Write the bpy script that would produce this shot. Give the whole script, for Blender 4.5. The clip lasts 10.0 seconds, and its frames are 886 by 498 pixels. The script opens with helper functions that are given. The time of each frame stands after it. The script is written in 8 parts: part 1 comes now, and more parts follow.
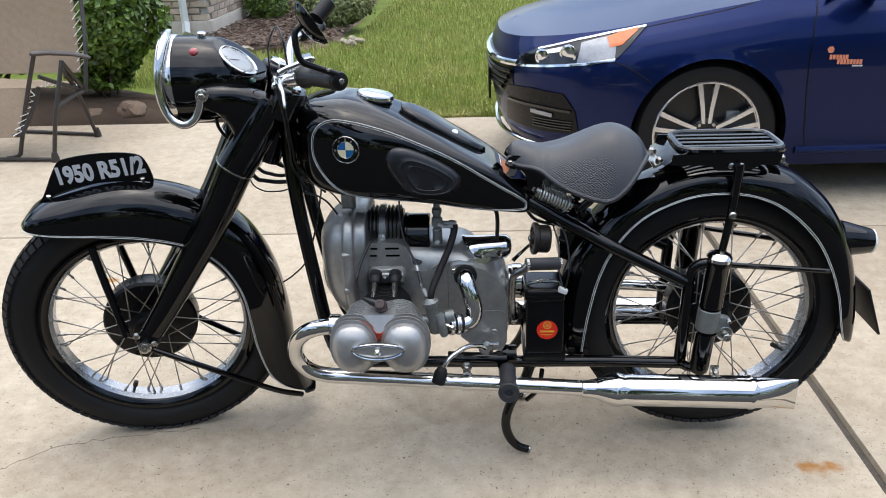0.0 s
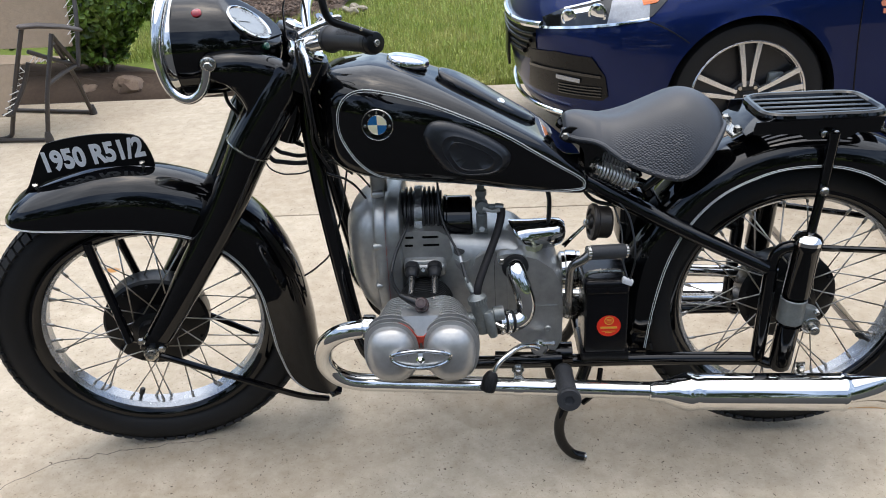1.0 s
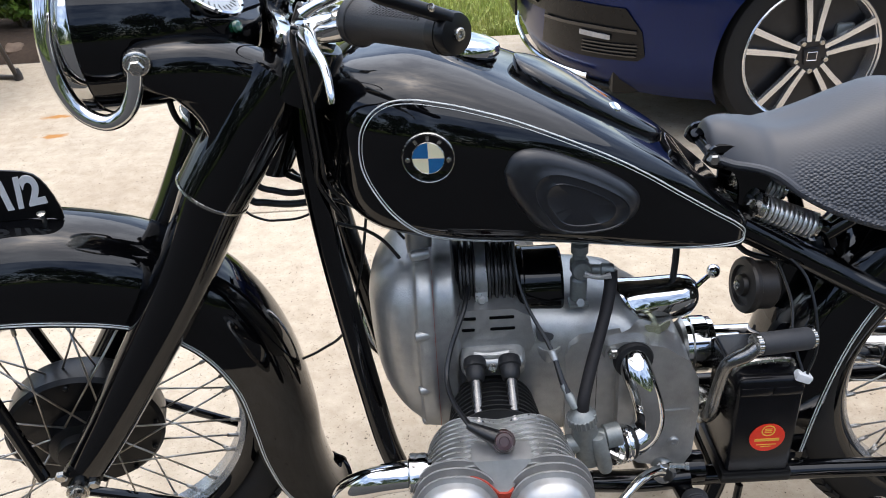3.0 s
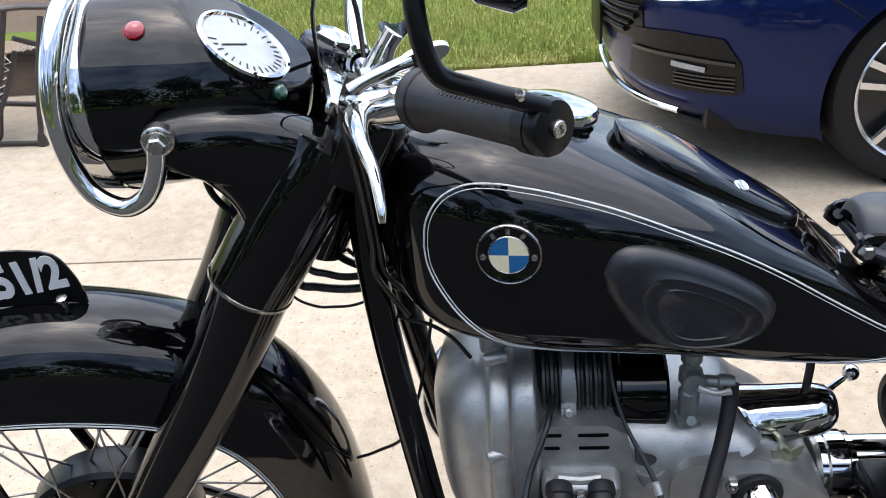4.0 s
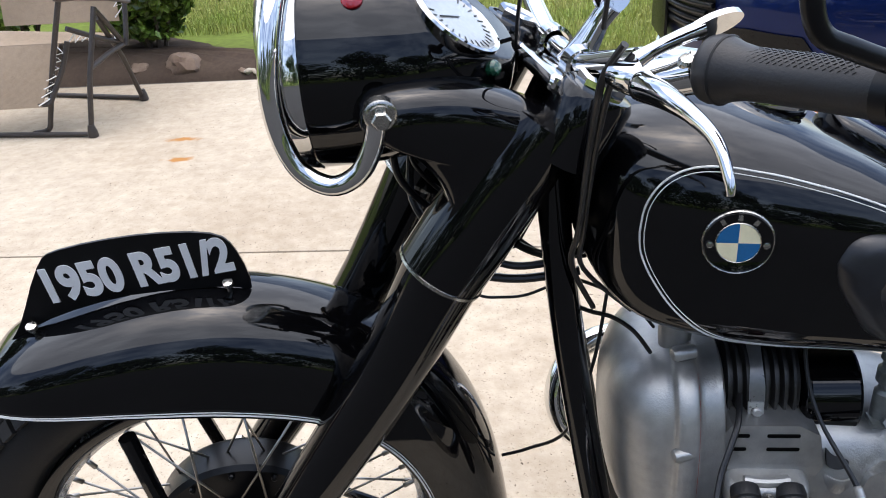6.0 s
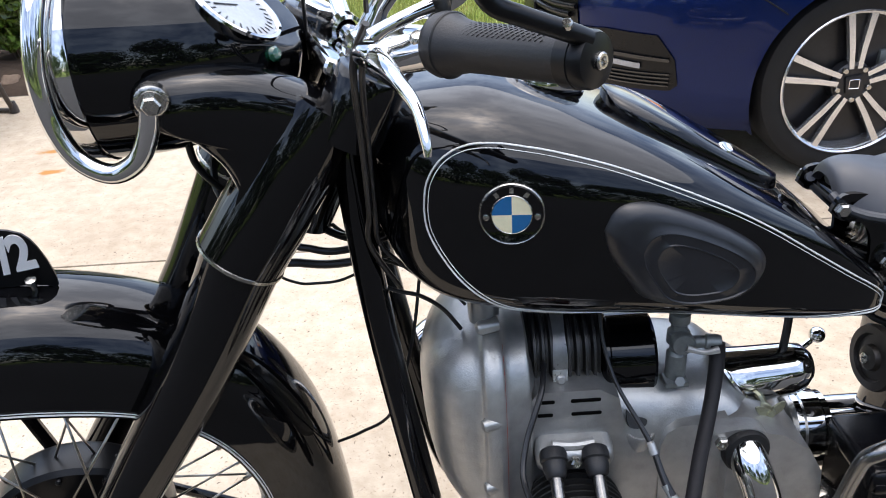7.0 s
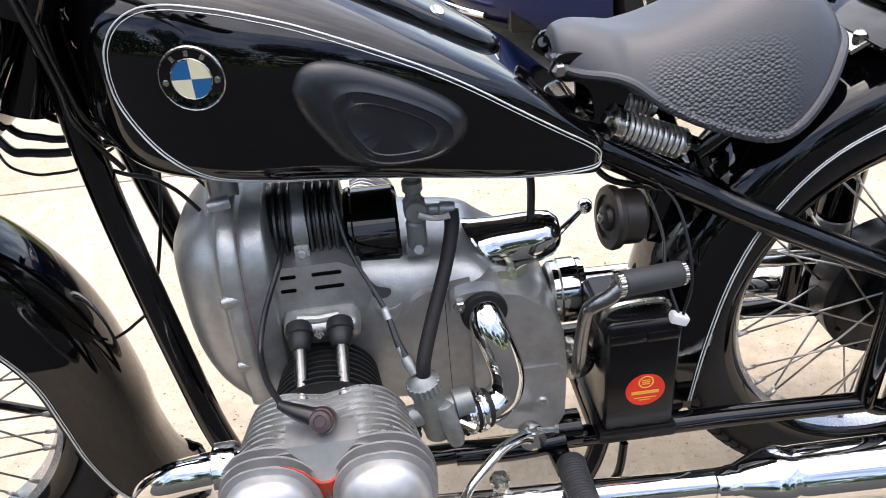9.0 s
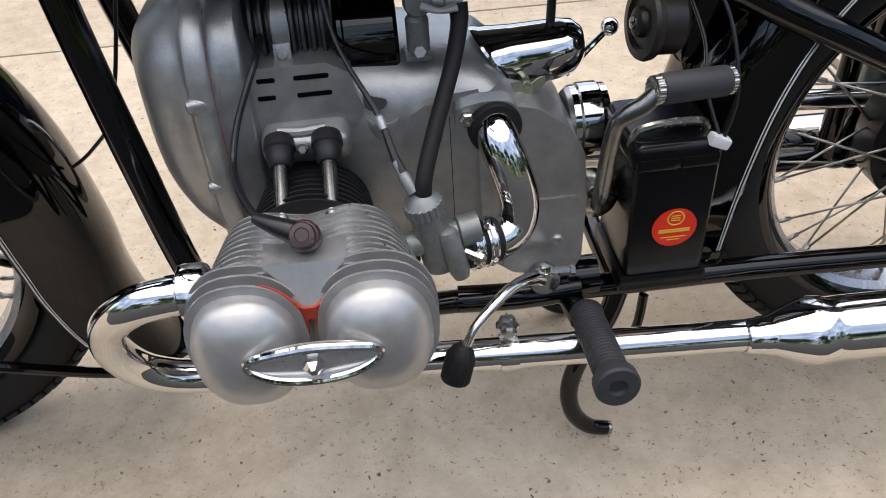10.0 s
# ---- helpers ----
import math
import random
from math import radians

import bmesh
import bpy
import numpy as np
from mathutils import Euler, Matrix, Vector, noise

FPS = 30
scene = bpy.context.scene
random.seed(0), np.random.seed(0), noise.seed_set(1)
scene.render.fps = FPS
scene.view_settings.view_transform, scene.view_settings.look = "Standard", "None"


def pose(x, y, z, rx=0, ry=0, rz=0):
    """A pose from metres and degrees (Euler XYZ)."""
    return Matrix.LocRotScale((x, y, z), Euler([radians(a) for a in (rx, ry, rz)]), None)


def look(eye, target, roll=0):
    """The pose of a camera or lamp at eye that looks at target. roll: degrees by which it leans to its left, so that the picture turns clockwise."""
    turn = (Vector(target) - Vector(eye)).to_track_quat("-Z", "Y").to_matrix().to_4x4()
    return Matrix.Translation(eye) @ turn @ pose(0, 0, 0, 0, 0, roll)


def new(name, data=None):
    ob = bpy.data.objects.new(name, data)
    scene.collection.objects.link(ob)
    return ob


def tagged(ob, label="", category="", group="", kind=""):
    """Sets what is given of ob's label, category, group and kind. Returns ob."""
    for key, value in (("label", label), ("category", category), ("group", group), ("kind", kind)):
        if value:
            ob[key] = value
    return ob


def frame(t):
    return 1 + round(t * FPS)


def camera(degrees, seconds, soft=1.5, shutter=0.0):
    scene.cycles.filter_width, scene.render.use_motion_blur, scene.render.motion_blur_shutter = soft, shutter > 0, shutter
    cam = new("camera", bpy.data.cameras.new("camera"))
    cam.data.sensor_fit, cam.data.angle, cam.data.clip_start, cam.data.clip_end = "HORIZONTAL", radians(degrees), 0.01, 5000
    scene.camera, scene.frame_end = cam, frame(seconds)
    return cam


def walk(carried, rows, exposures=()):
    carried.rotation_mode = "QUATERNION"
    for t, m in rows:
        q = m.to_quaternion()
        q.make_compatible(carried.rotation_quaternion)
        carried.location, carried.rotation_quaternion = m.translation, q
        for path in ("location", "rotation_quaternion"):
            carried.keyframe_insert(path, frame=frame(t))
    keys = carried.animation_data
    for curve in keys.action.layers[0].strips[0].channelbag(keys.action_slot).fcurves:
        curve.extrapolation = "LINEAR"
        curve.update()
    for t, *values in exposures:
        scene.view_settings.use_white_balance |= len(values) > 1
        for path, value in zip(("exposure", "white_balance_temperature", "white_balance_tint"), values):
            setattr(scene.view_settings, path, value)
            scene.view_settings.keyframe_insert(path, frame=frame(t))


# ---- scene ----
cam = camera(58.0, 10.0, 1.0)
PATH = [
    (0, (0.141, -1.817, 1.296), (0.048, 0.02, 0.511), -1.9),
    (0.5, (0.083, -1.767, 1.268), (-0.005, 0.054, 0.446), -2.4),
    (1, (0.041, -1.588, 1.239), (-0.058, 0.218, 0.387), -3.2),
    (1.5, (0.016, -1.411, 1.236), (-0.102, 0.385, 0.363), -3.3),
    (2, (-0.044, -1.277, 1.215), (-0.129, 0.504, 0.309), -3.5),
    (2.2, (-0.085, -1.206, 1.202), (-0.119, 0.565, 0.274), -3.7),
    (3.3, (-0.131, -0.917, 1.169), (-0.145, 0.821, 0.18), -3.5),
    (3.5, (-0.124, -0.877, 1.172), (-0.206, 0.867, 0.197), -4.0),
    (4, (-0.136, -0.787, 1.166), (-0.33, 0.972, 0.233), -5.1),
    (4.5, (-0.229, -0.759, 1.149), (-0.45, 0.994, 0.213), -4.4),
    (5, (-0.313, -0.778, 1.138), (-0.578, 0.961, 0.187), -3.8),
    (5.2, (-0.33, -0.78, 1.135), (-0.61, 0.954, 0.179), -3.9),
    (6.3, (-0.313, -0.775, 1.152), (-0.479, 0.998, 0.242), -4.5),
    (6.5, (-0.293, -0.779, 1.149), (-0.417, 1.001, 0.245), -4.4),
    (7, (-0.21, -0.803, 1.129), (-0.213, 0.972, 0.205), -3.7),
    (7.5, (-0.132, -0.824, 1.114), (-0.057, 0.927, 0.151), -3.1),
    (8, (-0.074, -0.834, 1.099), (0.023, 0.892, 0.092), -3.1),
    (8.5, (-0.014, -0.846, 1.075), (0.094, 0.848, 0.018), -4.0),
    (9, (0.015, -0.857, 1.058), (0.132, 0.828, -0.012), -4.8),
    (9.3, (0.027, -0.860, 1.025), (0.129, 0.817, -0.060), -5.0),
    (9.5, (0.013, -0.847, 0.956), (0.134, 0.803, -0.169), -4.7),
    (9.7, (0.008, -0.841, 0.911), (0.110, 0.781, -0.253), -4.8),
    (10, (0.001, -0.812, 0.904), (0.107, 0.751, -0.339), -4.0),
]
EXPOSURES = [(0.0, 1.09, 6550, 7), (1.0, 1.06, 6550, 7), (2.0, 1.08, 6550, 8), (3.3, 1.36, 6500, 9), (4.5, 1.38, 6450, 9), (5.0, 1.16, 6650, 11), (5.2, 1.16, 6650, 11), (6.3, 1.38, 6400, 10), (6.5, 1.42, 6400, 10), (7.5, 1.64, 6700, 11), (8.0, 1.77, 6750, 11), (9.0, 1.74, 6850, 12), (9.5, 1.45, 7000, 12), (10.0, 1.14, 6950, 11)]
walk(cam, [(t, look(eye, target, roll)) for t, eye, target, roll in PATH], EXPOSURES)

# ---- light ----
world = bpy.data.worlds.new("sky")
scene.world = world
world.use_nodes = True
wt = world.node_tree
wt.nodes.clear()
w_out = wt.nodes.new("ShaderNodeOutputWorld")
w_bg = wt.nodes.new("ShaderNodeBackground")
w_sky = wt.nodes.new("ShaderNodeTexSky")
w_sky.sky_type = "NISHITA"
w_sky.sun_disc = False
w_sky.sun_elevation = radians(84)
w_sky.sun_rotation = radians(342)
w_sky.air_density, w_sky.dust_density = 1.0, 2.0
w_hsv = wt.nodes.new("ShaderNodeHueSaturation")
w_hsv.inputs["Saturation"].default_value = 0.78
wt.links.new(w_sky.outputs[0], w_hsv.inputs["Color"])
# broken cloud over the whole sky
w_cloud = wt.nodes.new("ShaderNodeTexNoise")
w_cloud.inputs["Scale"].default_value, w_cloud.inputs["Detail"].default_value, w_cloud.inputs["Roughness"].default_value = 4.0, 8, 0.62
w_ramp = wt.nodes.new("ShaderNodeValToRGB")
w_ramp.color_ramp.elements[0].position, w_ramp.color_ramp.elements[0].color = 0.40, (0.54, 0.60, 0.72, 1)
w_ramp.color_ramp.elements[1].position, w_ramp.color_ramp.elements[1].color = 0.62, (1.45, 1.40, 1.34, 1)
wt.links.new(w_cloud.outputs["Fac"], w_ramp.inputs[0])
w_mix = wt.nodes.new("ShaderNodeMix")
w_mix.data_type, w_mix.blend_type = "RGBA", "MULTIPLY"
w_mix.inputs["Factor"].default_value = 1.0
wt.links.new(w_hsv.outputs[0], w_mix.inputs["A"])
wt.links.new(w_ramp.outputs[0], w_mix.inputs["B"])
wt.links.new(w_mix.outputs["Result"], w_bg.inputs["Color"])
w_bg.inputs["Strength"].default_value = 0.15
wt.links.new(w_bg.outputs[0], w_out.inputs["Surface"])
sun = new("sun", bpy.data.lights.new("sun", "SUN"))
sun.data.energy, sun.data.angle, sun.data.color = 1.35, radians(110), (1.0, 0.965, 0.91)
sun.matrix_world = look((-0.3, 0.9, 9), (0, 0, 0))


# ---- materials ----
def mat(name, color, rough=0.5, metal=0.0, spec=0.5, var=0.0, scale=20.0, bump=0.0, bscale=80.0, coat=0.0, color2=None, rvar=0.0, trans=0.0, emit=None, island=False, objvar=0.0):
    """A principled material with colour variation at two scales, gloss variation and fine relief."""
    m = bpy.data.materials.new(name)
    m.use_nodes = True
    nt = m.node_tree
    b = nt.nodes["Principled BSDF"]
    b.inputs["Base Color"].default_value = (*color, 1)
    b.inputs["Roughness"].default_value = rough
    b.inputs["Metallic"].default_value = metal
    b.inputs["Specular IOR Level"].default_value = spec
    b.inputs["Coat Weight"].default_value = coat
    b.inputs["Coat Roughness"].default_value = 0.04
    b.inputs["Transmission Weight"].default_value = trans
    tc = nt.nodes.new("ShaderNodeTexCoord")
    if var > 0 or color2 or rvar > 0:
        n1 = nt.nodes.new("ShaderNodeTexNoise")
        n1.inputs["Scale"].default_value, n1.inputs["Detail"].default_value, n1.inputs["Roughness"].default_value = scale, 8, 0.65
        n2 = nt.nodes.new("ShaderNodeTexNoise")
        n2.inputs["Scale"].default_value, n2.inputs["Detail"].default_value = scale * 7, 4
        nt.links.new(tc.outputs["Object"], n1.inputs["Vector"])
        nt.links.new(tc.outputs["Object"], n2.inputs["Vector"])
        mx = nt.nodes.new("ShaderNodeMath")
        mx.operation = "MULTIPLY_ADD"
        mx.inputs[1].default_value, mx.inputs[2].default_value = 0.5, 0.0
        nt.links.new(n2.outputs["Fac"], mx.inputs[0])
        ad = nt.nodes.new("ShaderNodeMath")
        ad.operation = "MULTIPLY_ADD"
        ad.inputs[1].default_value = 0.75
        nt.links.new(n1.outputs["Fac"], ad.inputs[0])
        nt.links.new(mx.outputs[0], ad.inputs[2])
        ramp = nt.nodes.new("ShaderNodeValToRGB")
        c2 = color2 or tuple(c * (1 - var) for c in color)
        c1 = color if color2 else tuple(min(1, c * (1 + var)) for c in color)
        ramp.color_ramp.elements[0].position, ramp.color_ramp.elements[0].color = 0.42, (*c2, 1)
        ramp.color_ramp.elements[1].position, ramp.color_ramp.elements[1].color = 0.82, (*c1, 1)
        nt.links.new(ad.outputs[0], ramp.inputs[0])
        last = ramp.outputs[0]
        if objvar > 0 or island:
            hs = nt.nodes.new("ShaderNodeHueSaturation")
            mr = nt.nodes.new("ShaderNodeMapRange")
            mr.inputs["To Min"].default_value, mr.inputs["To Max"].default_value = 1 - objvar, 1 + objvar
            if island:
                src = nt.nodes.new("ShaderNodeNewGeometry").outputs["Random Per Island"]
            else:
                src = nt.nodes.new("ShaderNodeObjectInfo").outputs["Random"]
            nt.links.new(src, mr.inputs["Value"])
            nt.links.new(mr.outputs[0], hs.inputs["Value"])
            nt.links.new(last, hs.inputs["Color"])
            last = hs.outputs[0]
        nt.links.new(last, b.inputs["Base Color"])
        if rvar > 0:
            rr = nt.nodes.new("ShaderNodeMapRange")
            rr.inputs["From Min"].default_value, rr.inputs["From Max"].default_value = 0.3, 0.9
            rr.inputs["To Min"].default_value, rr.inputs["To Max"].default_value = max(0.0, rough - rvar), rough + rvar
            nt.links.new(ad.outputs[0], rr.inputs["Value"])
            nt.links.new(rr.outputs[0], b.inputs["Roughness"])
    if bump > 0:
        nb = nt.nodes.new("ShaderNodeTexNoise")
        nb.inputs["Scale"].default_value, nb.inputs["Detail"].default_value = bscale, 6
        nt.links.new(tc.outputs["Object"], nb.inputs["Vector"])
        bp = nt.nodes.new("ShaderNodeBump")
        bp.inputs["Strength"].default_value, bp.inputs["Distance"].default_value = bump, 0.002
        nt.links.new(nb.outputs["Fac"], bp.inputs["Height"])
        nt.links.new(bp.outputs[0], b.inputs["Normal"])
    return m


BLACK = mat("black enamel", (0.0016, 0.0016, 0.002), 0.03, 0, 0.42, rvar=0.015, var=0.3, scale=6)
BLACK_SATIN = mat("black satin paint", (0.003, 0.003, 0.0035), 0.32, 0, 0.28, var=0.3, scale=25, rvar=0.08)
RUBBER = mat("tyre rubber", (0.008, 0.008, 0.0085), 0.62, 0, 0.3, var=0.35, scale=14, bump=0.15, bscale=300, rvar=0.1)
RUBBER_GREY = mat("grey rubber", (0.030, 0.031, 0.034), 0.6, 0, 0.35, var=0.25, scale=30, rvar=0.08)
PAD = mat("knee pad rubber", (0.010, 0.011, 0.014), 0.36, 0, 0.5, var=0.25, scale=12, bump=0.08, bscale=250, rvar=0.08)
CHROME = mat("chrome", (0.66, 0.655, 0.64), 0.045, 1.0, rvar=0.03, var=0.04, scale=9)
NICKEL = mat("dull plated steel", (0.43, 0.415, 0.38), 0.24, 1.0, var=0.15, scale=40, rvar=0.1)
ALLOY = mat("cast alloy", (0.385, 0.385, 0.372), 0.35, 0.74, var=0.2, scale=9, bump=0.22, bscale=420, rvar=0.1)
ALLOY_LIGHT = mat("silver painted alloy", (0.42, 0.415, 0.405), 0.34, 0.65, var=0.14, scale=12, bump=0.05, bscale=300, rvar=0.06)
ALLOY_DULL = mat("zinc alloy", (0.215, 0.228, 0.222), 0.45, 0.6, var=0.2, scale=30, bump=0.1, bscale=500, rvar=0.1)
RIM_SILVER = mat("silver rim", (0.40, 0.41, 0.425), 0.24, 0.75, var=0.12, scale=15, rvar=0.08)
SPOKE_STEEL = mat("spoke steel", (0.42, 0.40, 0.37), 0.3, 1.0, var=0.15, scale=60)
BARREL = mat("black iron", (0.014, 0.014, 0.014), 0.5, 0.2, var=0.3, scale=40, rvar=0.1)
WHITE_LINE = mat("white line paint", (0.62, 0.62, 0.60), 0.25, var=0.05, scale=40)
WHITE = mat("white paint", (0.70, 0.70, 0.70), 0.4, var=0.04, scale=30)
BLUE = mat("badge blue", (0.010, 0.115, 0.29), 0.18, coat=0.5, var=0.08, scale=60)
CREAM = mat("badge cream", (0.80, 0.73, 0.48), 0.2, coat=0.5, var=0.05, scale=60)
LEATHER = mat("black seat leather", (0.025, 0.027, 0.033), 0.42, 0, 0.6, var=0.2, scale=10, rvar=0.06)
RED = mat("red sticker", (0.76, 0.028, 0.010), 0.35, var=0.1, scale=40)
RED_GLASS = mat("red lens", (0.30, 0.006, 0.012), 0.08, coat=0.8, var=0.1, scale=30)
GREEN_GLASS = mat("green lens", (0.008, 0.06, 0.03), 0.08, coat=0.8, var=0.1, scale=30)
YELLOW = mat("yellow print", (0.75, 0.42, 0.05), 0.4, var=0.05, scale=40)
BAKELITE = mat("brown bakelite", (0.030, 0.010, 0.010), 0.35, coat=0.2, var=0.3, scale=40, rvar=0.1)
SEALANT = mat("red sealant", (0.36, 0.040, 0.02), 0.6, var=0.3, scale=60)
BRASS = mat("tarnished plated brass", (0.42, 0.42, 0.30), 0.35, 0.9, var=0.2, scale=60)
CABLE = mat("black cable", (0.006, 0.006, 0.007), 0.35, var=0.2, scale=50)
HOSE = mat("rubber hose", (0.010, 0.009, 0.010), 0.6, 0, 0.25, var=0.25, scale=60, bump=0.1, bscale=600)
BROWN_METAL = mat("weathered brown black metal", (0.022, 0.018, 0.015), 0.42, 0.3, var=0.3, scale=40, rvar=0.1)
MACHINED = mat("bare machined alloy", (0.70, 0.695, 0.68), 0.30, 0.85, var=0.12, scale=40, rvar=0.08)
BAND = mat("dull grey-black cast band", (0.045, 0.043, 0.041), 0.36, 0.5, var=0.3, scale=40, rvar=0.1)
GLASS = mat("lamp glass", (0.9, 0.92, 0.92), 0.03, 0, 0.5, trans=0.85)
GRIP = mat("black grip rubber", (0.012, 0.012, 0.013), 0.45, 0, 0.4, var=0.2, scale=30, bump=0.12, bscale=500, rvar=0.06)
HOLE = mat("dark slot", (0.002, 0.002, 0.002), 0.8, 0, 0.05, var=0.2, scale=40)
STRAP = mat("bright strap metal", (0.42, 0.42, 0.41), 0.3, 0.5, var=0.1, scale=40, rvar=0.08)
TUBE_DARK = mat("dark plated tube", (0.20, 0.198, 0.194), 0.26, 1.0, var=0.2, scale=40)
DIAL = mat("dial face", (0.30, 0.31, 0.30), 0.25, coat=1.0, var=0.1, scale=60)
BATTERY = mat("black battery rubber", (0.004, 0.004, 0.005), 0.2, 0, 0.22, var=0.25, scale=25, bump=0.05, bscale=300, rvar=0.08)


def leather_relief(m):
    nt = m.node_tree
    tc = nt.nodes.new("ShaderNodeTexCoord")
    v = nt.nodes.new("ShaderNodeTexVoronoi")
    v.voronoi_dimensions = "2D"
    v.inputs["Scale"].default_value, v.inputs["Randomness"].default_value = 190, 0.5
    bp = nt.nodes.new("ShaderNodeBump")
    bp.inputs["Strength"].default_value, bp.inputs["Distance"].default_value, bp.invert = 0.5, 0.0016, True
    # the pebbled panel lies on the flank; the top is worn smooth and the border is plain
    sep = nt.nodes.new("ShaderNodeSeparateXYZ")
    nt.links.new(tc.outputs["Object"], sep.inputs[0])
    wide = nt.nodes.new("ShaderNodeMath")
    wide.operation = "ABSOLUTE"
    nt.links.new(sep.outputs["Y"], wide.inputs[0])
    down = nt.nodes.new("ShaderNodeMath")
    down.operation = "SUBTRACT"
    nt.links.new(wide.outputs[0], down.inputs[0])
    nt.links.new(sep.outputs["Z"], down.inputs[1])
    along = nt.nodes.new("ShaderNodeCombineXYZ")
    nt.links.new(sep.outputs["X"], along.inputs["X"])
    nt.links.new(down.outputs[0], along.inputs["Y"])
    spin = nt.nodes.new("ShaderNodeVectorRotate")
    spin.rotation_type = "Z_AXIS"
    spin.inputs["Angle"].default_value = radians(38)
    nt.links.new(along.outputs[0], spin.inputs["Vector"])
    nt.links.new(spin.outputs[0], v.inputs["Vector"])

    def ramp(src, lo, hi, a, b):
        r = nt.nodes.new("ShaderNodeMapRange")
        for key, val in (("From Min", lo), ("From Max", hi), ("To Min", a), ("To Max", b)):
            r.inputs[key].default_value = val
        nt.links.new(src, r.inputs["Value"])
        return r.outputs[0]

    def times(a, b):
        q = nt.nodes.new("ShaderNodeMath")
        q.operation = "MULTIPLY"
        nt.links.new(a, q.inputs[0])
        nt.links.new(b, q.inputs[1])
        return q.outputs[0]

    flank = ramp(down.outputs[0], -0.700, -0.655, 0.06, 1.0)
    front, back = ramp(sep.outputs["X"], 0.295, 0.315, 0.0, 1.0), ramp(sep.outputs["X"], 0.425, 0.455, 1.0, 0.1)
    nt.links.new(times(times(flank, front), back), bp.inputs["Strength"])
    nt.links.new(v.outputs["Distance"], bp.inputs["Height"])
    nt.links.new(bp.outputs[0], nt.nodes["Principled BSDF"].inputs["Normal"])


leather_relief(LEATHER)


# ---- builders ----
def part(name, bm, material, parent=None, label="", angle=35):
    """Links a bmesh as one mesh object, smooth with sharp edges over the given angle."""
    me = bpy.data.meshes.new(name)
    bmesh.ops.recalc_face_normals(bm, faces=bm.faces[:])
    bm.to_mesh(me)
    bm.free()
    for m in material if isinstance(material, (list, tuple)) else [material]:
        me.materials.append(m)
    me.polygons.foreach_set("use_smooth", [True] * len(me.polygons))
    me.set_sharp_from_angle(angle=radians(angle))
    ob = new(name, me)
    ob.parent = parent
    return tagged(ob, label)


def empty(name, label, category, loc=(0, 0, 0), group="", kind=""):
    ob = new(name)
    ob.location = loc
    return tagged(ob, label, category, group, kind)


def aim(loc, way):
    """The matrix that lays the z axis along way at loc."""
    return Matrix.Translation(loc) @ Vector(way).to_track_quat("Z", "Y").to_matrix().to_4x4()


def smooth_path(pts, n=6):
    """A Catmull-Rom curve through the points, n steps for each span."""
    p = [Vector(q) for q in pts]
    if len(p) < 3:
        return p
    out = []
    for i in range(len(p) - 1):
        a, b, c, d = p[max(i - 1, 0)], p[i], p[i + 1], p[min(i + 2, len(p) - 1)]
        for k in range(n):
            t = k / n
            out.append(0.5 * ((2 * b) + (c - a) * t + (2 * a - 5 * b + 4 * c - d) * t * t + (3 * b - a - 3 * c + d) * t ** 3))
    return out + [p[-1]]


def ring_faces(bm, rings, closed=True, caps=True):
    for a, b in zip(rings, rings[1:]):
        n = len(a)
        for i in range(n if closed else n - 1):
            bm.faces.new((a[i], a[(i + 1) % n], b[(i + 1) % n], b[i]))
    if caps and closed:
        bm.faces.new(rings[0][::-1])
        bm.faces.new(rings[-1])


def tube(pts, r, seg=12, n=6, bm=None, loop=False):
    """A round bar along a smooth path; r is one radius or one for each given point."""
    bm = bm or bmesh.new()
    if loop:
        pts = list(pts) + [pts[0]]
    path = smooth_path(pts, n)
    rs = r if isinstance(r, (list, tuple)) else [r] * len(pts)
    k = (len(path) - 1) / max(1, len(pts) - 1)
    up = Vector((0, 0, 1))
    rings, side = [], None
    for i, q in enumerate(path):
        way = (path[min(i + 1, len(path) - 1)] - path[max(i - 1, 0)]).normalized()
        if side is None:
            side = way.cross(up if abs(way.z) < 0.9 else Vector((1, 0, 0))).normalized()
        side = (side - way * side.dot(way)).normalized()
        oth = way.cross(side)
        f = min(i / k, len(rs) - 1.001) if len(rs) > 1 else 0
        j = int(f)
        rad = rs[j] + (rs[min(j + 1, len(rs) - 1)] - rs[j]) * (f - j)
        rings.append([bm.verts.new(q + (side * math.cos(a) + oth * math.sin(a)) * rad) for a in (2 * math.pi * s / seg for s in range(seg))])
    ring_faces(bm, rings)
    return bm


def lathe(prof, m=Matrix(), seg=32, bm=None, loop=False):
    """Turns the profile of (radius, height) rows round z, then places it by m."""
    bm = bm or bmesh.new()
    rings = []
    for r, h in prof:
        if r < 1e-6:
            r = 1e-5
        rings.append([bm.verts.new(m @ Vector((r * math.cos(a), r * math.sin(a), h))) for a in (2 * math.pi * s / seg for s in range(seg))])
    if loop:
        rings.append(rings[0])
    ring_faces(bm, rings, caps=not loop)
    return bm


def box(size, m=Matrix(), bevel=0.004, bm=None, seg=2):
    """A bevelled block of the given size, its middle at m."""
    b2 = bmesh.new()
    bmesh.ops.create_cube(b2, size=1)
    bmesh.ops.scale(b2, vec=size, verts=b2.verts)
    if bevel > 0:
        bmesh.ops.bevel(b2, geom=b2.edges[:] + b2.verts[:], offset=bevel, segments=seg, affect="EDGES", profile=0.6)
    bmesh.ops.transform(b2, matrix=m, verts=b2.verts)
    if bm is None:
        return b2
    join(bm, b2)
    return bm


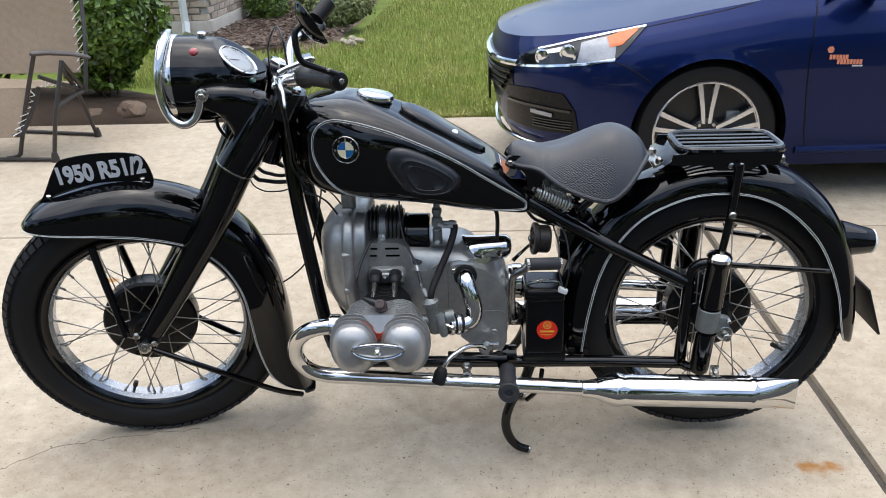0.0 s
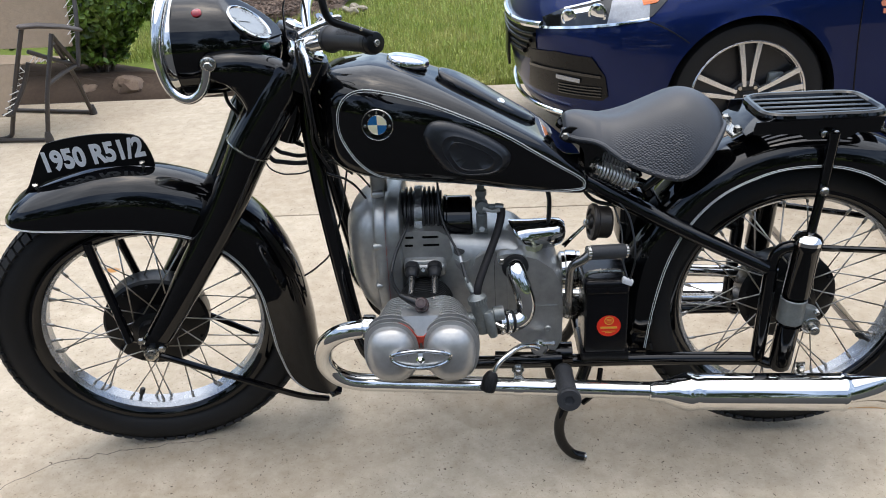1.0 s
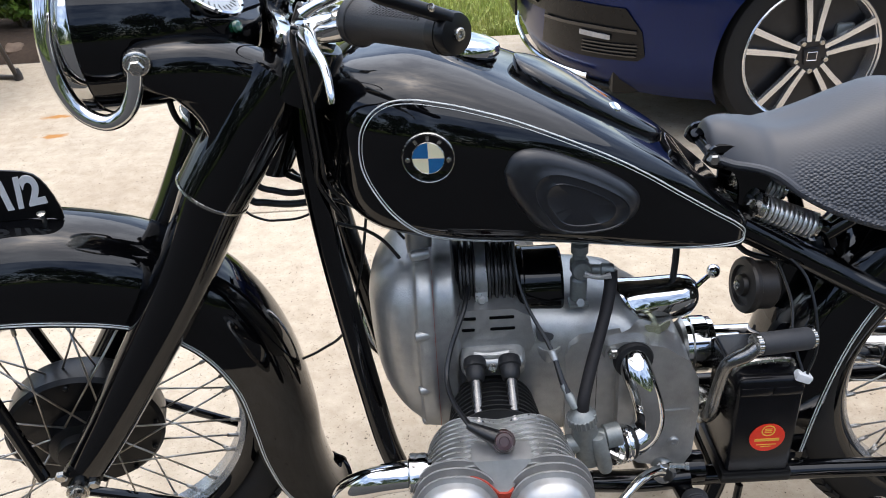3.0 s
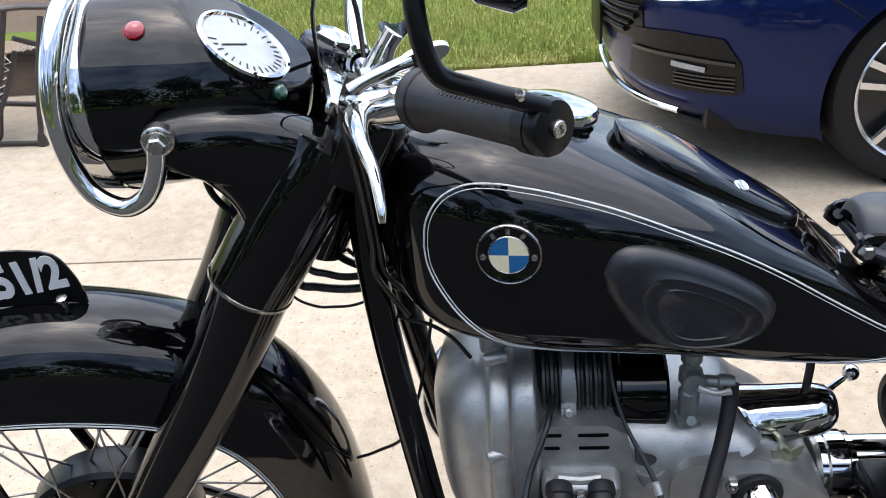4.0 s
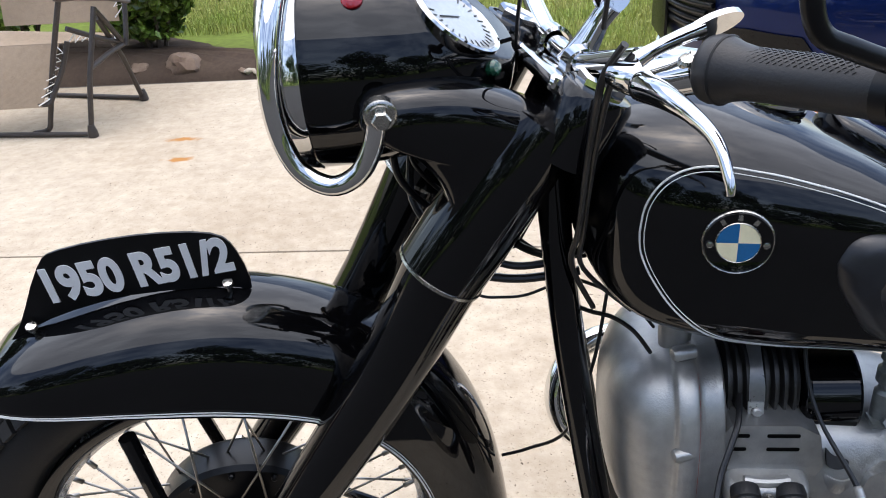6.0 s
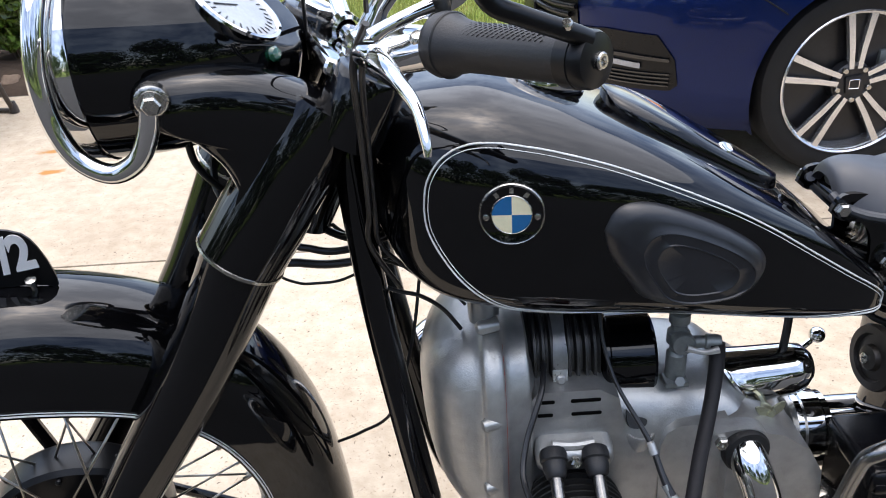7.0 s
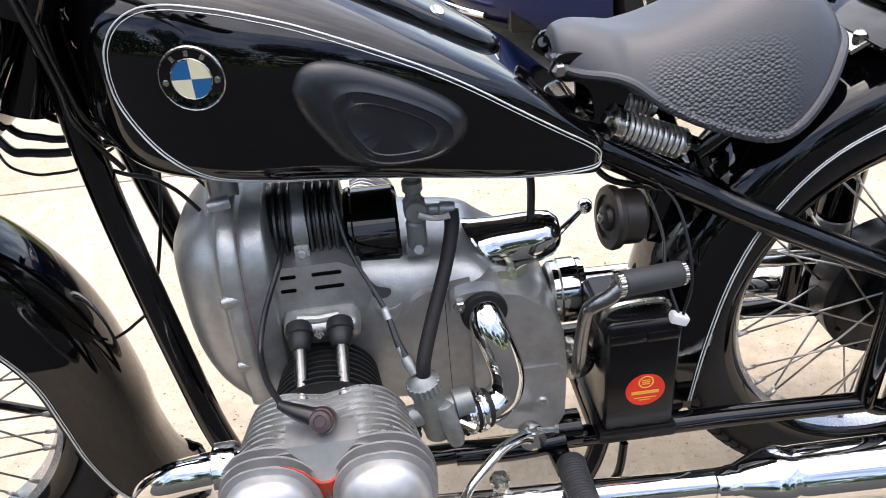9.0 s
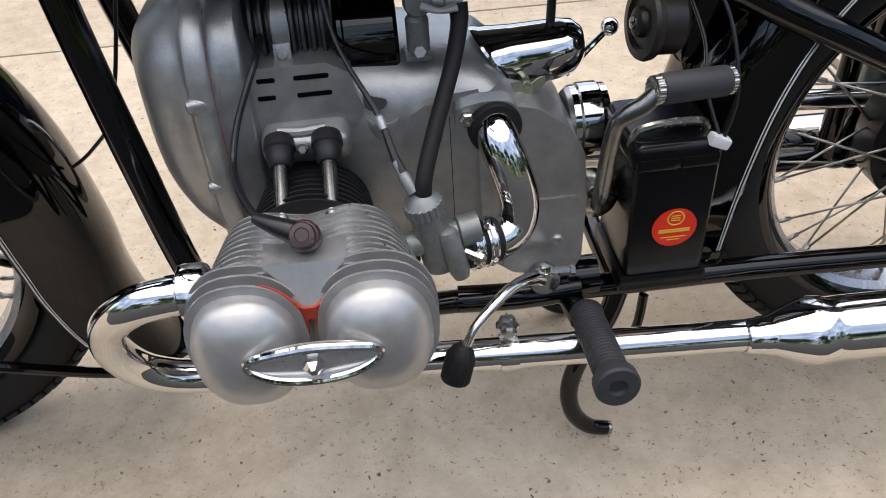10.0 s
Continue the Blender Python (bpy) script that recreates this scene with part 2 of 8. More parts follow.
def join(bm, other):
    """Adds the other bmesh to bm."""
    table = {}
    for v in other.verts:
        table[v] = bm.verts.new(v.co)
    for f in other.faces:
        bm.faces.new([table[v] for v in f.verts]).material_index = f.material_index
    other.free()
    return bm


def plate(outline, depth, m=Matrix(), bevel=0.0, smooth=0):
    """A plate with the given outline in its x-y plane, centred on it in z, placed by m."""
    pts = [(p[0], p[1], 0) for p in outline]
    if smooth:
        pts = [tuple(q) for q in smooth_path(pts + [pts[0]], smooth)[:-1]]
    b2 = bmesh.new()
    low = [b2.verts.new((x, y, -depth / 2)) for x, y, _ in pts]
    top = [b2.verts.new((x, y, depth / 2)) for x, y, _ in pts]
    ring_faces(b2, [low, top])
    if bevel > 0:
        bmesh.ops.bevel(b2, geom=[e for e in b2.edges if len(e.link_faces) == 2 and e.calc_face_angle(0) > 0.9], offset=bevel, segments=3, affect="EDGES")
    bmesh.ops.transform(b2, matrix=m, verts=b2.verts)
    return b2


# maps plate x-y to world x-z (plate z points to -y)
SIDE = Matrix(((1, 0, 0, 0), (0, 0, -1, 0), (0, 1, 0, 0), (0, 0, 0, 1)))


def side_at(y):
    return Matrix.Translation((0, y, 0)) @ SIDE


def interp(table, x):
    """Straight interpolation in rows of (x, value, ...)."""
    if x <= table[0][0]:
        return table[0][1:]
    for a, b in zip(table, table[1:]):
        if x <= b[0]:
            f = (x - a[0]) / (b[0] - a[0])
            return tuple(p + (q - p) * f for p, q in zip(a[1:], b[1:]))
    return table[-1][1:]


def spline_rows(rows, n):
    """Catmull-Rom through rows of numbers."""
    out = []
    for i in range(len(rows) - 1):
        a, b, c, d = (np.array(rows[j], float) for j in (max(i - 1, 0), i, i + 1, min(i + 2, len(rows) - 1)))
        for k in range(n):
            t = k / n
            out.append(tuple(0.5 * ((2 * b) + (c - a) * t + (2 * a - 5 * b + 4 * c - d) * t * t + (3 * b - a - 3 * c + d) * t ** 3)))
    return out + [tuple(rows[-1])]


# ---- the setting ----
CONCRETE = mat("weathered concrete", (0.54, 0.468, 0.365), 0.85, 0, 0.25, color2=(0.42, 0.355, 0.27), scale=2.6, bump=0.35, bscale=220, rvar=0.08, objvar=0.05)
JOINT = mat("joint filler", (0.09, 0.075, 0.06), 0.9, var=0.4, scale=30, bump=0.4, bscale=100)
LAWN_SOIL = mat("lawn ground", (0.17, 0.23, 0.045), 0.95, 0, 0.15, color2=(0.11, 0.135, 0.03), scale=3, bump=0.6, bscale=50)
GRASS = mat("grass blades", (0.24, 0.32, 0.06), 0.6, 0, 0.3, color2=(0.46, 0.42, 0.15), scale=1.6, objvar=0.3, island=True)
SOIL = mat("bed soil", (0.085, 0.06, 0.042), 0.95, 0, 0.2, color2=(0.055, 0.038, 0.028), scale=6, bump=0.8, bscale=60)


def concrete_details(m):
    """Pits, aggregate specks and stains of the concrete."""
    nt = m.node_tree
    b = nt.nodes["Principled BSDF"]
    tc = nt.nodes.new("ShaderNodeTexCoord")
    base = b.inputs["Base Color"].links[0].from_socket
    vo = nt.nodes.new("ShaderNodeTexVoronoi")
    vo.inputs["Scale"].default_value = 80
    wv = nt.nodes.new("ShaderNodeTexNoise")
    wv.inputs["Scale"].default_value, wv.inputs["Detail"].default_value = 60, 3
    nt.links.new(tc.outputs["Object"], wv.inputs["Vector"])
    ws = nt.nodes.new("ShaderNodeVectorMath")
    ws.operation = "MULTIPLY_ADD"
    ws.inputs[1].default_value = (0.022, 0.022, 0.0)
    nt.links.new(wv.outputs["Color"], ws.inputs[0])
    nt.links.new(tc.outputs["Object"], ws.inputs[2])
    nt.links.new(ws.outputs[0], vo.inputs["Vector"])
    rp = nt.nodes.new("ShaderNodeValToRGB")
    rp.color_ramp.elements[0].position, rp.color_ramp.elements[0].color = 0.13, (1, 1, 1, 1)
    rp.color_ramp.elements[1].position, rp.color_ramp.elements[1].color = 0.21, (0, 0, 0, 1)
    nt.links.new(vo.outputs["Distance"], rp.inputs[0])
    pick = nt.nodes.new("ShaderNodeMath")
    pick.operation = "GREATER_THAN"
    pick.inputs[1].default_value = 0.62
    sep = nt.nodes.new("ShaderNodeSeparateColor")
    nt.links.new(vo.outputs["Color"], sep.inputs[0])
    nt.links.new(sep.outputs[0], pick.inputs[0])
    mul = nt.nodes.new("ShaderNodeMath")
    mul.operation = "MULTIPLY"
    size = nt.nodes.new("ShaderNodeMath")
    size.operation = "MULTIPLY"
    nt.links.new(rp.outputs[0], size.inputs[0])
    nt.links.new(sep.outputs[1], size.inputs[1])
    nt.links.new(size.outputs[0], mul.inputs[0])
    nt.links.new(pick.outputs[0], mul.inputs[1])
    fine = nt.nodes.new("ShaderNodeTexVoronoi")
    fine.inputs["Scale"].default_value = 210
    nt.links.new(ws.outputs[0], fine.inputs["Vector"])
    fsep = nt.nodes.new("ShaderNodeSeparateColor")
    nt.links.new(fine.outputs["Color"], fsep.inputs[0])
    fpick = nt.nodes.new("ShaderNodeMapRange")
    fpick.inputs["From Min"].default_value, fpick.inputs["From Max"].default_value = 0.72, 1.0
    nt.links.new(fsep.outputs[0], fpick.inputs["Value"])
    fdot = nt.nodes.new("ShaderNodeMapRange")
    fdot.inputs["From Min"].default_value, fdot.inputs["From Max"].default_value = 0.18, 0.42
    fdot.inputs["To Min"].default_value, fdot.inputs["To Max"].default_value = 0.85, 0.0
    nt.links.new(fine.outputs["Distance"], fdot.inputs["Value"])
    fmul = nt.nodes.new("ShaderNodeMath")
    fmul.operation = "MULTIPLY"
    nt.links.new(fpick.outputs[0], fmul.inputs[0])
    nt.links.new(fdot.outputs[0], fmul.inputs[1])
    specks = nt.nodes.new("ShaderNodeMix")
    specks.data_type = "RGBA"
    specks.inputs["B"].default_value = (0.16, 0.12, 0.085, 1)
    nt.links.new(fmul.outputs[0], specks.inputs["Factor"])
    nt.links.new(base, specks.inputs["A"])
    base = specks.outputs["Result"]
    mix = nt.nodes.new("ShaderNodeMix")
    mix.data_type = "RGBA"
    mix.inputs["B"].default_value = (0.09, 0.065, 0.045, 1)
    nt.links.new(mul.outputs[0], mix.inputs["Factor"])
    nt.links.new(base, mix.inputs["A"])
    # broad stains
    ns = nt.nodes.new("ShaderNodeTexNoise")
    ns.inputs["Scale"].default_value, ns.inputs["Detail"].default_value = 0.9, 10
    nt.links.new(tc.outputs["Object"], ns.inputs["Vector"])
    rs = nt.nodes.new("ShaderNodeValToRGB")
    rs.color_ramp.elements[0].position, rs.color_ramp.elements[0].color = 0.35, (0.86, 0.83, 0.80, 1)
    rs.color_ramp.elements[1].position, rs.color_ramp.elements[1].color = 0.6, (1, 1, 1, 1)
    nt.links.new(ns.outputs["Fac"], rs.inputs[0])
    mu = nt.nodes.new("ShaderNodeMix")
    mu.data_type, mu.blend_type = "RGBA", "MULTIPLY"
    mu.inputs["Factor"].default_value = 1.0
    nt.links.new(mix.outputs["Result"], mu.inputs["A"])
    nt.links.new(rs.outputs[0], mu.inputs["B"])
    nt.links.new(mu.outputs["Result"], b.inputs["Base Color"])
    gr = nt.nodes.new("ShaderNodeTexNoise")
    gr.inputs["Scale"].default_value, gr.inputs["Detail"].default_value, gr.inputs["Roughness"].default_value = 16, 12, 0.82
    nt.links.new(tc.outputs["Object"], gr.inputs["Vector"])
    rg = nt.nodes.new("ShaderNodeValToRGB")
    rg.color_ramp.elements[0].position, rg.color_ramp.elements[0].color = 0.36, (0.84, 0.81, 0.76, 1)
    rg.color_ramp.elements[1].position, rg.color_ramp.elements[1].color = 0.62, (1.08, 1.08, 1.08, 1)
    nt.links.new(gr.outputs["Fac"], rg.inputs[0])
    mg = nt.nodes.new("ShaderNodeMix")
    mg.data_type, mg.blend_type = "RGBA", "MULTIPLY"
    mg.inputs["Factor"].default_value = 1.0
    nt.links.new(mu.outputs["Result"], mg.inputs["A"])
    nt.links.new(rg.outputs[0], mg.inputs["B"])
    nt.links.new(mg.outputs["Result"], b.inputs["Base Color"])
    # rust stains
    last = mg.outputs["Result"]
    wob = nt.nodes.new("ShaderNodeTexNoise")
    wob.inputs["Scale"].default_value, wob.inputs["Detail"].default_value = 22, 6
    nt.links.new(tc.outputs["Object"], wob.inputs["Vector"])
    for at, size, stretch in (((0.975, -0.19, 0), 0.075, (1, 0.45, 1)), ((-1.87, 2.51, 0), 0.10, (1, 0.35, 1)), ((-1.78, 2.26, 0), 0.08, (1, 0.4, 1)), ((-1.30, 0.95, 0), 0.05, (1, 0.5, 1))):
        sb = nt.nodes.new("ShaderNodeVectorMath")
        sb.operation = "SUBTRACT"
        sb.inputs[1].default_value = at
        nt.links.new(tc.outputs["Object"], sb.inputs[0])
        dv = nt.nodes.new("ShaderNodeVectorMath")
        dv.operation = "DIVIDE"
        dv.inputs[1].default_value = tuple(size * k for k in stretch)
        nt.links.new(sb.outputs[0], dv.inputs[0])
        ln = nt.nodes.new("ShaderNodeVectorMath")
        ln.operation = "LENGTH"
        nt.links.new(dv.outputs[0], ln.inputs[0])
        wa = nt.nodes.new("ShaderNodeMath")
        wa.operation = "MULTIPLY_ADD"
        wa.inputs[1].default_value = 2.2
        nt.links.new(wob.outputs["Fac"], wa.inputs[0])
        nt.links.new(ln.outputs["Value"], wa.inputs[2])
        fr = nt.nodes.new("ShaderNodeMapRange")
        fr.inputs["From Min"].default_value, fr.inputs["From Max"].default_value = 1.45, 2.05
        fr.inputs["To Min"].default_value, fr.inputs["To Max"].default_value = 0.95, 0.0
        nt.links.new(wa.outputs[0], fr.inputs["Value"])
        rx = nt.nodes.new("ShaderNodeMix")
        rx.data_type = "RGBA"
        rx.inputs["B"].default_value = (0.36, 0.16, 0.035, 1)
        nt.links.new(fr.outputs[0], rx.inputs["Factor"])
        nt.links.new(last, rx.inputs["A"])
        last = rx.outputs["Result"]
    nt.links.new(last, b.inputs["Base Color"])
    add = nt.nodes.new("ShaderNodeBump")
    add.inputs["Strength"].default_value, add.inputs["Distance"].default_value, add.invert = 0.6, 0.003, True
    nt.links.new(mul.outputs[0], add.inputs["Height"])
    nt.links.new(b.inputs["Normal"].links[0].from_socket, add.inputs["Normal"])
    nt.links.new(add.outputs[0], b.inputs["Normal"])


concrete_details(CONCRETE)

g = bmesh.new()
gv = [g.verts.new(p) for p in ((-400, -400, -0.06), (400, -400, -0.06), (400, 400, -0.06), (-400, 400, -0.06))]
g.faces.new(gv)
tagged(part("ground", g, LAWN_SOIL), "grassy green ground reaching to the horizon", "ground", kind="structure")

# the driveway: concrete bays with real joints
bed_joint = bmesh.new()
bjv = [bed_joint.verts.new(p) for p in ((-9, -0.52, -0.02), (7, -0.52, -0.02), (7, 3.46, -0.02), (-9, 3.6, -0.02))]
bed_joint.faces.new(bjv)
driveway = tagged(part("driveway", bed_joint, JOINT), "dark joint bed beneath the concrete driveway bays", "driveway", kind="structure")
# Bays stop short at y -0.52, unseen, to keep pale reflections off the enamel.
Y_JOINTS = [(-0.52, 1.405), (1.413, 3.46)]
for x0, x1 in ((-9.0, -4.9), (-4.892, 1.085), (1.115, 7.0)):
    for y0, y1 in Y_JOINTS:
        bay = box((x1 - x0, y1 - y0, 0.1), Matrix.Translation(((x0 + x1) / 2, (y0 + y1) / 2, -0.05)), 0.006, seg=2)
        part("concrete_bay", bay, CONCRETE, driveway)

# No road is known here: unseen dark ground added to darken enamel reflections.
DARK_GROUND = mat("dark unseen ground", (0.050, 0.049, 0.047), 0.9, 0, 0.3, color2=(0.036, 0.035, 0.034), scale=3, bump=0.6, bscale=160)
road = bmesh.new()
road.faces.new([road.verts.new(q) for q in ((-60, -11.5, -0.045), (60, -11.5, -0.045), (60, -0.535, -0.045), (-60, -0.535, -0.045))])
tagged(part("road", road, DARK_GROUND), "dark unseen ground added past the driveway to darken reflections", "road", kind="structure")

rng = random.Random(12)
for line in ([(-1.10, -0.19), (-0.99, -0.10), (-0.82, -0.05), (-0.64, -0.02)], [(0.50, -0.62), (0.62, -0.55), (0.80, -0.58)], [(-1.9, 0.70), (-1.6, 0.78), (-1.45, 0.74)]):
    path = [(p.x + rng.uniform(-0.006, 0.006), p.y + rng.uniform(-0.006, 0.006), -0.0006) for p in smooth_path([(a, b, 0) for a, b in line], 8)]
    part("crack", tube(path, 0.0013, 5, 1), JOINT, driveway, "hairline crack in the concrete")

# ---- the motorcycle ----
bike = empty("motorcycle", "black vintage motorcycle with white pinstripes standing on its centre stand", "motorcycle")
STEER_AT = Vector((-0.335, 0, 0.93))
STEER_AXIS = Vector((math.sin(radians(27)), 0, math.cos(radians(27))))
FM = Matrix.Translation(STEER_AT) @ Matrix.Rotation(radians(14), 4, STEER_AXIS) @ Matrix.Translation(-STEER_AT)


def turned(bm):
    """Turns a part of the front end with the steering."""
    bmesh.ops.transform(bm, matrix=FM, verts=bm.verts)
    return bm


def torus_profile(centre, half, tread):
    """Cross-section of a motorcycle tyre: (radius, lateral) rows, closed."""
    rows = []
    for k in range(20):
        a = 2 * math.pi * k / 20
        rows.append((centre + tread * math.cos(a) * (1.0 if math.cos(a) > 0 else 0.92), half * math.copysign(abs(math.sin(a)) ** 0.85, math.sin(a))))
    return rows


def tyre_mesh(r_out, width, m, treads=84):
    """A tyre with a block tread cut in its crown."""
    bm = lathe(torus_profile(r_out - 0.045, width / 2, 0.044), m, 96, loop=True)
    for side in (-1, 1):
        for k in range(treads):
            for lat, sh in ((0.012, 0.0), (0.033, 0.5)):
                a = 2 * math.pi * (k + sh) / treads
                rr = r_out - 0.0005 - (0.0 if lat < 0.02 else 0.0095)
                b = m @ Matrix.Rotation(a, 4, "Z") @ Matrix.Translation((rr, 0, side * lat)) @ Matrix.Rotation(side * (0.15 if lat < 0.02 else 0.75) * -1, 4, "Y")
                box((0.006, 2 * math.pi * r_out / treads * 0.72, 0.019), b, 0, bm)
    return bm


def wheel(name, cx, cz, m, r_tyre, drum_y, drum_r, label):
    """A spoked wheel: rim with tyre, drum, spokes and valve as its parts. m carries the steering."""
    axle = m @ Matrix.Translation((cx, 0, cz)) @ Matrix.Rotation(radians(90), 4, "X")
    rim = lathe([(0.255, -0.036), (0.262, -0.036), (0.262, -0.031), (0.252, -0.028), (0.246, -0.02), (0.238, -0.012), (0.237, 0.012), (0.246, 0.02), (0.252, 0.028), (0.262, 0.031), (0.262, 0.036), (0.255, 0.036),
                 (0.248, 0.032), (0.240, 0.024), (0.232, 0.014), (0.231, -0.014), (0.240, -0.024), (0.248, -0.032)], axle, 96, loop=True)
    for f in rim.faces:
        c = axle.inverted() @ f.calc_center_median()
        f.material_index = 1 if math.hypot(c.x, c.y) > 0.2435 else 0
    w = part(name, rim, (RIM_SILVER, BLACK), bike, label)
    part("tyre", tyre_mesh(r_tyre, 0.088, axle), RUBBER, w, "black ribbed rubber tyre")
    drum = lathe([(0.02, -0.062), (0.035, -0.058), (0.038, -0.045), (0.05, -0.04), (0.055, -0.015), (0.09, drum_y - 0.032), (drum_r - 0.006, drum_y - 0.03), (drum_r, drum_y - 0.024), (drum_r, drum_y + 0.018), (drum_r - 0.004, drum_y + 0.026), (0.04, drum_y + 0.03), (0.02, drum_y + 0.035)], axle @ Matrix.Scale(-1, 4, (0, 0, 1)), 64)
    for k in range(12):
        a = 2 * math.pi * k / 12
        lathe([(0.004, -0.003), (0.004, 0.002), (0.001, 0.004)], axle @ Matrix.Translation(((drum_r - 0.012) * math.cos(a), (drum_r - 0.012) * math.sin(a), -(drum_y - 0.033))), 8, drum)
    part("brake_drum", drum, BLACK_SATIN, w, "black painted brake drum hub")
    kinds = []
    for side, r_hub, lat in ((1, 0.046, 0.038), (-1, 0.082, 0.022)):
        for lean in (1, -1):
            bm = bmesh.new()
            a0, a1 = 0.0, lean * (0.95 if r_hub < 0.06 else 0.55)
            p0 = Vector((r_hub * math.cos(a0), r_hub * math.sin(a0), side * lat))
            p1 = Vector((0.2325 * math.cos(a1), 0.2325 * math.sin(a1), side * 0.008))
            tube([p0, p1], 0.00165, 6, bm=bm)
            way = (p1 - p0).normalized()
            tube([p1 - way * 0.016, p1 + way * 0.004], 0.0034, 6, bm=bm)
            me = bpy.data.meshes.new("spoke")
            bm.to_mesh(me)
            bm.free()
            me.materials.append(SPOKE_STEEL)
            me.polygons.foreach_set("use_smooth", [True] * len(me.polygons))
            kinds.append((me, side, lean))
    for me, side, lean in kinds:
        for k in range(10):
            s = new("spoke", me)
            s.parent = w
            s.matrix_basis = axle @ Matrix.Rotation(2 * math.pi * (k + (0.25 if side > 0 else 0.0) + (0.5 if lean > 0 else 0.0)) / 10, 4, "Z")
    return w, axle


front_wheel, FAX = wheel("front_wheel", -0.713, 0.340, FM, 0.344, 0.018, 0.116, "spoked front wheel with silver rim edged in black")
rear_wheel, RAX = wheel("rear_wheel", 0.711, 0.352, Matrix(), 0.331, 0.018, 0.105, "spoked rear wheel with silver rim edged in black")
for ax, ang, w in ((FAX, radians(248), front_wheel), (RAX, radians(-32), rear_wheel)):
    part("valve", lathe([(0.004, 0), (0.004, 0.015), (0.0065, 0.016), (0.0065, 0.030), (0.004, 0.032)], ax @ Matrix.Rotation(ang, 4, "Z") @ Matrix.Translation((0.232, 0, 0.004)) @ Matrix.Rotation(radians(-90), 4, "Y"), 10), CABLE, w)


def fender_shell(pairs, n, power=0.62, cols=17):
    """Mudguard sheet from rows of ridge x, z, edge x, z, half width. Returns the bmesh and a function for lines on it."""
    rows = spline_rows(pairs, n)
    bm = bmesh.new()
    grid = []
    for rx, rz, ex, ez, hw in rows:
        line = []
        for k in range(cols):
            a = math.pi * k / (cols - 1)
            f = max(0.0, math.sin(a)) ** power
            line.append(bm.verts.new((ex + (rx - ex) * f, -hw * math.copysign(abs(math.cos(a)) ** 0.8, math.cos(a)), ez + (rz - ez) * f)))
        grid.append(line)
    for a, b in zip(grid, grid[1:]):
        for i in range(cols - 1):
            bm.faces.new((a[i], a[i + 1], b[i + 1], b[i]))
    bmesh.ops.recalc_face_normals(bm, faces=bm.faces[:])
    bmesh.ops.solidify(bm, geom=bm.faces[:], thickness=0.003)

    def line(f, side, out=0.0012, skip=(0, 0)):
        pts = []
        for rx, rz, ex, ez, hw in rows[skip[0]:len(rows) - skip[1]]:
            d = Vector((rx - ex, 0, rz - ez))
            d.normalize()
            a = math.asin(min(1.0, f ** (1 / power)))
            pts.append(Vector((ex, side * (hw * math.cos(a) ** 0.8 + out), ez)) + d * (Vector((rx - ex, 0, rz - ez)).length * f))
        return pts
    return bm, line


FRONT_FENDER = [(-0.934, 0.668, -0.938, 0.660, 0.035), (-0.908, 0.690, -0.922, 0.652, 0.064), (-0.856, 0.710, -0.868, 0.641, 0.078), (-0.751, 0.730, -0.762, 0.627, 0.083), (-0.650, 0.724, -0.673, 0.611, 0.083), (-0.540, 0.682, -0.588, 0.585, 0.083),
                (-0.455, 0.617, -0.535, 0.550, 0.083), (-0.405, 0.540, -0.496, 0.500, 0.083), (-0.373, 0.442, -0.470, 0.428, 0.083), (-0.358, 0.317, -0.462, 0.345, 0.083), (-0.357, 0.224, -0.455, 0.265, 0.082), (-0.348, 0.144, -0.432, 0.172, 0.079), (-0.334, 0.092, -0.386, 0.118, 0.072), (-0.318, 0.071, -0.330, 0.088, 0.050)]
bm, fline = fender_shell(FRONT_FENDER, 5)
front_fender = part("front_fender", turned(bm), BLACK, bike, "black enamelled deep front mudguard")
for side in (-1, 1):
    for f, r in ((0.045, 0.0011), (0.078, 0.0006)):
        part("pinstripe", turned(tube(fline(f, side, skip=(3, 2)), r, 6, 1)), WHITE_LINE, front_fender, "thin white pinstripe")
REAR_FENDER = [(0.328, 0.262, 0.392, 0.258, 0.080), (0.322, 0.370, 0.405, 0.366, 0.084), (0.342, 0.480, 0.428, 0.476, 0.086), (0.388, 0.570, 0.463, 0.556, 0.086), (0.460, 0.652, 0.518, 0.621, 0.086), (0.550, 0.710, 0.590, 0.660, 0.086), (0.650, 0.740, 0.660, 0.677, 0.086), (0.750, 0.740, 0.750, 0.673, 0.086),
               (0.860, 0.714, 0.832, 0.638, 0.086), (0.950, 0.647, 0.910, 0.566, 0.086), (1.010, 0.552, 0.955, 0.492, 0.086), (1.042, 0.452, 0.985, 0.417, 0.085), (1.057, 0.360, 1.004, 0.343, 0.082), (1.062, 0.285, 1.022, 0.298, 0.07), (1.062, 0.262, 1.045, 0.275, 0.04)]
bm, rline = fender_shell(REAR_FENDER, 5)
rear_fender = part("rear_fender", bm, BLACK, bike, "black enamelled rear mudguard")
for side in (-1, 1):
    for f, r in ((0.05, 0.0011), (0.098, 0.0008)):
        part("pinstripe", tube(rline(f, side, skip=(1, 3)), r, 6, 1), WHITE_LINE, rear_fender, "thin white pinstripe")

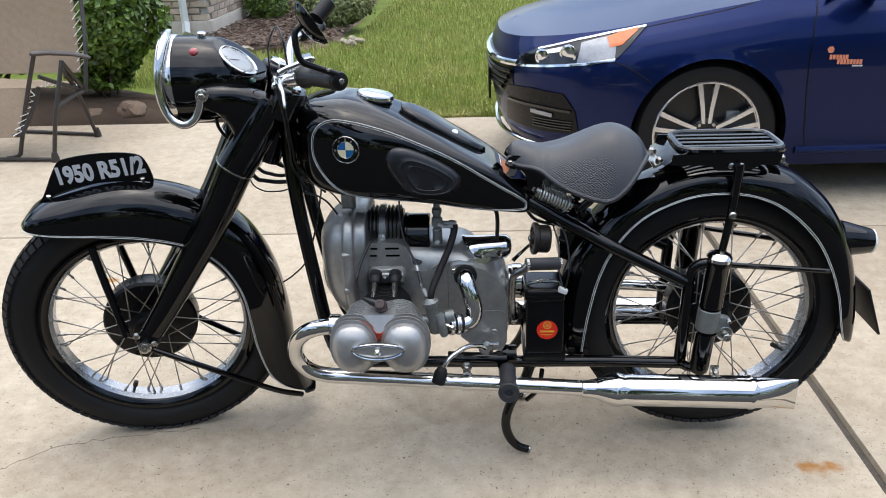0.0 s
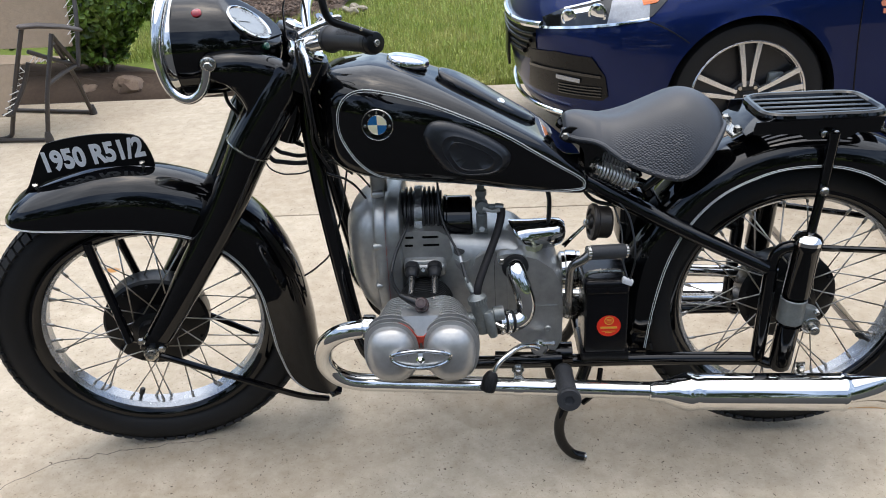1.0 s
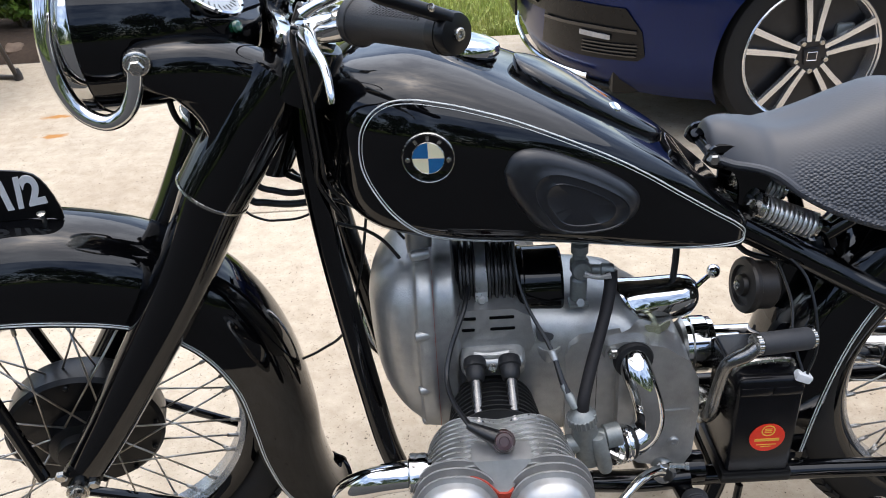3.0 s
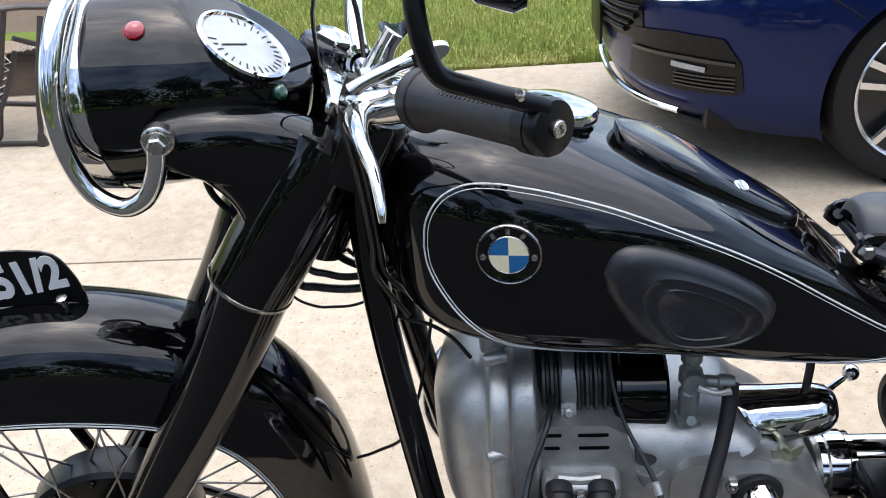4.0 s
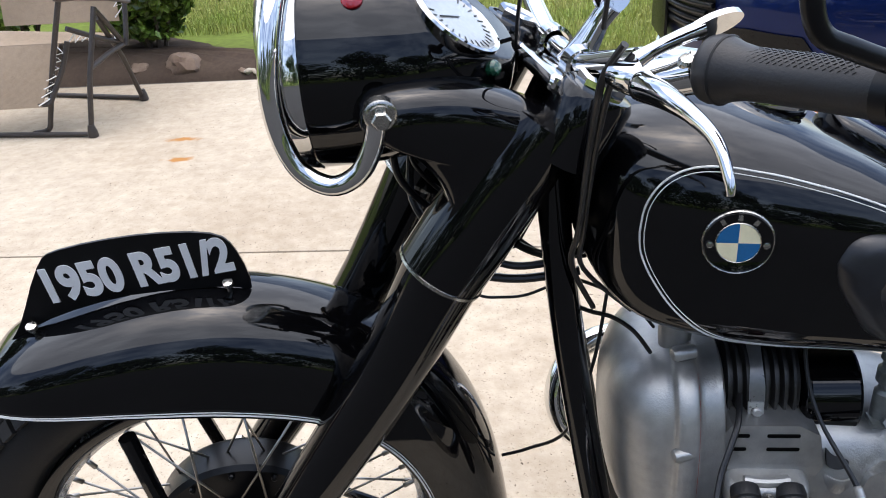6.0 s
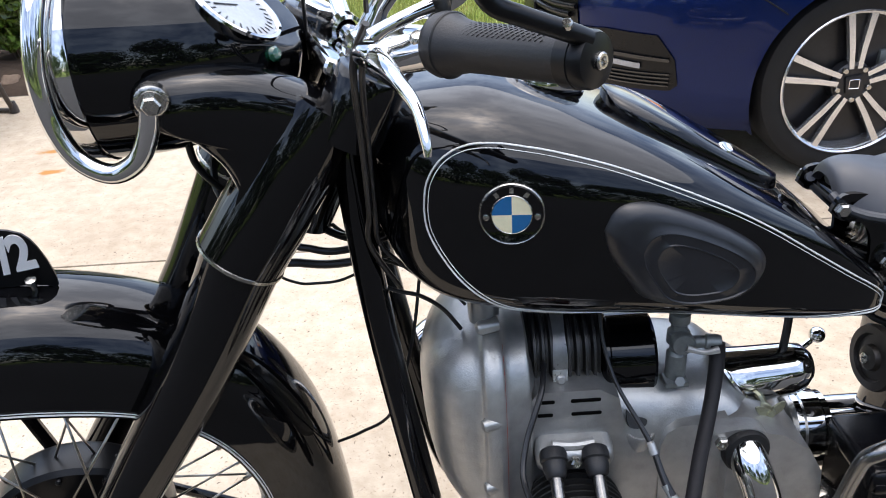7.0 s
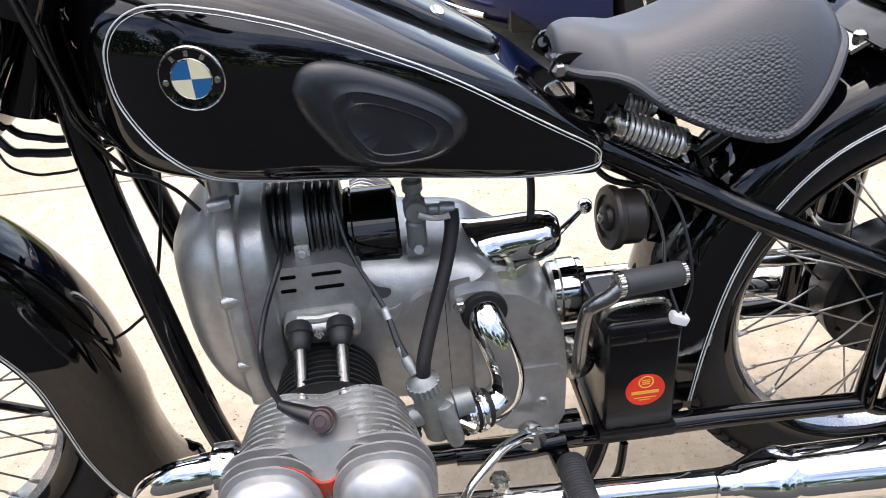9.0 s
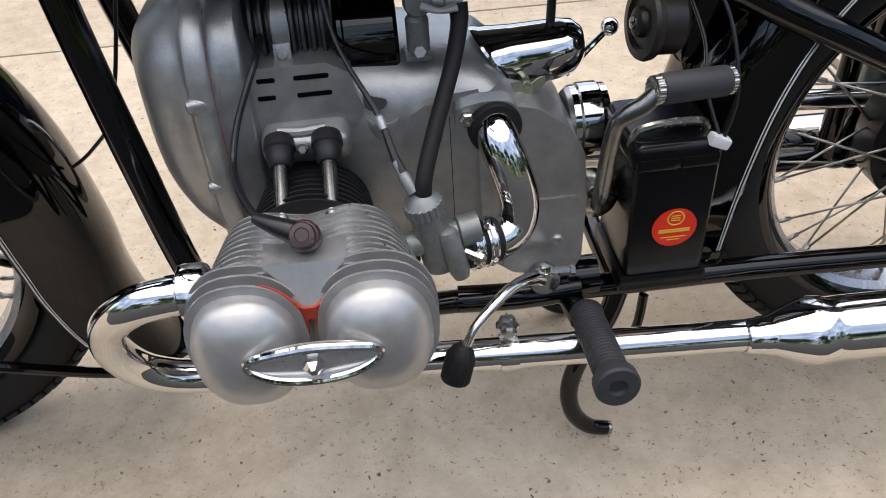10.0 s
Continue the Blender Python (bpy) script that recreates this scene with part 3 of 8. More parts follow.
# name plate on the front mudguard
plate_line = [(-0.905, 0.688), (-0.882, 0.715), (-0.842, 0.783), (-0.815, 0.800), (-0.735, 0.806), (-0.662, 0.797), (-0.640, 0.772), (-0.633, 0.722), (-0.66, 0.728), (-0.76, 0.733), (-0.85, 0.716)]
sign = part("fender_plate", turned(plate(plate_line, 0.003, side_at(0), 0.0, 3)), BLACK_SATIN, bike, "black curved show plate with white lettering on the front mudguard")
sign_text = bpy.data.curves.new("lettering", "FONT")
sign_text.body, sign_text.size, sign_text.extrude, sign_text.align_x, sign_text.align_y, sign_text.space_character = "1950 R51/2", 0.062, 0.0006, "CENTER", "CENTER", 1.0
sign_text.offset = 0.0026
st = new("lettering", sign_text)
st.parent = sign
st.matrix_basis = FM @ Matrix.Translation((-0.747, -0.0026, 0.762)) @ SIDE @ Matrix.Rotation(radians(3.5), 4, "Z") @ Matrix.Diagonal((0.70, 0.92, 1, 1))
sign_text.materials.append(WHITE)
tagged(st, "white painted lettering")
for bx, bz in ((-0.868, 0.713), (-0.655, 0.736)):
    part("bolt", turned(lathe([(0.0035, -0.016), (0.0035, 0.012), (0.006, 0.012), (0.006, 0.017), (0.002, 0.018)], aim((bx, -0.006, bz - 0.012), (0, -0.3, 1)), 8)), NICKEL, sign)

# ---- tank ----
TANK = [(-0.285, 0.045, 0.800, 0.868), (-0.275, 0.070, 0.772, 0.889), (-0.250, 0.108, 0.735, 0.906), (-0.215, 0.132, 0.711, 0.913), (-0.160, 0.148, 0.699, 0.915), (-0.100, 0.152, 0.692, 0.900), (-0.050, 0.150, 0.688, 0.880), (0.000, 0.146, 0.682, 0.857), (0.050, 0.139, 0.674, 0.830), (0.110, 0.128, 0.662, 0.794), (0.170, 0.115, 0.651, 0.756), (0.220, 0.103, 0.644, 0.714), (0.243, 0.095, 0.642, 0.694), (0.254, 0.080, 0.645, 0.682), (0.259, 0.060, 0.652, 0.672)]
TANK_ROWS = spline_rows(TANK, 6)
TANK_LOW = 6.0


def tank_top(x):
    """How boxy the upper half of the tank is at x."""
    f = min(1.0, max(0.0, (x + 0.12) / 0.34))
    return 3.0 + 4.0 * f * f * (3 - 2 * f)


def tank_lat(x, z):
    """Half width of the tank at x, z."""
    w, zb, zt = interp(TANK_ROWS, x)
    s = (z - (zb + zt) / 2) / ((zt - zb) / 2)
    n = tank_top(x) if s > 0 else TANK_LOW
    return w * (1 - min(0.999, abs(s)) ** n) ** (1 / n)


bm = bmesh.new()
rings = []
for x, w, zb, zt in TANK_ROWS:
    ring = []
    for k in range(72):
        a = 2 * math.pi * k / 72
        c, s = math.cos(a), math.sin(a)
        n = tank_top(x) if s > 0 else TANK_LOW
        ring.append(bm.verts.new((x, w * math.copysign(abs(c) ** (2 / n), c), (zb + zt) / 2 + (zt - zb) / 2 * math.copysign(abs(s) ** (2 / n), s))))
    rings.append(ring)
ring_faces(bm, rings)
tank = part("fuel_tank", bm, BLACK, bike, "black enamelled teardrop fuel tank", 60)
STRIPE = [(-0.2265, 0.820), (-0.2225, 0.846), (-0.209, 0.8675), (-0.187, 0.8795), (-0.160, 0.8815), (-0.130, 0.8765), (-0.100, 0.869), (-0.060, 0.8565), (-0.020, 0.841), (0.022, 0.822), (0.065, 0.800), (0.108, 0.774), (0.152, 0.7435), (0.197, 0.712), (0.232, 0.688), (0.2465, 0.674), (0.248, 0.664), (0.238, 0.656), (0.151, 0.661), (0.028, 0.681), (-0.046, 0.694), (-0.109, 0.703), (-0.146, 0.711), (-0.171, 0.7245), (-0.196, 0.748), (-0.2145, 0.7755), (-0.2245, 0.799)]
for side in (-1, 1):
    for shrink, r in ((0.0, 0.0010), (0.0036, 0.0005)):
        loop = []
        pts = [Vector(p) for p in STRIPE]
        for i, p in enumerate(pts):
            t = (pts[(i + 1) % len(pts)] - pts[i - 1]).normalized()
            nrm = Vector((t.y, -t.x))
            loop.append(p + nrm * shrink)
        fine = smooth_path([(p.x, 0, p.y) for p in loop + [loop[0]]], 8)
        path = [Vector((p.x, side * (tank_lat(p.x, p.z) + 0.0006), p.z)) for p in fine]
        part("pinstripe", tube(path, r, 6, 1), WHITE_LINE, tank, "thin white pinstripe")


def on_tank(x, z, out=0.0, side=-1):
    y = tank_lat(x, z)
    e = 0.004
    nx = -(tank_lat(x + e, z) - tank_lat(x - e, z)) / (2 * e)
    nz = -(tank_lat(x, z + e) - tank_lat(x, z - e)) / (2 * e)
    n = Vector((nx, side, nz)).normalized()
    return Vector((x, side * y, z)) + n * out, n


PAD_LINE = [(-0.061, 0.797), (-0.052, 0.815), (-0.036, 0.8215), (-0.012, 0.818), (0.022, 0.804), (0.057, 0.785), (0.087, 0.763), (0.099, 0.743), (0.092, 0.722), (0.071, 0.711), (0.038, 0.7095), (0.004, 0.713), (-0.023, 0.7245), (-0.041, 0.748), (-0.056, 0.774)]
for side in (-1, 1):
    bm = bmesh.new()
    fine = smooth_path([(a, 0, b) for a, b in PAD_LINE + [PAD_LINE[0]]], 5)[:-1]
    rings = []
    for sc, out, cx, cz in ((1.03, -0.004, 0.02, 0.766), (1.02, 0.0006, 0.02, 0.766), (0.985, 0.0042, 0.02, 0.766), (0.94, 0.0085, 0.02, 0.766), (0.88, 0.0120, 0.021, 0.764), (0.80, 0.0142, 0.023, 0.761), (0.725, 0.0152, 0.026, 0.757), (0.705, 0.0164, 0.026, 0.757), (0.69, 0.0165, 0.026, 0.757), (0.675, 0.0152, 0.026, 0.757), (0.53, 0.0154, 0.024, 0.755), (0.515, 0.0166, 0.024, 0.755), (0.50, 0.0166, 0.024, 0.755), (0.485, 0.0154, 0.024, 0.755), (0.2, 0.0150, 0.024, 0.755), (0.02, 0.0150, 0.024, 0.755)):
        rings.append([bm.verts.new(on_tank(cx + (p.x - 0.02) * sc, cz + (p.z - 0.766) * sc, out, side)[0]) for p in fine])
    ring_faces(bm, rings)
    part("knee_pad", bm, PAD, tank, "grey-black rubber knee pad with moulded ridges", 50)
    p, n = on_tank(-0.147, 0.820, 0.0005, side)
    m = aim(p, n) @ Matrix.Scale(0.9, 4)
    badge = part("roundel", lathe([(0.032, -0.004), (0.032, 0.0016), (0.031, 0.0024), (0.030, 0.0018), (0.0205, 0.0018), (0.020, 0.0016), (0.001, 0.0016)], m, 48), BLACK, tank, "round black badge with blue and cream quarters")
    part("bezel", lathe([(0.0315, 0.0016), (0.0325, 0.0022), (0.0335, 0.001), (0.0335, -0.002), (0.0315, -0.002)], m, 48, loop=True), NICKEL, badge)
    part("bezel", lathe([(0.0198, 0.0018), (0.0206, 0.0026), (0.0212, 0.0018)], m, 48, loop=True), NICKEL, badge)
    up = m.to_3x3().inverted() @ Vector((0, 0, 1))
    rot0 = math.atan2(up.y, up.x)
    for q in range(4):
        b2 = bmesh.new()
        fan = [(0, 0)] + [(0.0198 * math.cos(rot0 + (q + s / 8) * math.pi / 2), 0.0198 * math.sin(rot0 + (q + s / 8) * math.pi / 2)) for s in range(9)]
        lo = [b2.verts.new(m @ Vector((a, b, 0.0012))) for a, b in fan]
        hi = [b2.verts.new(m @ Vector((a, b, 0.0024))) for a, b in fan]
        ring_faces(b2, [lo, hi])
        part("quarter", b2, BLUE if q % 2 == (0 if side < 0 else 1) else CREAM, badge)
    for a in (-1, 1):
        lathe_m = m @ Matrix.Rotation(rot0, 4, "Z") @ Matrix.Translation((-0.002, a * 0.0258, 0.0018))
        part("screw", lathe([(0.0034, 0), (0.0034, 0.0012), (0.0015, 0.002)], lathe_m, 10), NICKEL, badge)
    for a in (-0.62, 0.0, 0.62):
        part("mark", box((0.006, 0.0042, 0.0006), m @ Matrix.Rotation(rot0 + a, 4, "Z") @ Matrix.Translation((0.0258, 0, 0.002)), 0), NICKEL, badge)

cap_m = aim((-0.097, 0, 0.893), (0.20, 0, 1))
cap = part("filler_cap", lathe([(0.036, -0.01), (0.036, 0.004), (0.040, 0.005), (0.0425, 0.008), (0.0425, 0.015), (0.040, 0.019), (0.030, 0.0225), (0.012, 0.024), (0.001, 0.0242)], cap_m, 48), CHROME, tank, "polished domed filler cap")
part("base_ring", lathe([(0.037, -0.012), (0.041, -0.010), (0.041, 0.003), (0.037, 0.0045)], cap_m, 48, loop=True), BLACK, cap)
bm = bmesh.new()
rings = []
for x, w, z in spline_rows([(-0.036, 0.012, 0.866), (-0.030, 0.034, 0.867), (0.000, 0.052, 0.856), (0.040, 0.055, 0.835), (0.080, 0.049, 0.810), (0.120, 0.038, 0.785), (0.146, 0.024, 0.768), (0.156, 0.006, 0.760)], 4):
    rings.append([bm.verts.new((x, w * math.copysign(abs(math.cos(a)) ** 0.6, math.cos(a)), z + (0.019 if math.sin(a) > 0 else 0.024) * math.copysign(abs(math.sin(a)) ** 0.6, math.sin(a)))) for a in (2 * math.pi * k / 24 for k in range(24))])
ring_faces(bm, rings)
lid = part("tool_box_lid", bm, BLACK, tank, "black glossy tool box lid on the tank", 60)
part("lock", lathe([(0.0085, -0.004), (0.0085, 0.002), (0.007, 0.004), (0.003, 0.003)], aim((0.086, -0.030, 0.822), (0.45, -0.35, 0.85)), 16), CHROME, lid)

# ---- fork, lamp and bars ----
def both(build):
    """Calls build(side) for the near (-1) and the far (1) side."""
    for side in (-1, 1):
        build(side)


def fork_leg(side):
    y = side * 0.100
    leg = part("fork_leg", turned(tube([(-0.428, y, 0.785), (-0.50, y, 0.655), (-0.585, y, 0.525), (-0.645, y, 0.435), (-0.690, y, 0.372)], [0.041, 0.037, 0.034, 0.031, 0.028], 24, 3)), BLACK, bike, "black fork leg")
    up = part("fork_cover", turned(tube([(-0.432, y, 0.783), (-0.405, y, 0.822), (-0.358, y, 0.890), (-0.330, y, 0.930)], [0.0445, 0.0445, 0.042, 0.035], 28, 4)), BLACK, bike, "black upper fork cover")
    way = Vector((0.56, 0, 0.83))
    part("collar", turned(lathe([(0.0435, -0.0025), (0.0456, -0.0016), (0.0456, 0.0016), (0.0435, 0.0025)], aim((-0.432, y, 0.783), way), 40, loop=True)), NICKEL, leg)
    ear = [(-0.497, 0.950), (-0.488, 0.966), (-0.458, 0.974), (-0.403, 0.970), (-0.345, 0.948), (-0.312, 0.918), (-0.350, 0.862), (-0.393, 0.800), (-0.440, 0.812), (-0.424, 0.848), (-0.430, 0.884), (-0.455, 0.918), (-0.485, 0.936)]
    pts = [(q.x, q.y) for q in smooth_path([(a, b, 0) for a, b in ear + [ear[0]]], 4)[:-1]]
    mx, mz = -0.405, 0.905
    eb = bmesh.new()
    rings = [[eb.verts.new((mx + (a - mx) * f, side * o, mz + (b - mz) * f)) for a, b in pts] for f, o in ((0.97, 0.078), (1.0, 0.088), (0.995, 0.098), (0.97, 0.108), (0.92, 0.116), (0.82, 0.1225), (0.66, 0.1265), (0.45, 0.1285), (0.22, 0.1295), (0.03, 0.130))]
    ring_faces(eb, rings)
    part("lamp_bracket", turned(eb), BLACK, bike, "black lamp bracket blended into the fork cover", 80)
    top = part("fork_cap", turned(lathe([(0.034, -0.035), (0.0355, 0.0), (0.0345, 0.026), (0.031, 0.032), (0.026, 0.033)], aim((-0.330 if side > 0 else -0.301, y - 0.012, 0.928), STEER_AXIS), 28)), BLACK, bike)
    part("nut", turned(lathe([(0.0225, -0.004), (0.0225, 0.005), (0.020, 0.008), (0.017, 0.006), (0.004, 0.006)], aim((-0.314 if side > 0 else -0.285, y - 0.012, 0.959), STEER_AXIS), 6)), CHROME, top, "chrome hexagon nut", 20)
    lug = part("axle_lug", turned(box((0.055, 0.03, 0.05), Matrix.Translation((-0.705, y, 0.352)) @ Matrix.Rotation(radians(35), 4, "Y"), 0.012)), BLACK, leg)
    for a, b in ((-0.727, 0.372), (-0.690, 0.345)):
        part("bolt", turned(lathe([(0.009, 0), (0.009, 0.006), (0.006, 0.008)], aim((a, side * 0.115, b), (0, side, 0)), 6)), NICKEL, lug, "", 20)
    part("axle_nut", turned(lathe([(0.016, 0), (0.016, 0.012), (0.012, 0.013), (0.012, 0.022), (0.006, 0.023), (0.005, 0.018), (0.001, 0.018)], aim((-0.713, side * 0.113, 0.340), (0, side, 0)), 20)), NICKEL, lug)
    # mudguard stays
    part("fender_stay", turned(tube([(-0.782, side * 0.090, 0.612), (-0.772, side * 0.098, 0.52), (-0.752, side * 0.112, 0.372)], 0.0095, 10)), BLACK, bike)
    part("fender_stay", turned(tube([(-0.713, side * 0.112, 0.332), (-0.56, side * 0.10, 0.225), (-0.425, side * 0.090, 0.132), (-0.355, side * 0.070, 0.088)], 0.0075, 10)), BLACK, bike)
    part("fender_bracket", turned(tube([(-0.560, y * 0.95, 0.545), (-0.535, side * 0.088, 0.57)], 0.009, 10)), BLACK, bike)
    part("bolt", turned(lathe([(0.008, 0), (0.008, 0.006), (0.005, 0.008)], aim((-0.553, side * 0.103, 0.538), (0, side, 0)), 6)), NICKEL, bike, "", 20)


both(fork_leg)
part("fork_yoke", turned(box((0.05, 0.20, 0.035), Matrix.Translation((-0.375, 0, 0.845)) @ Matrix.Rotation(radians(-30), 4, "Y"), 0.01)), BLACK, bike)
part("steering_head", lathe([(0.034, -0.11), (0.034, 0.07), (0.028, 0.078)], aim((-0.315, 0, 0.86), STEER_AXIS), 24), BLACK, bike)

LZ = 0.960
LAMP_AT = Vector((-0.45, 0, LZ))
LM = FM @ Matrix.Translation(LAMP_AT) @ Matrix.Rotation(radians(-8), 4, "Z") @ Matrix.Translation(-LAMP_AT)


def on_lamp(bm):
    """Places a part of the headlamp."""
    bmesh.ops.transform(bm, matrix=LM, verts=bm.verts)
    return bm


lamp_axis = Matrix.Translation((0, 0, LZ)) @ Matrix.Rotation(radians(90), 4, "Y")
shell = lathe(spline_rows([(0.012, -0.338), (0.034, -0.344), (0.052, -0.358), (0.066, -0.378), (0.079, -0.405), (0.088, -0.435), (0.0945, -0.475), (0.0965, -0.515), (0.0965, -0.528)], 7) + [(0.085, -0.528)], lamp_axis, 128)
# flat seat for the speedometer
flat_n = Vector((0.62, -0.10, 0.78)).normalized()
flat_c = Vector((-0.391, -0.030, 1.005))
for v in shell.verts:
    over = (v.co - flat_c).dot(flat_n)
    if over > 0:
        v.co -= flat_n * over * 0.96
lamp = part("headlamp", on_lamp(shell), BLACK, bike, "large black enamelled headlamp shell", 50)
part("lamp_rim", on_lamp(lathe([(0.0955, -0.524), (0.0985, -0.525), (0.0995, -0.528), (0.0995, -0.549), (0.0975, -0.557), (0.092, -0.5615), (0.087, -0.562), (0.086, -0.557), (0.086, -0.53)], lamp_axis, 64, loop=True)), CHROME, lamp, "wide chrome headlamp rim")
part("reflector", on_lamp(lathe([(0.086, -0.548), (0.06, -0.53), (0.03, -0.515), (0.001, -0.51)], lamp_axis, 48)), CHROME, lamp)
lens = part("lens", on_lamp(lathe([(0.087, -0.557), (0.07, -0.565), (0.04, -0.571), (0.001, -0.573), (0.001, -0.569), (0.04, -0.567), (0.07, -0.561), (0.087, -0.553)], lamp_axis, 48)), GLASS, lamp)
lens.visible_shadow = False
# speedometer sunk in the back of the shell
spd = aim((-0.3915, -0.030, 1.0045), (0.62, -0.10, 0.78))
dial = part("speedometer", on_lamp(lathe([(0.040, -0.01), (0.0455, 0.001), (0.0465, 0.003), (0.0455, 0.0055), (0.0425, 0.006), (0.041, 0.004), (0.0405, 0.003)], spd, 48)), CHROME, lamp, "round speedometer with chrome bezel")
part("dial", on_lamp(lathe([(0.0406, 0.0015), (0.0406, 0.0035), (0.001, 0.0036)], spd, 40)), DIAL, dial)
bm = bmesh.new()
for k in range(24):
    a = math.pi * (0.75 + 1.5 * k / 23)
    box((0.005 if k % 2 else 0.008, 0.0012, 0.0004), spd @ Matrix.Rotation(a, 4, "Z") @ Matrix.Translation((0.034, 0, 0.0039)), 0, bm)
box((0.03, 0.0012, 0.0006), spd @ Matrix.Rotation(2.6, 4, "Z") @ Matrix.Translation((0.013, 0, 0.0043)), 0, bm)
part("dial_marks", on_lamp(bm), BLACK_SATIN, dial)
part("tell_tale", on_lamp(lathe([(0.0095, -0.004), (0.0095, 0.002), (0.006, 0.005), (0.001, 0.006)], aim((-0.477, -0.056, 1.036), (0, -0.58, 0.80)), 16)), RED_GLASS, lamp, "red warning lens")
part("tell_tale", on_lamp(lathe([(0.0075, -0.004), (0.0075, 0.002), (0.005, 0.005), (0.001, 0.006)], aim((-0.360, -0.055, 0.968), (0.75, -0.60, 0.30)), 16)), GREEN_GLASS, lamp, "green warning lens")
part("ignition_key_plug", on_lamp(lathe([(0.010, -0.004), (0.010, 0.008), (0.008, 0.010), (0.002, 0.010)], aim((-0.470, 0.005, 1.053), (0.1, 0, 1)), 16)), CHROME, lamp)
guard = [(-0.476 + (a + 0.476) * 0.86, b * 0.95, 0.972 + (c - 0.972) * 0.94) for a, b, c in [(-0.476, -0.128, 0.962), (-0.484, -0.129, 0.932), (-0.502, -0.127, 0.904), (-0.530, -0.121, 0.892), (-0.558, -0.112, 0.905), (-0.573, -0.104, 0.935), (-0.577, -0.097, 0.975), (-0.571, -0.086, 1.015), (-0.560, -0.062, 1.052), (-0.553, -0.030, 1.068)]]
part("lamp_guard", turned(tube(guard + [(a, -b, c) for a, b, c in guard[::-1]], 0.0092, 16, 5)), CHROME, bike, "chrome tube guard round the headlamp")
for side in (-1, 1):
    part("lamp_bolt", turned(lathe([(0.0140, -0.010), (0.0140, 0.001), (0.0125, 0.0025), (0.0105, 0.003), (0.0105, 0.006), (0.004, 0.006)], aim((-0.474, side * 0.126, 0.962), (0, side, 0)), 24)), NICKEL, bike)
    part("bolt_head", turned(lathe([(0.0085, 0.004), (0.0085, 0.012), (0.007, 0.014), (0.001, 0.0145)], aim((-0.474, side * 0.126, 0.962), (0, side, 0)), 6)), NICKEL, bike, "", 20)

# bars, in the turned place
bar = [(-0.206, -0.240, 0.998), (-0.228, -0.20, 0.993), (-0.252, -0.13, 0.974), (-0.274, -0.06, 0.955), (-0.286, 0.0, 0.950), (-0.300, 0.06, 0.955), (-0.317, 0.14, 0.978), (-0.325, 0.22, 1.000), (-0.318, 0.30, 1.006), (-0.295, 0.42, 1.006)]
part("handlebar", tube(bar, 0.0115, 16, 5), CHROME, bike, "chrome handlebar")
for a, b, lab in (((-0.206, -0.240, 0.998), (-0.1176, -0.3347, 1.005), "black rubber handlebar grip with flared inner end"), ((-0.318, 0.30, 1.006), (-0.292, 0.43, 1.006), "black rubber throttle grip")):
    w = Vector(b) - Vector(a)
    ln = w.length
    prof = [(0.013, 0.0), (0.018, 0.001), (0.0215, 0.004), (0.0228, 0.009), (0.0220, 0.016), (0.0190, 0.024), (0.0170, 0.034), (0.0165, 0.050), (0.0165, ln - 0.018), (0.017, ln - 0.014), (0.015, ln - 0.012)]
    gr = part("grip", lathe(prof, aim(a, w), 36), GRIP, bike, lab)
    part("grip_seam", lathe([(0.0222, 0.0145), (0.0230, 0.0155), (0.0222, 0.0165)], aim(a, w), 36, loop=True), GRIP, gr)
    # raised diamond patch along the top of the grip
    knurl = bmesh.new()
    gm = aim(a, w)
    up = gm.to_3x3().inverted() @ Vector((-0.25, -0.25, 0.93))
    ang0 = math.atan2(up.y, up.x)
    for i in range(16):
        for j in range(-3, 4):
            z = 0.036 + (ln - 0.060) * (i + 0.5 * (j % 2)) / 16
            box((0.0006, 0.0016, 0.0022), gm @ Matrix.Rotation(ang0 + j * 0.14, 4, "Z") @ Matrix.Translation((0.0167, 0, z)) @ Matrix.Rotation(radians(45), 4, "X"), 0, knurl)
    tagged(part("grip_knurl", knurl, GRIP, gr), kind="stuff")
    part("bar_end_weight", lathe([(0.014, ln - 0.014), (0.0172, ln - 0.012), (0.0178, ln - 0.008), (0.0178, ln + 0.003), (0.0165, ln + 0.006), (0.010, ln + 0.0075), (0.001, ln + 0.0075)], aim(a, w), 32), BLACK_SATIN, gr, "black bar-end weight")
    if b[1] < 0:
        part("end_screw", lathe([(0.0055, 0), (0.0055, 0.003), (0.0045, 0.004), (0.003, 0.004), (0.0025, 0.002), (0.001, 0.002)], aim(Vector(b) + w.normalized() * 0.0068, w), 16), NICKEL, gr)
mir_path = smooth_path([(-0.119, -0.338, 1.018), (-0.133, -0.345, 1.025), (-0.158, -0.353, 1.036), (-0.177, -0.358, 1.046), (-0.185, -0.360, 1.066), (-0.187, -0.355, 1.096), (-0.178, -0.348, 1.106)], 5)
arm_bm = tube(mir_path, 0.0060, 16, 1)
mir = part("bar_end_mirror", arm_bm, BLACK_SATIN, bike, "black bar-end mirror arm")
part("arm_clamp", lathe([(0.0160, -0.006), (0.0185, -0.005), (0.0185, 0.005), (0.0160, 0.006)], aim((-0.1235, -0.3284, 1.0045), (0.66, -0.74, 0.05)), 28, loop=True), BLACK_SATIN, mir)
part("arm_bolt", lathe([(0.0034, 0.0), (0.0034, 0.003), (0.0025, 0.004), (0.001, 0.004)], aim((-0.133, -0.349, 1.0285), (-0.2, -0.6, 0.75)), 12), NICKEL, mir)
mw = Vector((0.80, 0.30, 0.52))
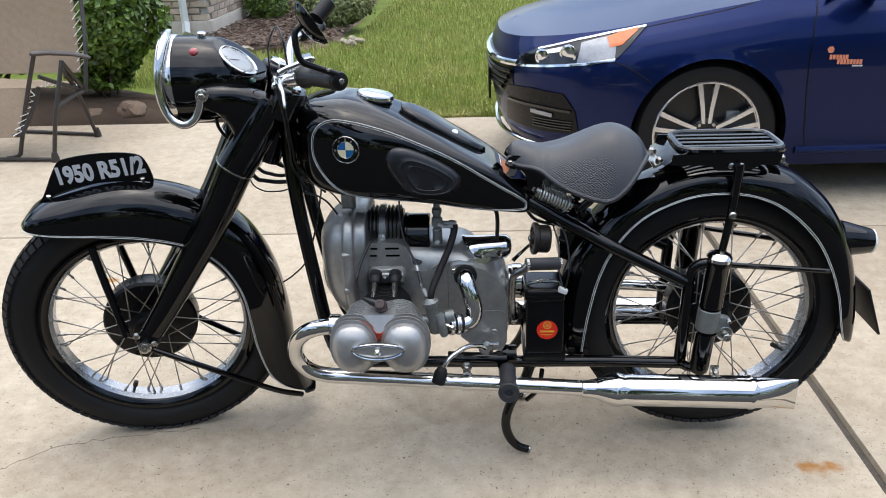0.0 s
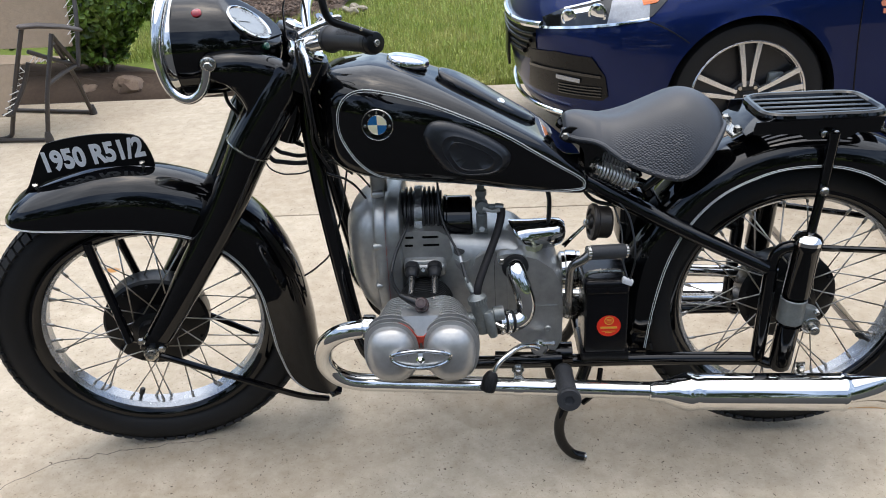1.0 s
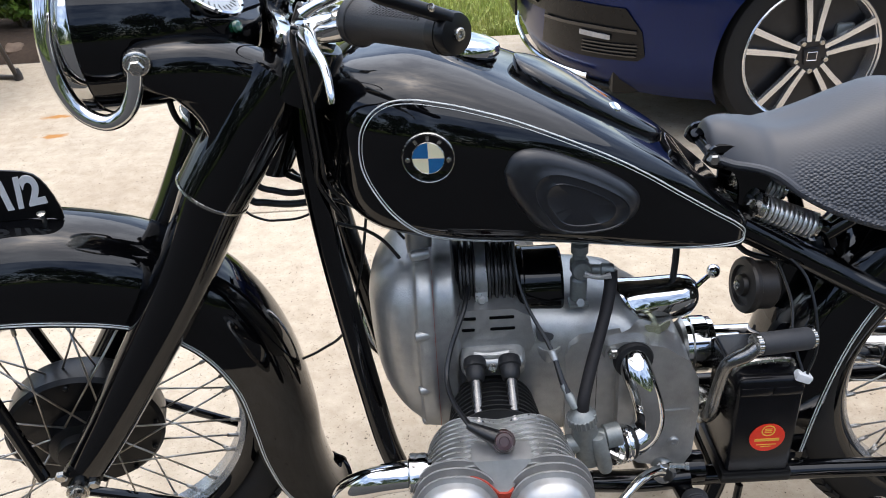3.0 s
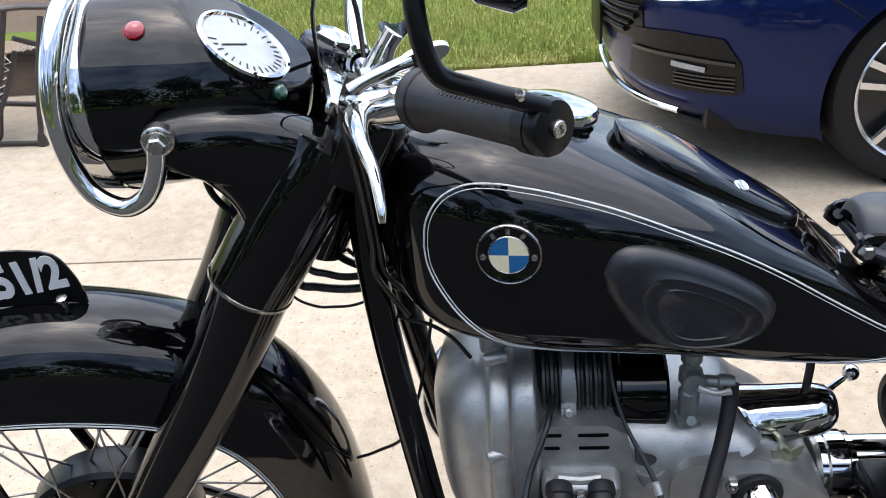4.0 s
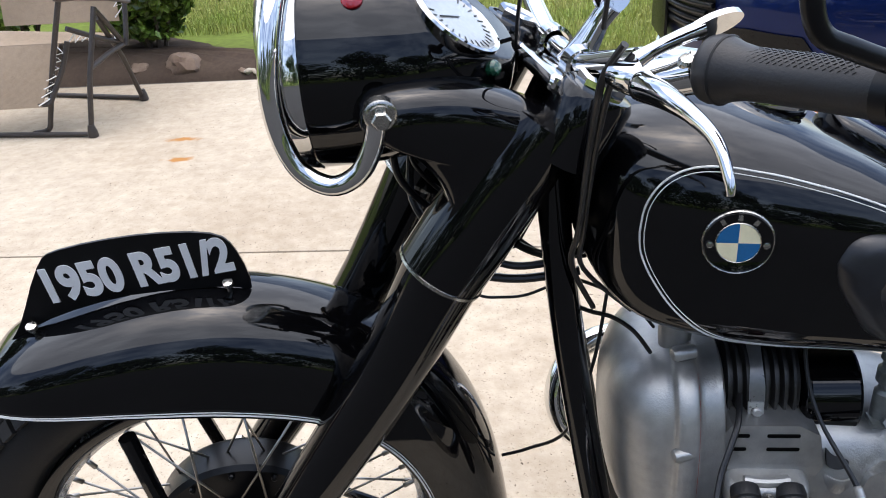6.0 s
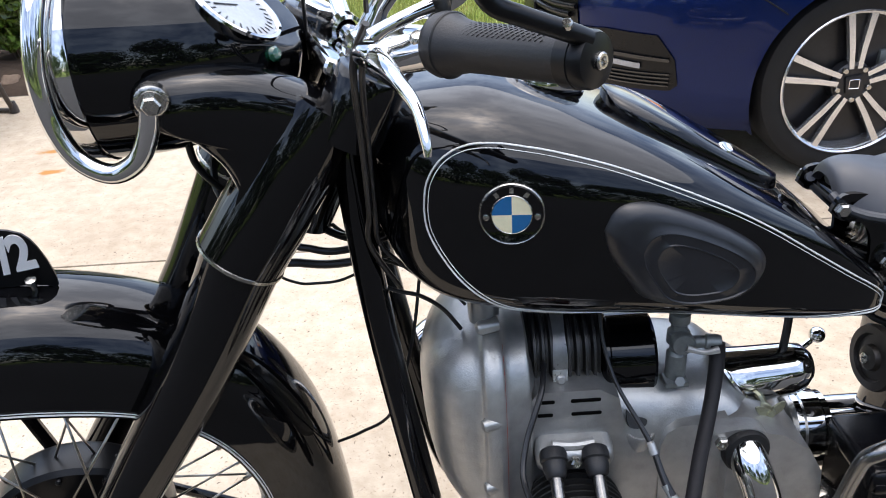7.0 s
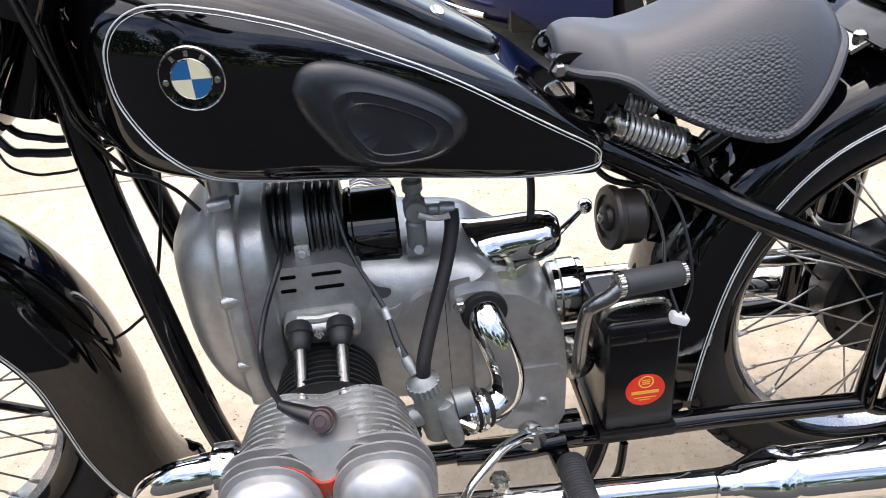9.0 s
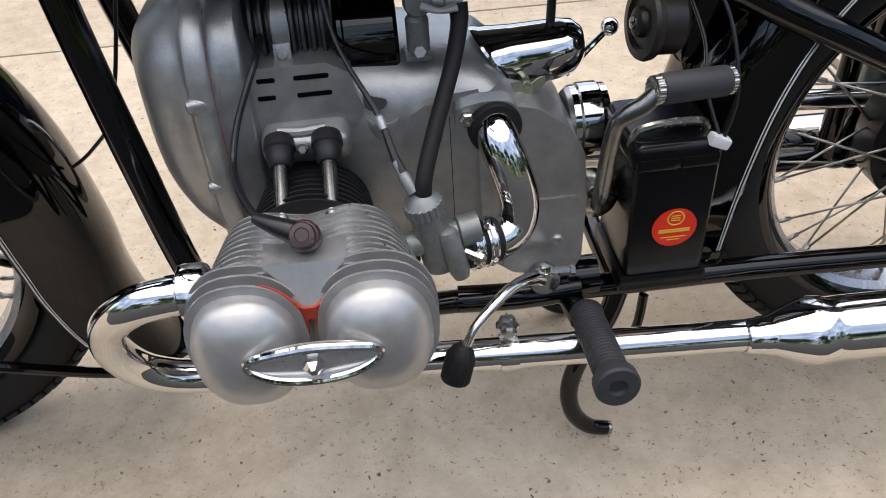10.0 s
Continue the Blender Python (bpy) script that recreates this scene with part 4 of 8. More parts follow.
part("mirror_head", lathe([(0.012, -0.020), (0.028, -0.016), (0.044, -0.004), (0.046, 0.002), (0.042, 0.003), (0.001, 0.003)], aim((-0.157, -0.345, 1.113), mw), 36), BLACK, mir, "round black mirror shell")
part("mirror_stem", lathe([(0.014, 0), (0.014, 0.04), (0.011, 0.043)], aim((-0.150, -0.330, 1.118), (0.5, 0.6, 0.6)), 16), BLACK_SATIN, mir)
# clutch lever, perch and choke lever
part("clutch_lever", tube([(-0.240, -0.222, 0.985), (-0.247, -0.250, 0.990), (-0.241, -0.290, 0.996), (-0.231, -0.327, 0.996), (-0.221, -0.352, 0.988), (-0.2165, -0.367, 0.972), (-0.216, -0.371, 0.964)], [0.0085, 0.0105, 0.0082, 0.0052, 0.0038, 0.0032, 0.0022], 14, 5), CHROME, bike, "polished alloy clutch lever")
perch = tube([(-0.262, -0.205, 0.986), (-0.246, -0.222, 0.987), (-0.226, -0.230, 0.990), (-0.212, -0.236, 0.994)], [0.009, 0.013, 0.014, 0.015], 16, 4)
part("lever_perch", perch, CHROME, bike, "chrome clutch lever perch")
part("perch_screw", lathe([(0.006, 0), (0.006, 0.005), (0.0045, 0.007), (0.001, 0.007)], aim((-0.219, -0.240, 1.000), (0, -0.5, 0.85)), 12), NICKEL, bike)
air = part("air_lever", tube([(-0.251, -0.243, 1.006), (-0.240, -0.241, 1.012), (-0.222, -0.235, 1.018), (-0.208, -0.230, 1.022)], [0.0065, 0.005, 0.0055, 0.006], 12, 5), CHROME, bike, "small chrome control lever")
pad_line = [(0.020 * math.cos(k * math.pi / 10), 0.0085 * math.sin(k * math.pi / 10)) for k in range(20)]
pad_m = Matrix.Translation((-0.200, -0.227, 1.0235)) @ Matrix(((0.93, 0.25, -0.25, 0), (0.30, -0.30, 0.90, 0), (0.20, 0.92, 0.35, 0), (0, 0, 0, 1)))
part("lever_paddle", plate(pad_line, 0.006, pad_m, 0.002), CHROME, air)
# top yoke, damper wing and caps
yoke = box((0.052, 0.175, 0.016), Matrix.Translation((-0.303, -0.018, 0.943)) @ Matrix.Rotation(radians(14), 4, "Z") @ Matrix.Rotation(radians(27), 4, "Y"), 0.007, seg=3)
part("top_yoke", yoke, CHROME, bike, "polished top fork yoke")
for yy in (-0.052, 0.045):
    part("bar_clamp", lathe([(0.0135, -0.011), (0.0175, -0.010), (0.0175, 0.010), (0.0135, 0.011)], aim((-0.2865 - yy * 0.22, yy, 0.952), (-0.25, 1, 0.02)), 24, loop=True), CHROME, bike, "polished handlebar clamp")
knob = part("damper_knob", tube([(-0.279, -0.020, 0.945), (-0.268, -0.022, 0.965), (-0.257, -0.024, 0.985), (-0.247, -0.026, 0.999)], [0.019, 0.013, 0.010, 0.011], 18, 5), CHROME, bike, "chrome winged steering damper knob")
for s in (-1, 1):
    part("knob_wing", plate([(0, -0.007), (0.008 * s, -0.005), (0.015 * s, 0.002), (0.016 * s, 0.008), (0.010 * s, 0.010), (0.005 * s, 0.007), (0, 0.006)], 0.007, aim((-0.246, -0.026, 0.998), (0.15, -0.95, 0.3)), 0.002, 4), CHROME, knob)
# cables from the bars
for pts, r in (([(-0.256, -0.215, 1.010), (-0.268, -0.200, 0.985), (-0.272, -0.19, 0.959), (-0.275, -0.15, 0.899), (-0.279, -0.11, 0.815), (-0.284, -0.085, 0.765), (-0.26, -0.06, 0.70)], 0.0042),
               ([(-0.247, -0.212, 1.005), (-0.261, -0.200, 0.982), (-0.266, -0.185, 0.955), (-0.270, -0.145, 0.895), (-0.274, -0.105, 0.812), (-0.272, -0.075, 0.755), (-0.22, -0.05, 0.69)], 0.0036),
               ([(-0.262, -0.12, 1.0), (-0.262, -0.135, 1.05), (-0.285, -0.09, 1.075), (-0.325, -0.02, 1.02), (-0.335, 0.02, 0.93)], 0.003),
               ([(-0.445, 0.02, 0.865), (-0.445, -0.02, 0.81), (-0.405, -0.04, 0.77), (-0.36, -0.03, 0.80)], 0.006),
               ([(-0.40, 0.03, 0.84), (-0.36, 0.0, 0.765), (-0.30, -0.03, 0.745), (-0.24, 0.0, 0.75)], 0.006),
               ([(-0.40, 0.05, 0.82), (-0.33, 0.02, 0.735), (-0.27, 0.0, 0.728), (-0.2, 0.0, 0.75)], 0.0035),
               ([(-0.365, 0.02, 0.425), (-0.33, 0.0, 0.455), (-0.285, -0.03, 0.51), (-0.255, -0.02, 0.60), (-0.24, 0.0, 0.68)], 0.003)):
    part("cable", tube(pts, r * 0.72, 8, 6), CABLE, bike)

for pts, r in (([(-0.425, 0.03, 0.775), (-0.384, 0.0, 0.734), (-0.359, 0.0, 0.722), (-0.331, 0.0, 0.717), (-0.28, 0.0, 0.725)], 0.0062),
               ([(-0.43, 0.03, 0.750), (-0.396, 0.0, 0.713), (-0.374, 0.0, 0.705), (-0.331, 0.0, 0.701), (-0.27, 0.0, 0.71)], 0.0072),
               ([(-0.42, 0.02, 0.715), (-0.403, 0.0, 0.693), (-0.380, 0.0, 0.679), (-0.359, 0.0, 0.677), (-0.328, 0.0, 0.680), (-0.285, 0.0, 0.70)], 0.0025),
               ([(-0.285, -0.05, 0.700), (-0.263, -0.05, 0.689), (-0.239, -0.05, 0.681), (-0.216, -0.05, 0.663), (-0.197, -0.05, 0.635)], 0.0035),
               ([(-0.285, -0.02, 0.715), (-0.250, -0.02, 0.700), (-0.215, -0.02, 0.680), (-0.190, -0.02, 0.648)], 0.0028),
               ([(-0.455, -0.05, 0.885), (-0.452, -0.045, 0.845), (-0.425, -0.03, 0.805), (-0.395, 0.0, 0.785)], 0.0055),
               ([(-0.440, -0.02, 0.880), (-0.440, -0.02, 0.850), (-0.41, -0.01, 0.81), (-0.38, 0.01, 0.79)], 0.0035)):
    part("cable", tube(pts, r * 0.7, 10, 6), CABLE, bike)
part("head_bolt", lathe([(0.0075, -0.01), (0.0075, 0.004), (0.006, 0.006), (0.001, 0.0065)], aim((-0.300, -0.047, 0.867), (-0.2, -1, 0.1)), 14), NICKEL, bike)
part("lower_yoke", box((0.06, 0.17, 0.05), Matrix.Translation((-0.395, 0.01, 0.775)) @ Matrix.Rotation(radians(27), 4, "Y"), 0.014, seg=3), BLACK, bike)

# ---- frame ----
def frame_side(side):
    part("down_tube", tube([(-0.302, side * 0.030, 0.900), (-0.300, side * 0.042, 0.815), (-0.285, side * 0.062, 0.66), (-0.255, side * 0.085, 0.46), (-0.232, side * 0.098, 0.335), (-0.205, side * 0.104, 0.280), (-0.15, side * 0.106, 0.263)], 0.0165, 16, 6), BLACK, bike, "black frame down tube")
    part("lower_tube", tube([(-0.16, side * 0.106, 0.263), (0.2, side * 0.108, 0.262), (0.42, side * 0.108, 0.262), (0.622, side * 0.112, 0.258)], 0.0145, 14, 3), BLACK, bike, "black lower frame tube")
    part("seat_tube", tube([(0.225, side * 0.048, 0.675), (0.282, side * 0.060, 0.645), (0.387, side * 0.072, 0.587), (0.477, side * 0.097, 0.545), (0.617, side * 0.112, 0.476)], [0.020, 0.019, 0.0175, 0.016, 0.015], 16, 4), BLACK, bike, "black upper frame tube")
    part("rear_post", tube([(0.627, side * 0.112, 0.475), (0.624, side * 0.113, 0.36), (0.622, side * 0.113, 0.258)], 0.0145, 14, 3), BLACK, bike)
    part("plunger_lug", tube([(0.627, side * 0.112, 0.475), (0.632, side * 0.114, 0.508), (0.650, side * 0.118, 0.525), (0.683, side * 0.120, 0.527)], 0.012, 12, 4), BLACK, bike)
    part("plunger_lug", tube([(0.620, side * 0.112, 0.260), (0.645, side * 0.116, 0.248), (0.668, side * 0.120, 0.252)], 0.012, 12, 4), BLACK, bike)
    way = Vector((0.02, 0, 0.30))
    base = Vector((0.667, side * 0.122, 0.238))
    pl = part("plunger_damper", lathe([(0.016, 0.0), (0.021, 0.006), (0.023, 0.02), (0.0235, 0.11), (0.020, 0.112), (0.020, 0.180), (0.0275, 0.182), (0.0275, 0.285), (0.029, 0.288), (0.029, 0.298)], aim(base, way), 28), BLACK, bike, "black rear plunger suspension unit")
    part("plunger_cap", lathe([(0.029, 0.298), (0.0295, 0.306), (0.024, 0.314), (0.012, 0.320), (0.001, 0.321)], aim(base, way), 28), CHROME, pl)
    part("plunger_collar", lathe([(0.0245, 0.118), (0.0265, 0.120), (0.0265, 0.172), (0.0245, 0.174)], aim(base, way), 28, loop=True), ALLOY_DULL, pl, "grey alloy collar")
    ax = box((0.05, 0.03, 0.045), Matrix.Translation((0.700, side * 0.124, 0.372)) @ Matrix.Rotation(radians(10), 4, "Y"), 0.012)
    part("axle_clamp", ax, ALLOY_DULL, pl)
    part("axle_nut", lathe([(0.019, -0.02), (0.019, 0.012), (0.016, 0.014), (0.010, 0.014), (0.010, 0.032), (0.008, 0.034)], aim((0.714, side * 0.128, 0.352), (0, side, 0)), 24), NICKEL, pl)
    part("pinch_bolt", lathe([(0.006, 0), (0.006, 0.01), (0.004, 0.012)], aim((0.720, side * 0.135, 0.385), (0, side, 0)), 6), NICKEL, pl)
    part("fender_stay", tube([(0.692, side * 0.118, 0.548), (0.706, side * 0.106, 0.63), (0.712, side * 0.098, 0.665), (0.716, side * 0.098, 0.755)], [0.009, 0.009, 0.010, 0.012], 12, 4), BLACK, bike, "black mudguard stay")
    part("bolt", lathe([(0.009, 0), (0.009, 0.006), (0.006, 0.010), (0.001, 0.011)], aim((0.709, side * 0.108, 0.640), (0, side, 0)), 16), NICKEL, bike)
    part("fender_stay", tube([(0.70, side * 0.118, 0.522), (0.80, side * 0.105, 0.508), (0.955, side * 0.086, 0.487)], 0.0065, 10, 3), BLACK, bike)


both(frame_side)
part("cross_tube", tube([(0.36, -0.10, 0.285), (0.36, 0.10, 0.285)], 0.012, 12), BLACK, bike)
part("backbone_tube", tube([(-0.29, 0, 0.82), (0.0, 0, 0.72), (0.24, 0, 0.65)], 0.02, 14), BLACK, bike)

# ---- engine ----
CASE = [(-0.248, 0.012, 0.525, 0.560), (-0.243, 0.045, 0.480, 0.586), (-0.230, 0.085, 0.435, 0.610), (-0.207, 0.112, 0.398, 0.629), (-0.181, 0.124, 0.372, 0.640), (-0.174, 0.132, 0.366, 0.647), (-0.157, 0.132, 0.362, 0.649), (-0.151, 0.125, 0.358, 0.642), (-0.135, 0.120, 0.350, 0.641), (-0.126, 0.117, 0.347, 0.639), (-0.119, 0.104, 0.345, 0.600), (-0.085, 0.104, 0.340, 0.580), (-0.030, 0.108, 0.336, 0.572), (0.03, 0.108, 0.332, 0.566), (0.085, 0.108, 0.330, 0.558), (0.110, 0.113, 0.325, 0.548), (0.130, 0.117, 0.322, 0.530), (0.165, 0.119, 0.320, 0.505), (0.190, 0.114, 0.312, 0.480), (0.204, 0.105, 0.318, 0.46), (0.211, 0.060, 0.345, 0.43)]
bm = bmesh.new()
rings = []
for x, w, zb, zt in spline_rows(CASE, 3):
    ring = []
    for k in range(44):
        a = 2 * math.pi * k / 44
        c, s = math.cos(a), math.sin(a)
        ring.append(bm.verts.new((x, max(w, 0.005) * math.copysign(abs(c) ** 0.50, c), (zb + zt) / 2 + (zt - zb) / 2 * math.copysign(abs(s) ** 0.72, s))))
    rings.append(ring)
ring_faces(bm, rings)
engine = part("engine", bm, ALLOY, bike, "grey cast alloy boxer engine case", 50)
# timing cover flange with its lugs
for zz in (0.655, 0.560, 0.470, 0.395):
    yy = 0.128 * (1 - abs((zz - 0.515) / 0.16) ** 2.6) ** (1 / 2.6) if abs(zz - 0.515) < 0.158 else 0.05
    b = lathe([(0.0075, -0.012), (0.008, 0.008), (0.006, 0.012), (0.003, 0.013)], aim((-0.169, -yy + 0.001, zz), (-1, -0.3, 0)), 14)
    part("cover_lug", b, ALLOY, engine)


def case_lat(x, z):
    """Half width of the engine case at x, z."""
    w, zb, zt = interp(CASE, x)
    s = min(0.999, abs(z - (zb + zt) / 2) / ((zt - zb) / 2)) ** (1 / 0.72)
    return w * math.sqrt(1 - s * s) ** 0.50


part("gasket_line", tube([(-0.1545, -case_lat(-0.1545, z), z) for z in np.linspace(0.635, 0.38, 24)], 0.0006, 6, 1), SEALANT, engine, "thin red sealant line")
mount = lathe([(0.016, -0.03), (0.018, 0.0), (0.018, 0.03), (0.014, 0.034)], Matrix.Translation((-0.170, -0.035, 0.653)), 18)
lathe([(0.009, 0.03), (0.009, 0.05), (0.006, 0.054)], Matrix.Translation((-0.170, -0.035, 0.653)), 6, mount)
part("engine_mount", mount, ALLOY, engine)
# side plate with slots, tappet block
block = plate([(-0.128, 0.505), (-0.128, 0.565), (-0.118, 0.580), (-0.050, 0.580), (-0.028, 0.567), (-0.020, 0.525), (-0.030, 0.505)], 0.045, side_at(-0.082), 0.015, 0)
part("tappet_cover", block, ALLOY, engine, "", 50)
# Near-black blocks on the surface stand for the shade inside open slots.
for a, b in ((-0.108, 0.567), (-0.110, 0.549), (-0.065, 0.567), (-0.064, 0.549)):
    wd = 0.018 if a < -0.1 else 0.034
    part("slot", box((wd, 0.004, 0.0055), Matrix.Translation((a, -0.1038, b)), 0.0026, seg=3), HOLE, engine)
tb = box((0.088, 0.04, 0.034), Matrix.Translation((-0.079, -0.110, 0.503)) @ Matrix.Rotation(radians(18), 4, "X"), 0.014, seg=3)
part("tappet_block", tb, ALLOY, engine, "", 50)
for a in (-0.104, -0.058):
    pw = Vector((0.0, -0.062, -0.031))
    part("pushrod_seal", lathe([(0.012, -0.004), (0.0145, -0.002), (0.0155, 0.003), (0.0155, 0.010), (0.0135, 0.012), (0.0135, 0.019), (0.0115, 0.027), (0.009, 0.030)], aim((a, -0.124, 0.512), pw), 20), GRIP, engine)
    part("pushrod_tube", lathe([(0.0075, 0.0), (0.0075, 0.092)], aim((a, -0.128, 0.510), pw), 16), TUBE_DARK, engine, "plated pushrod tube")
part("tappet_nut", lathe([(0.006, 0), (0.006, 0.01), (0.004, 0.012)], aim((-0.081, -0.134, 0.508), (0, -1, 0.4)), 6), NICKEL, engine)
part("cover_bridge", tube([(-0.104, -0.119, 0.519), (-0.081, -0.121, 0.518), (-0.058, -0.119, 0.519)], 0.006, 10, 4), ALLOY, engine)
# filler plug recess beside the carburettor
part("oil_plug", lathe([(0.021, -0.05), (0.020, -0.002), (0.018, 0.001), (0.0155, 0.0), (0.0145, -0.006), (0.002, -0.008)], aim((-0.001, -0.094, 0.516), (0.05, -0.30, 0.95)), 28), ALLOY, engine)
part("plug_flap", plate([(-0.010, 0.014), (-0.010, -0.004), (0.0, -0.009), (0.010, -0.006), (0.011, 0.001), (-0.003, 0.006)], 0.004, aim((-0.008, -0.1045, 0.534), (0.05, -0.85, 0.5)), 0.001, 3), BARREL, engine)
for a, b, c in ((0.079, -0.135, 0.522), (0.172, -0.132, 0.360), (0.036, -0.108, 0.40)):
    part("case_bolt", lathe([(0.008, -0.006), (0.008, 0.005), (0.006, 0.007), (0.003, 0.007), (0.0028, 0.004), (0.001, 0.004)], aim((a, b, c), (0, -1, 0.05)), 6 if a < 0.1 else 18), NICKEL if a < 0.1 else ALLOY, engine)
part("gearbox_cover", plate([(0.092, 0.345), (0.090, 0.500), (0.097, 0.524), (0.118, 0.530), (0.150, 0.522), (0.182, 0.498), (0.199, 0.466), (0.204, 0.41), (0.202, 0.330), (0.189, 0.304), (0.125, 0.318)], 0.06, side_at(-0.101), 0.016, 0), ALLOY, engine, "grey cast gearbox cover", 50)
part("gearbox_foot", plate([(0.114, 0.330), (0.113, 0.409), (0.118, 0.415), (0.192, 0.416), (0.198, 0.410), (0.197, 0.335), (0.187, 0.316), (0.130, 0.322)], 0.03, side_at(-0.1195), 0.004, 0), ALLOY, engine, "", 50)
part("clutch_housing", plate([(0.022, 0.360), (0.020, 0.500), (0.026, 0.518), (0.040, 0.527), (0.096, 0.530), (0.098, 0.360)], 0.030, side_at(-0.096), 0.009, 0), ALLOY, engine, "grey cast clutch housing", 60)
part("case_seam", tube([(0.064, -0.1111, 0.512), (0.064, -0.1112, 0.450), (0.064, -0.1112, 0.380)], 0.0004, 6, 4), HOLE, engine)
part("elbow_flange", plate([(0.068, 0.512), (0.070, 0.530), (0.080, 0.535), (0.100, 0.538), (0.122, 0.534), (0.132, 0.520), (0.132, 0.500), (0.122, 0.486), (0.104, 0.482), (0.090, 0.490), (0.076, 0.500)], 0.020, side_at(-0.1245), 0.003, 3), ALLOY, engine)


def cylinder(side):
    """One finned cylinder with head and rocker cover."""
    cx, cz = -0.081, 0.421
    axis = aim((cx, 0, cz + 0.002), (0, side, 0))
    prof = []
    for k in range(9):
        y = 0.112 + 0.0105 * k
        r = 0.058 + 0.0014 * k
        prof += [(0.046, y), (r, y + 0.002), (r, y + 0.0045), (0.046, y + 0.0065)]
    part("cylinder_barrel", lathe([(0.05, 0.10)] + prof + [(0.05, 0.21)], axis, 48), BARREL, engine, "black finned cylinder barrel")

    def outline(s, dip=0.0):
        half = [(0.0, 0.060 - dip), (0.020, 0.063 - dip * 0.6), (0.050, 0.0665), (0.080, 0.055), (0.102, 0.022), (0.107, -0.012), (0.093, -0.044), (0.056, -0.065), (0.020, -0.062), (0.0, -0.056)]
        pts = half + [(-a, b) for a, b in half[-2:0:-1]]
        return [(cx + a * s, cz + b * (0.55 + 0.45 * s)) for a, b in pts]
    hd = part("cylinder_head", plate(outline(0.76, 0.004), 0.084, side_at(side * 0.243), 0.002, 4), ALLOY, engine, "silver finned cylinder head", 40)
    for k in range(9):
        y = 0.202 + 0.0092 * k
        part("cooling_fin", plate(outline(0.86 + 0.0165 * k, 0.0 if k < 3 else 0.0050 * (k - 2)), 0.0026, side_at(side * y), 0.0004, 4), MACHINED, hd, "", 40)
    part("plug_boss", box((0.046, 0.062, 0.036), Matrix.Translation((cx, side * 0.262, cz + 0.028)) @ Matrix.Rotation(side * -0.25, 4, "X"), 0.012, seg=3), ALLOY_LIGHT, hd, "", 60)
    cov = bmesh.new()
    for lx in (-0.0565, 0.0565):
        rings = []
        for s, y in ((1.06, 0.2785), (1.10, 0.2795), (1.10, 0.2825), (0.86, 0.2835), (0.86, 0.2905), (1.085, 0.2915), (1.085, 0.2942), (0.86, 0.295), (0.86, 0.3025), (1.06, 0.3035), (1.06, 0.3062), (0.935, 0.307), (0.935, 0.311), (0.93, 0.315), (0.92, 0.321), (0.85, 0.3275), (0.72, 0.3350), (0.57, 0.3405), (0.37, 0.344), (0.16, 0.3455), (0.01, 0.346)):
            ring = []
            for k in range(36):
                a = 2 * math.pi * k / 36
                px = 0.0495 * math.copysign(abs(math.cos(a)) ** 0.84, math.cos(a))
                pz = 0.0615 * math.copysign(abs(math.sin(a)) ** 0.90, math.sin(a))
                ring.append(cov.verts.new((cx + lx + px * s, side * y, cz + pz * s)))
            rings.append(ring)
        ring_faces(cov, rings)
    cv = part("rocker_cover", cov, ALLOY_LIGHT, hd, "silver twin-lobed rocker cover", 40)
    eye = []
    for k in range(28):
        a = 2 * math.pi * k / 28
        eye.append(Vector((cx + 0.002 + 0.055 * math.copysign(abs(math.cos(a)) ** 1.12, math.cos(a)), side * (0.352 - 0.006 * abs(math.cos(a)) ** 4), 0.4355 + (0.017 if math.sin(a) > 0 else 0.0195) * math.sin(a))))
    part("clamp_ring", tube(eye, 0.0040, 10, 2, loop=True), CHROME, cv, "polished oval cover clamp")
    part("clamp_plate", plate([(p.x, p.z) for p in eye], 0.005, side_at(side * 0.3465), 0.001), MACHINED, cv)
    part("clamp_nut", lathe([(0.0085, -0.012), (0.0085, 0.006), (0.006, 0.009), (0.003, 0.012), (0.001, 0.012)], aim((cx + 0.002, side * 0.350, 0.4345), (0, side, 0)), 6), CHROME, cv, "", 20)
    half = [(0.036, 0.064), (0.023, 0.052), (0.0155, 0.042), (0.0115, 0.033), (0.0055, 0.028)]
    web = plate([(cx + a, cz + b) for a, b in half] + [(cx - a, cz + b) for a, b in half[::-1]], 0.030, side_at(side * 0.284), 0.0025, 0)
    for v in web.verts:
        v.co.y -= side * 0.50 * max(0.0, v.co.z - cz - 0.030)
    part("head_web", web, ALLOY_LIGHT, hd, "", 50)
    half = [(0.0050, 0.0295), (0.0115, 0.0350), (0.0092, 0.014), (0.0088, -0.002), (0.0040, 0.000), (0.0022, 0.0165)]
    part("sealant", plate([(cx + a, cz + b) for a, b in half] + [(cx - a, cz + b) for a, b in half[::-1]], 0.030, side_at(side * 0.2865), 0.0015, 0), SEALANT, cv, "smear of red sealant", 60)
    bead = [(cx - 0.0565 + 0.0525 * math.cos(a) ** 0.84, side * 0.3035, cz + 0.0652 * math.sin(a) ** 0.90) for a in np.linspace(1.30, 0.50, 12)]
    part("sealant", tube(bead, [0.0004, 0.0008, 0.0010, 0.0010, 0.0012, 0.0013, 0.0014, 0.0015, 0.0016, 0.0017, 0.0018, 0.0018], 8, 1), SEALANT, cv, "thin bead of red sealant")
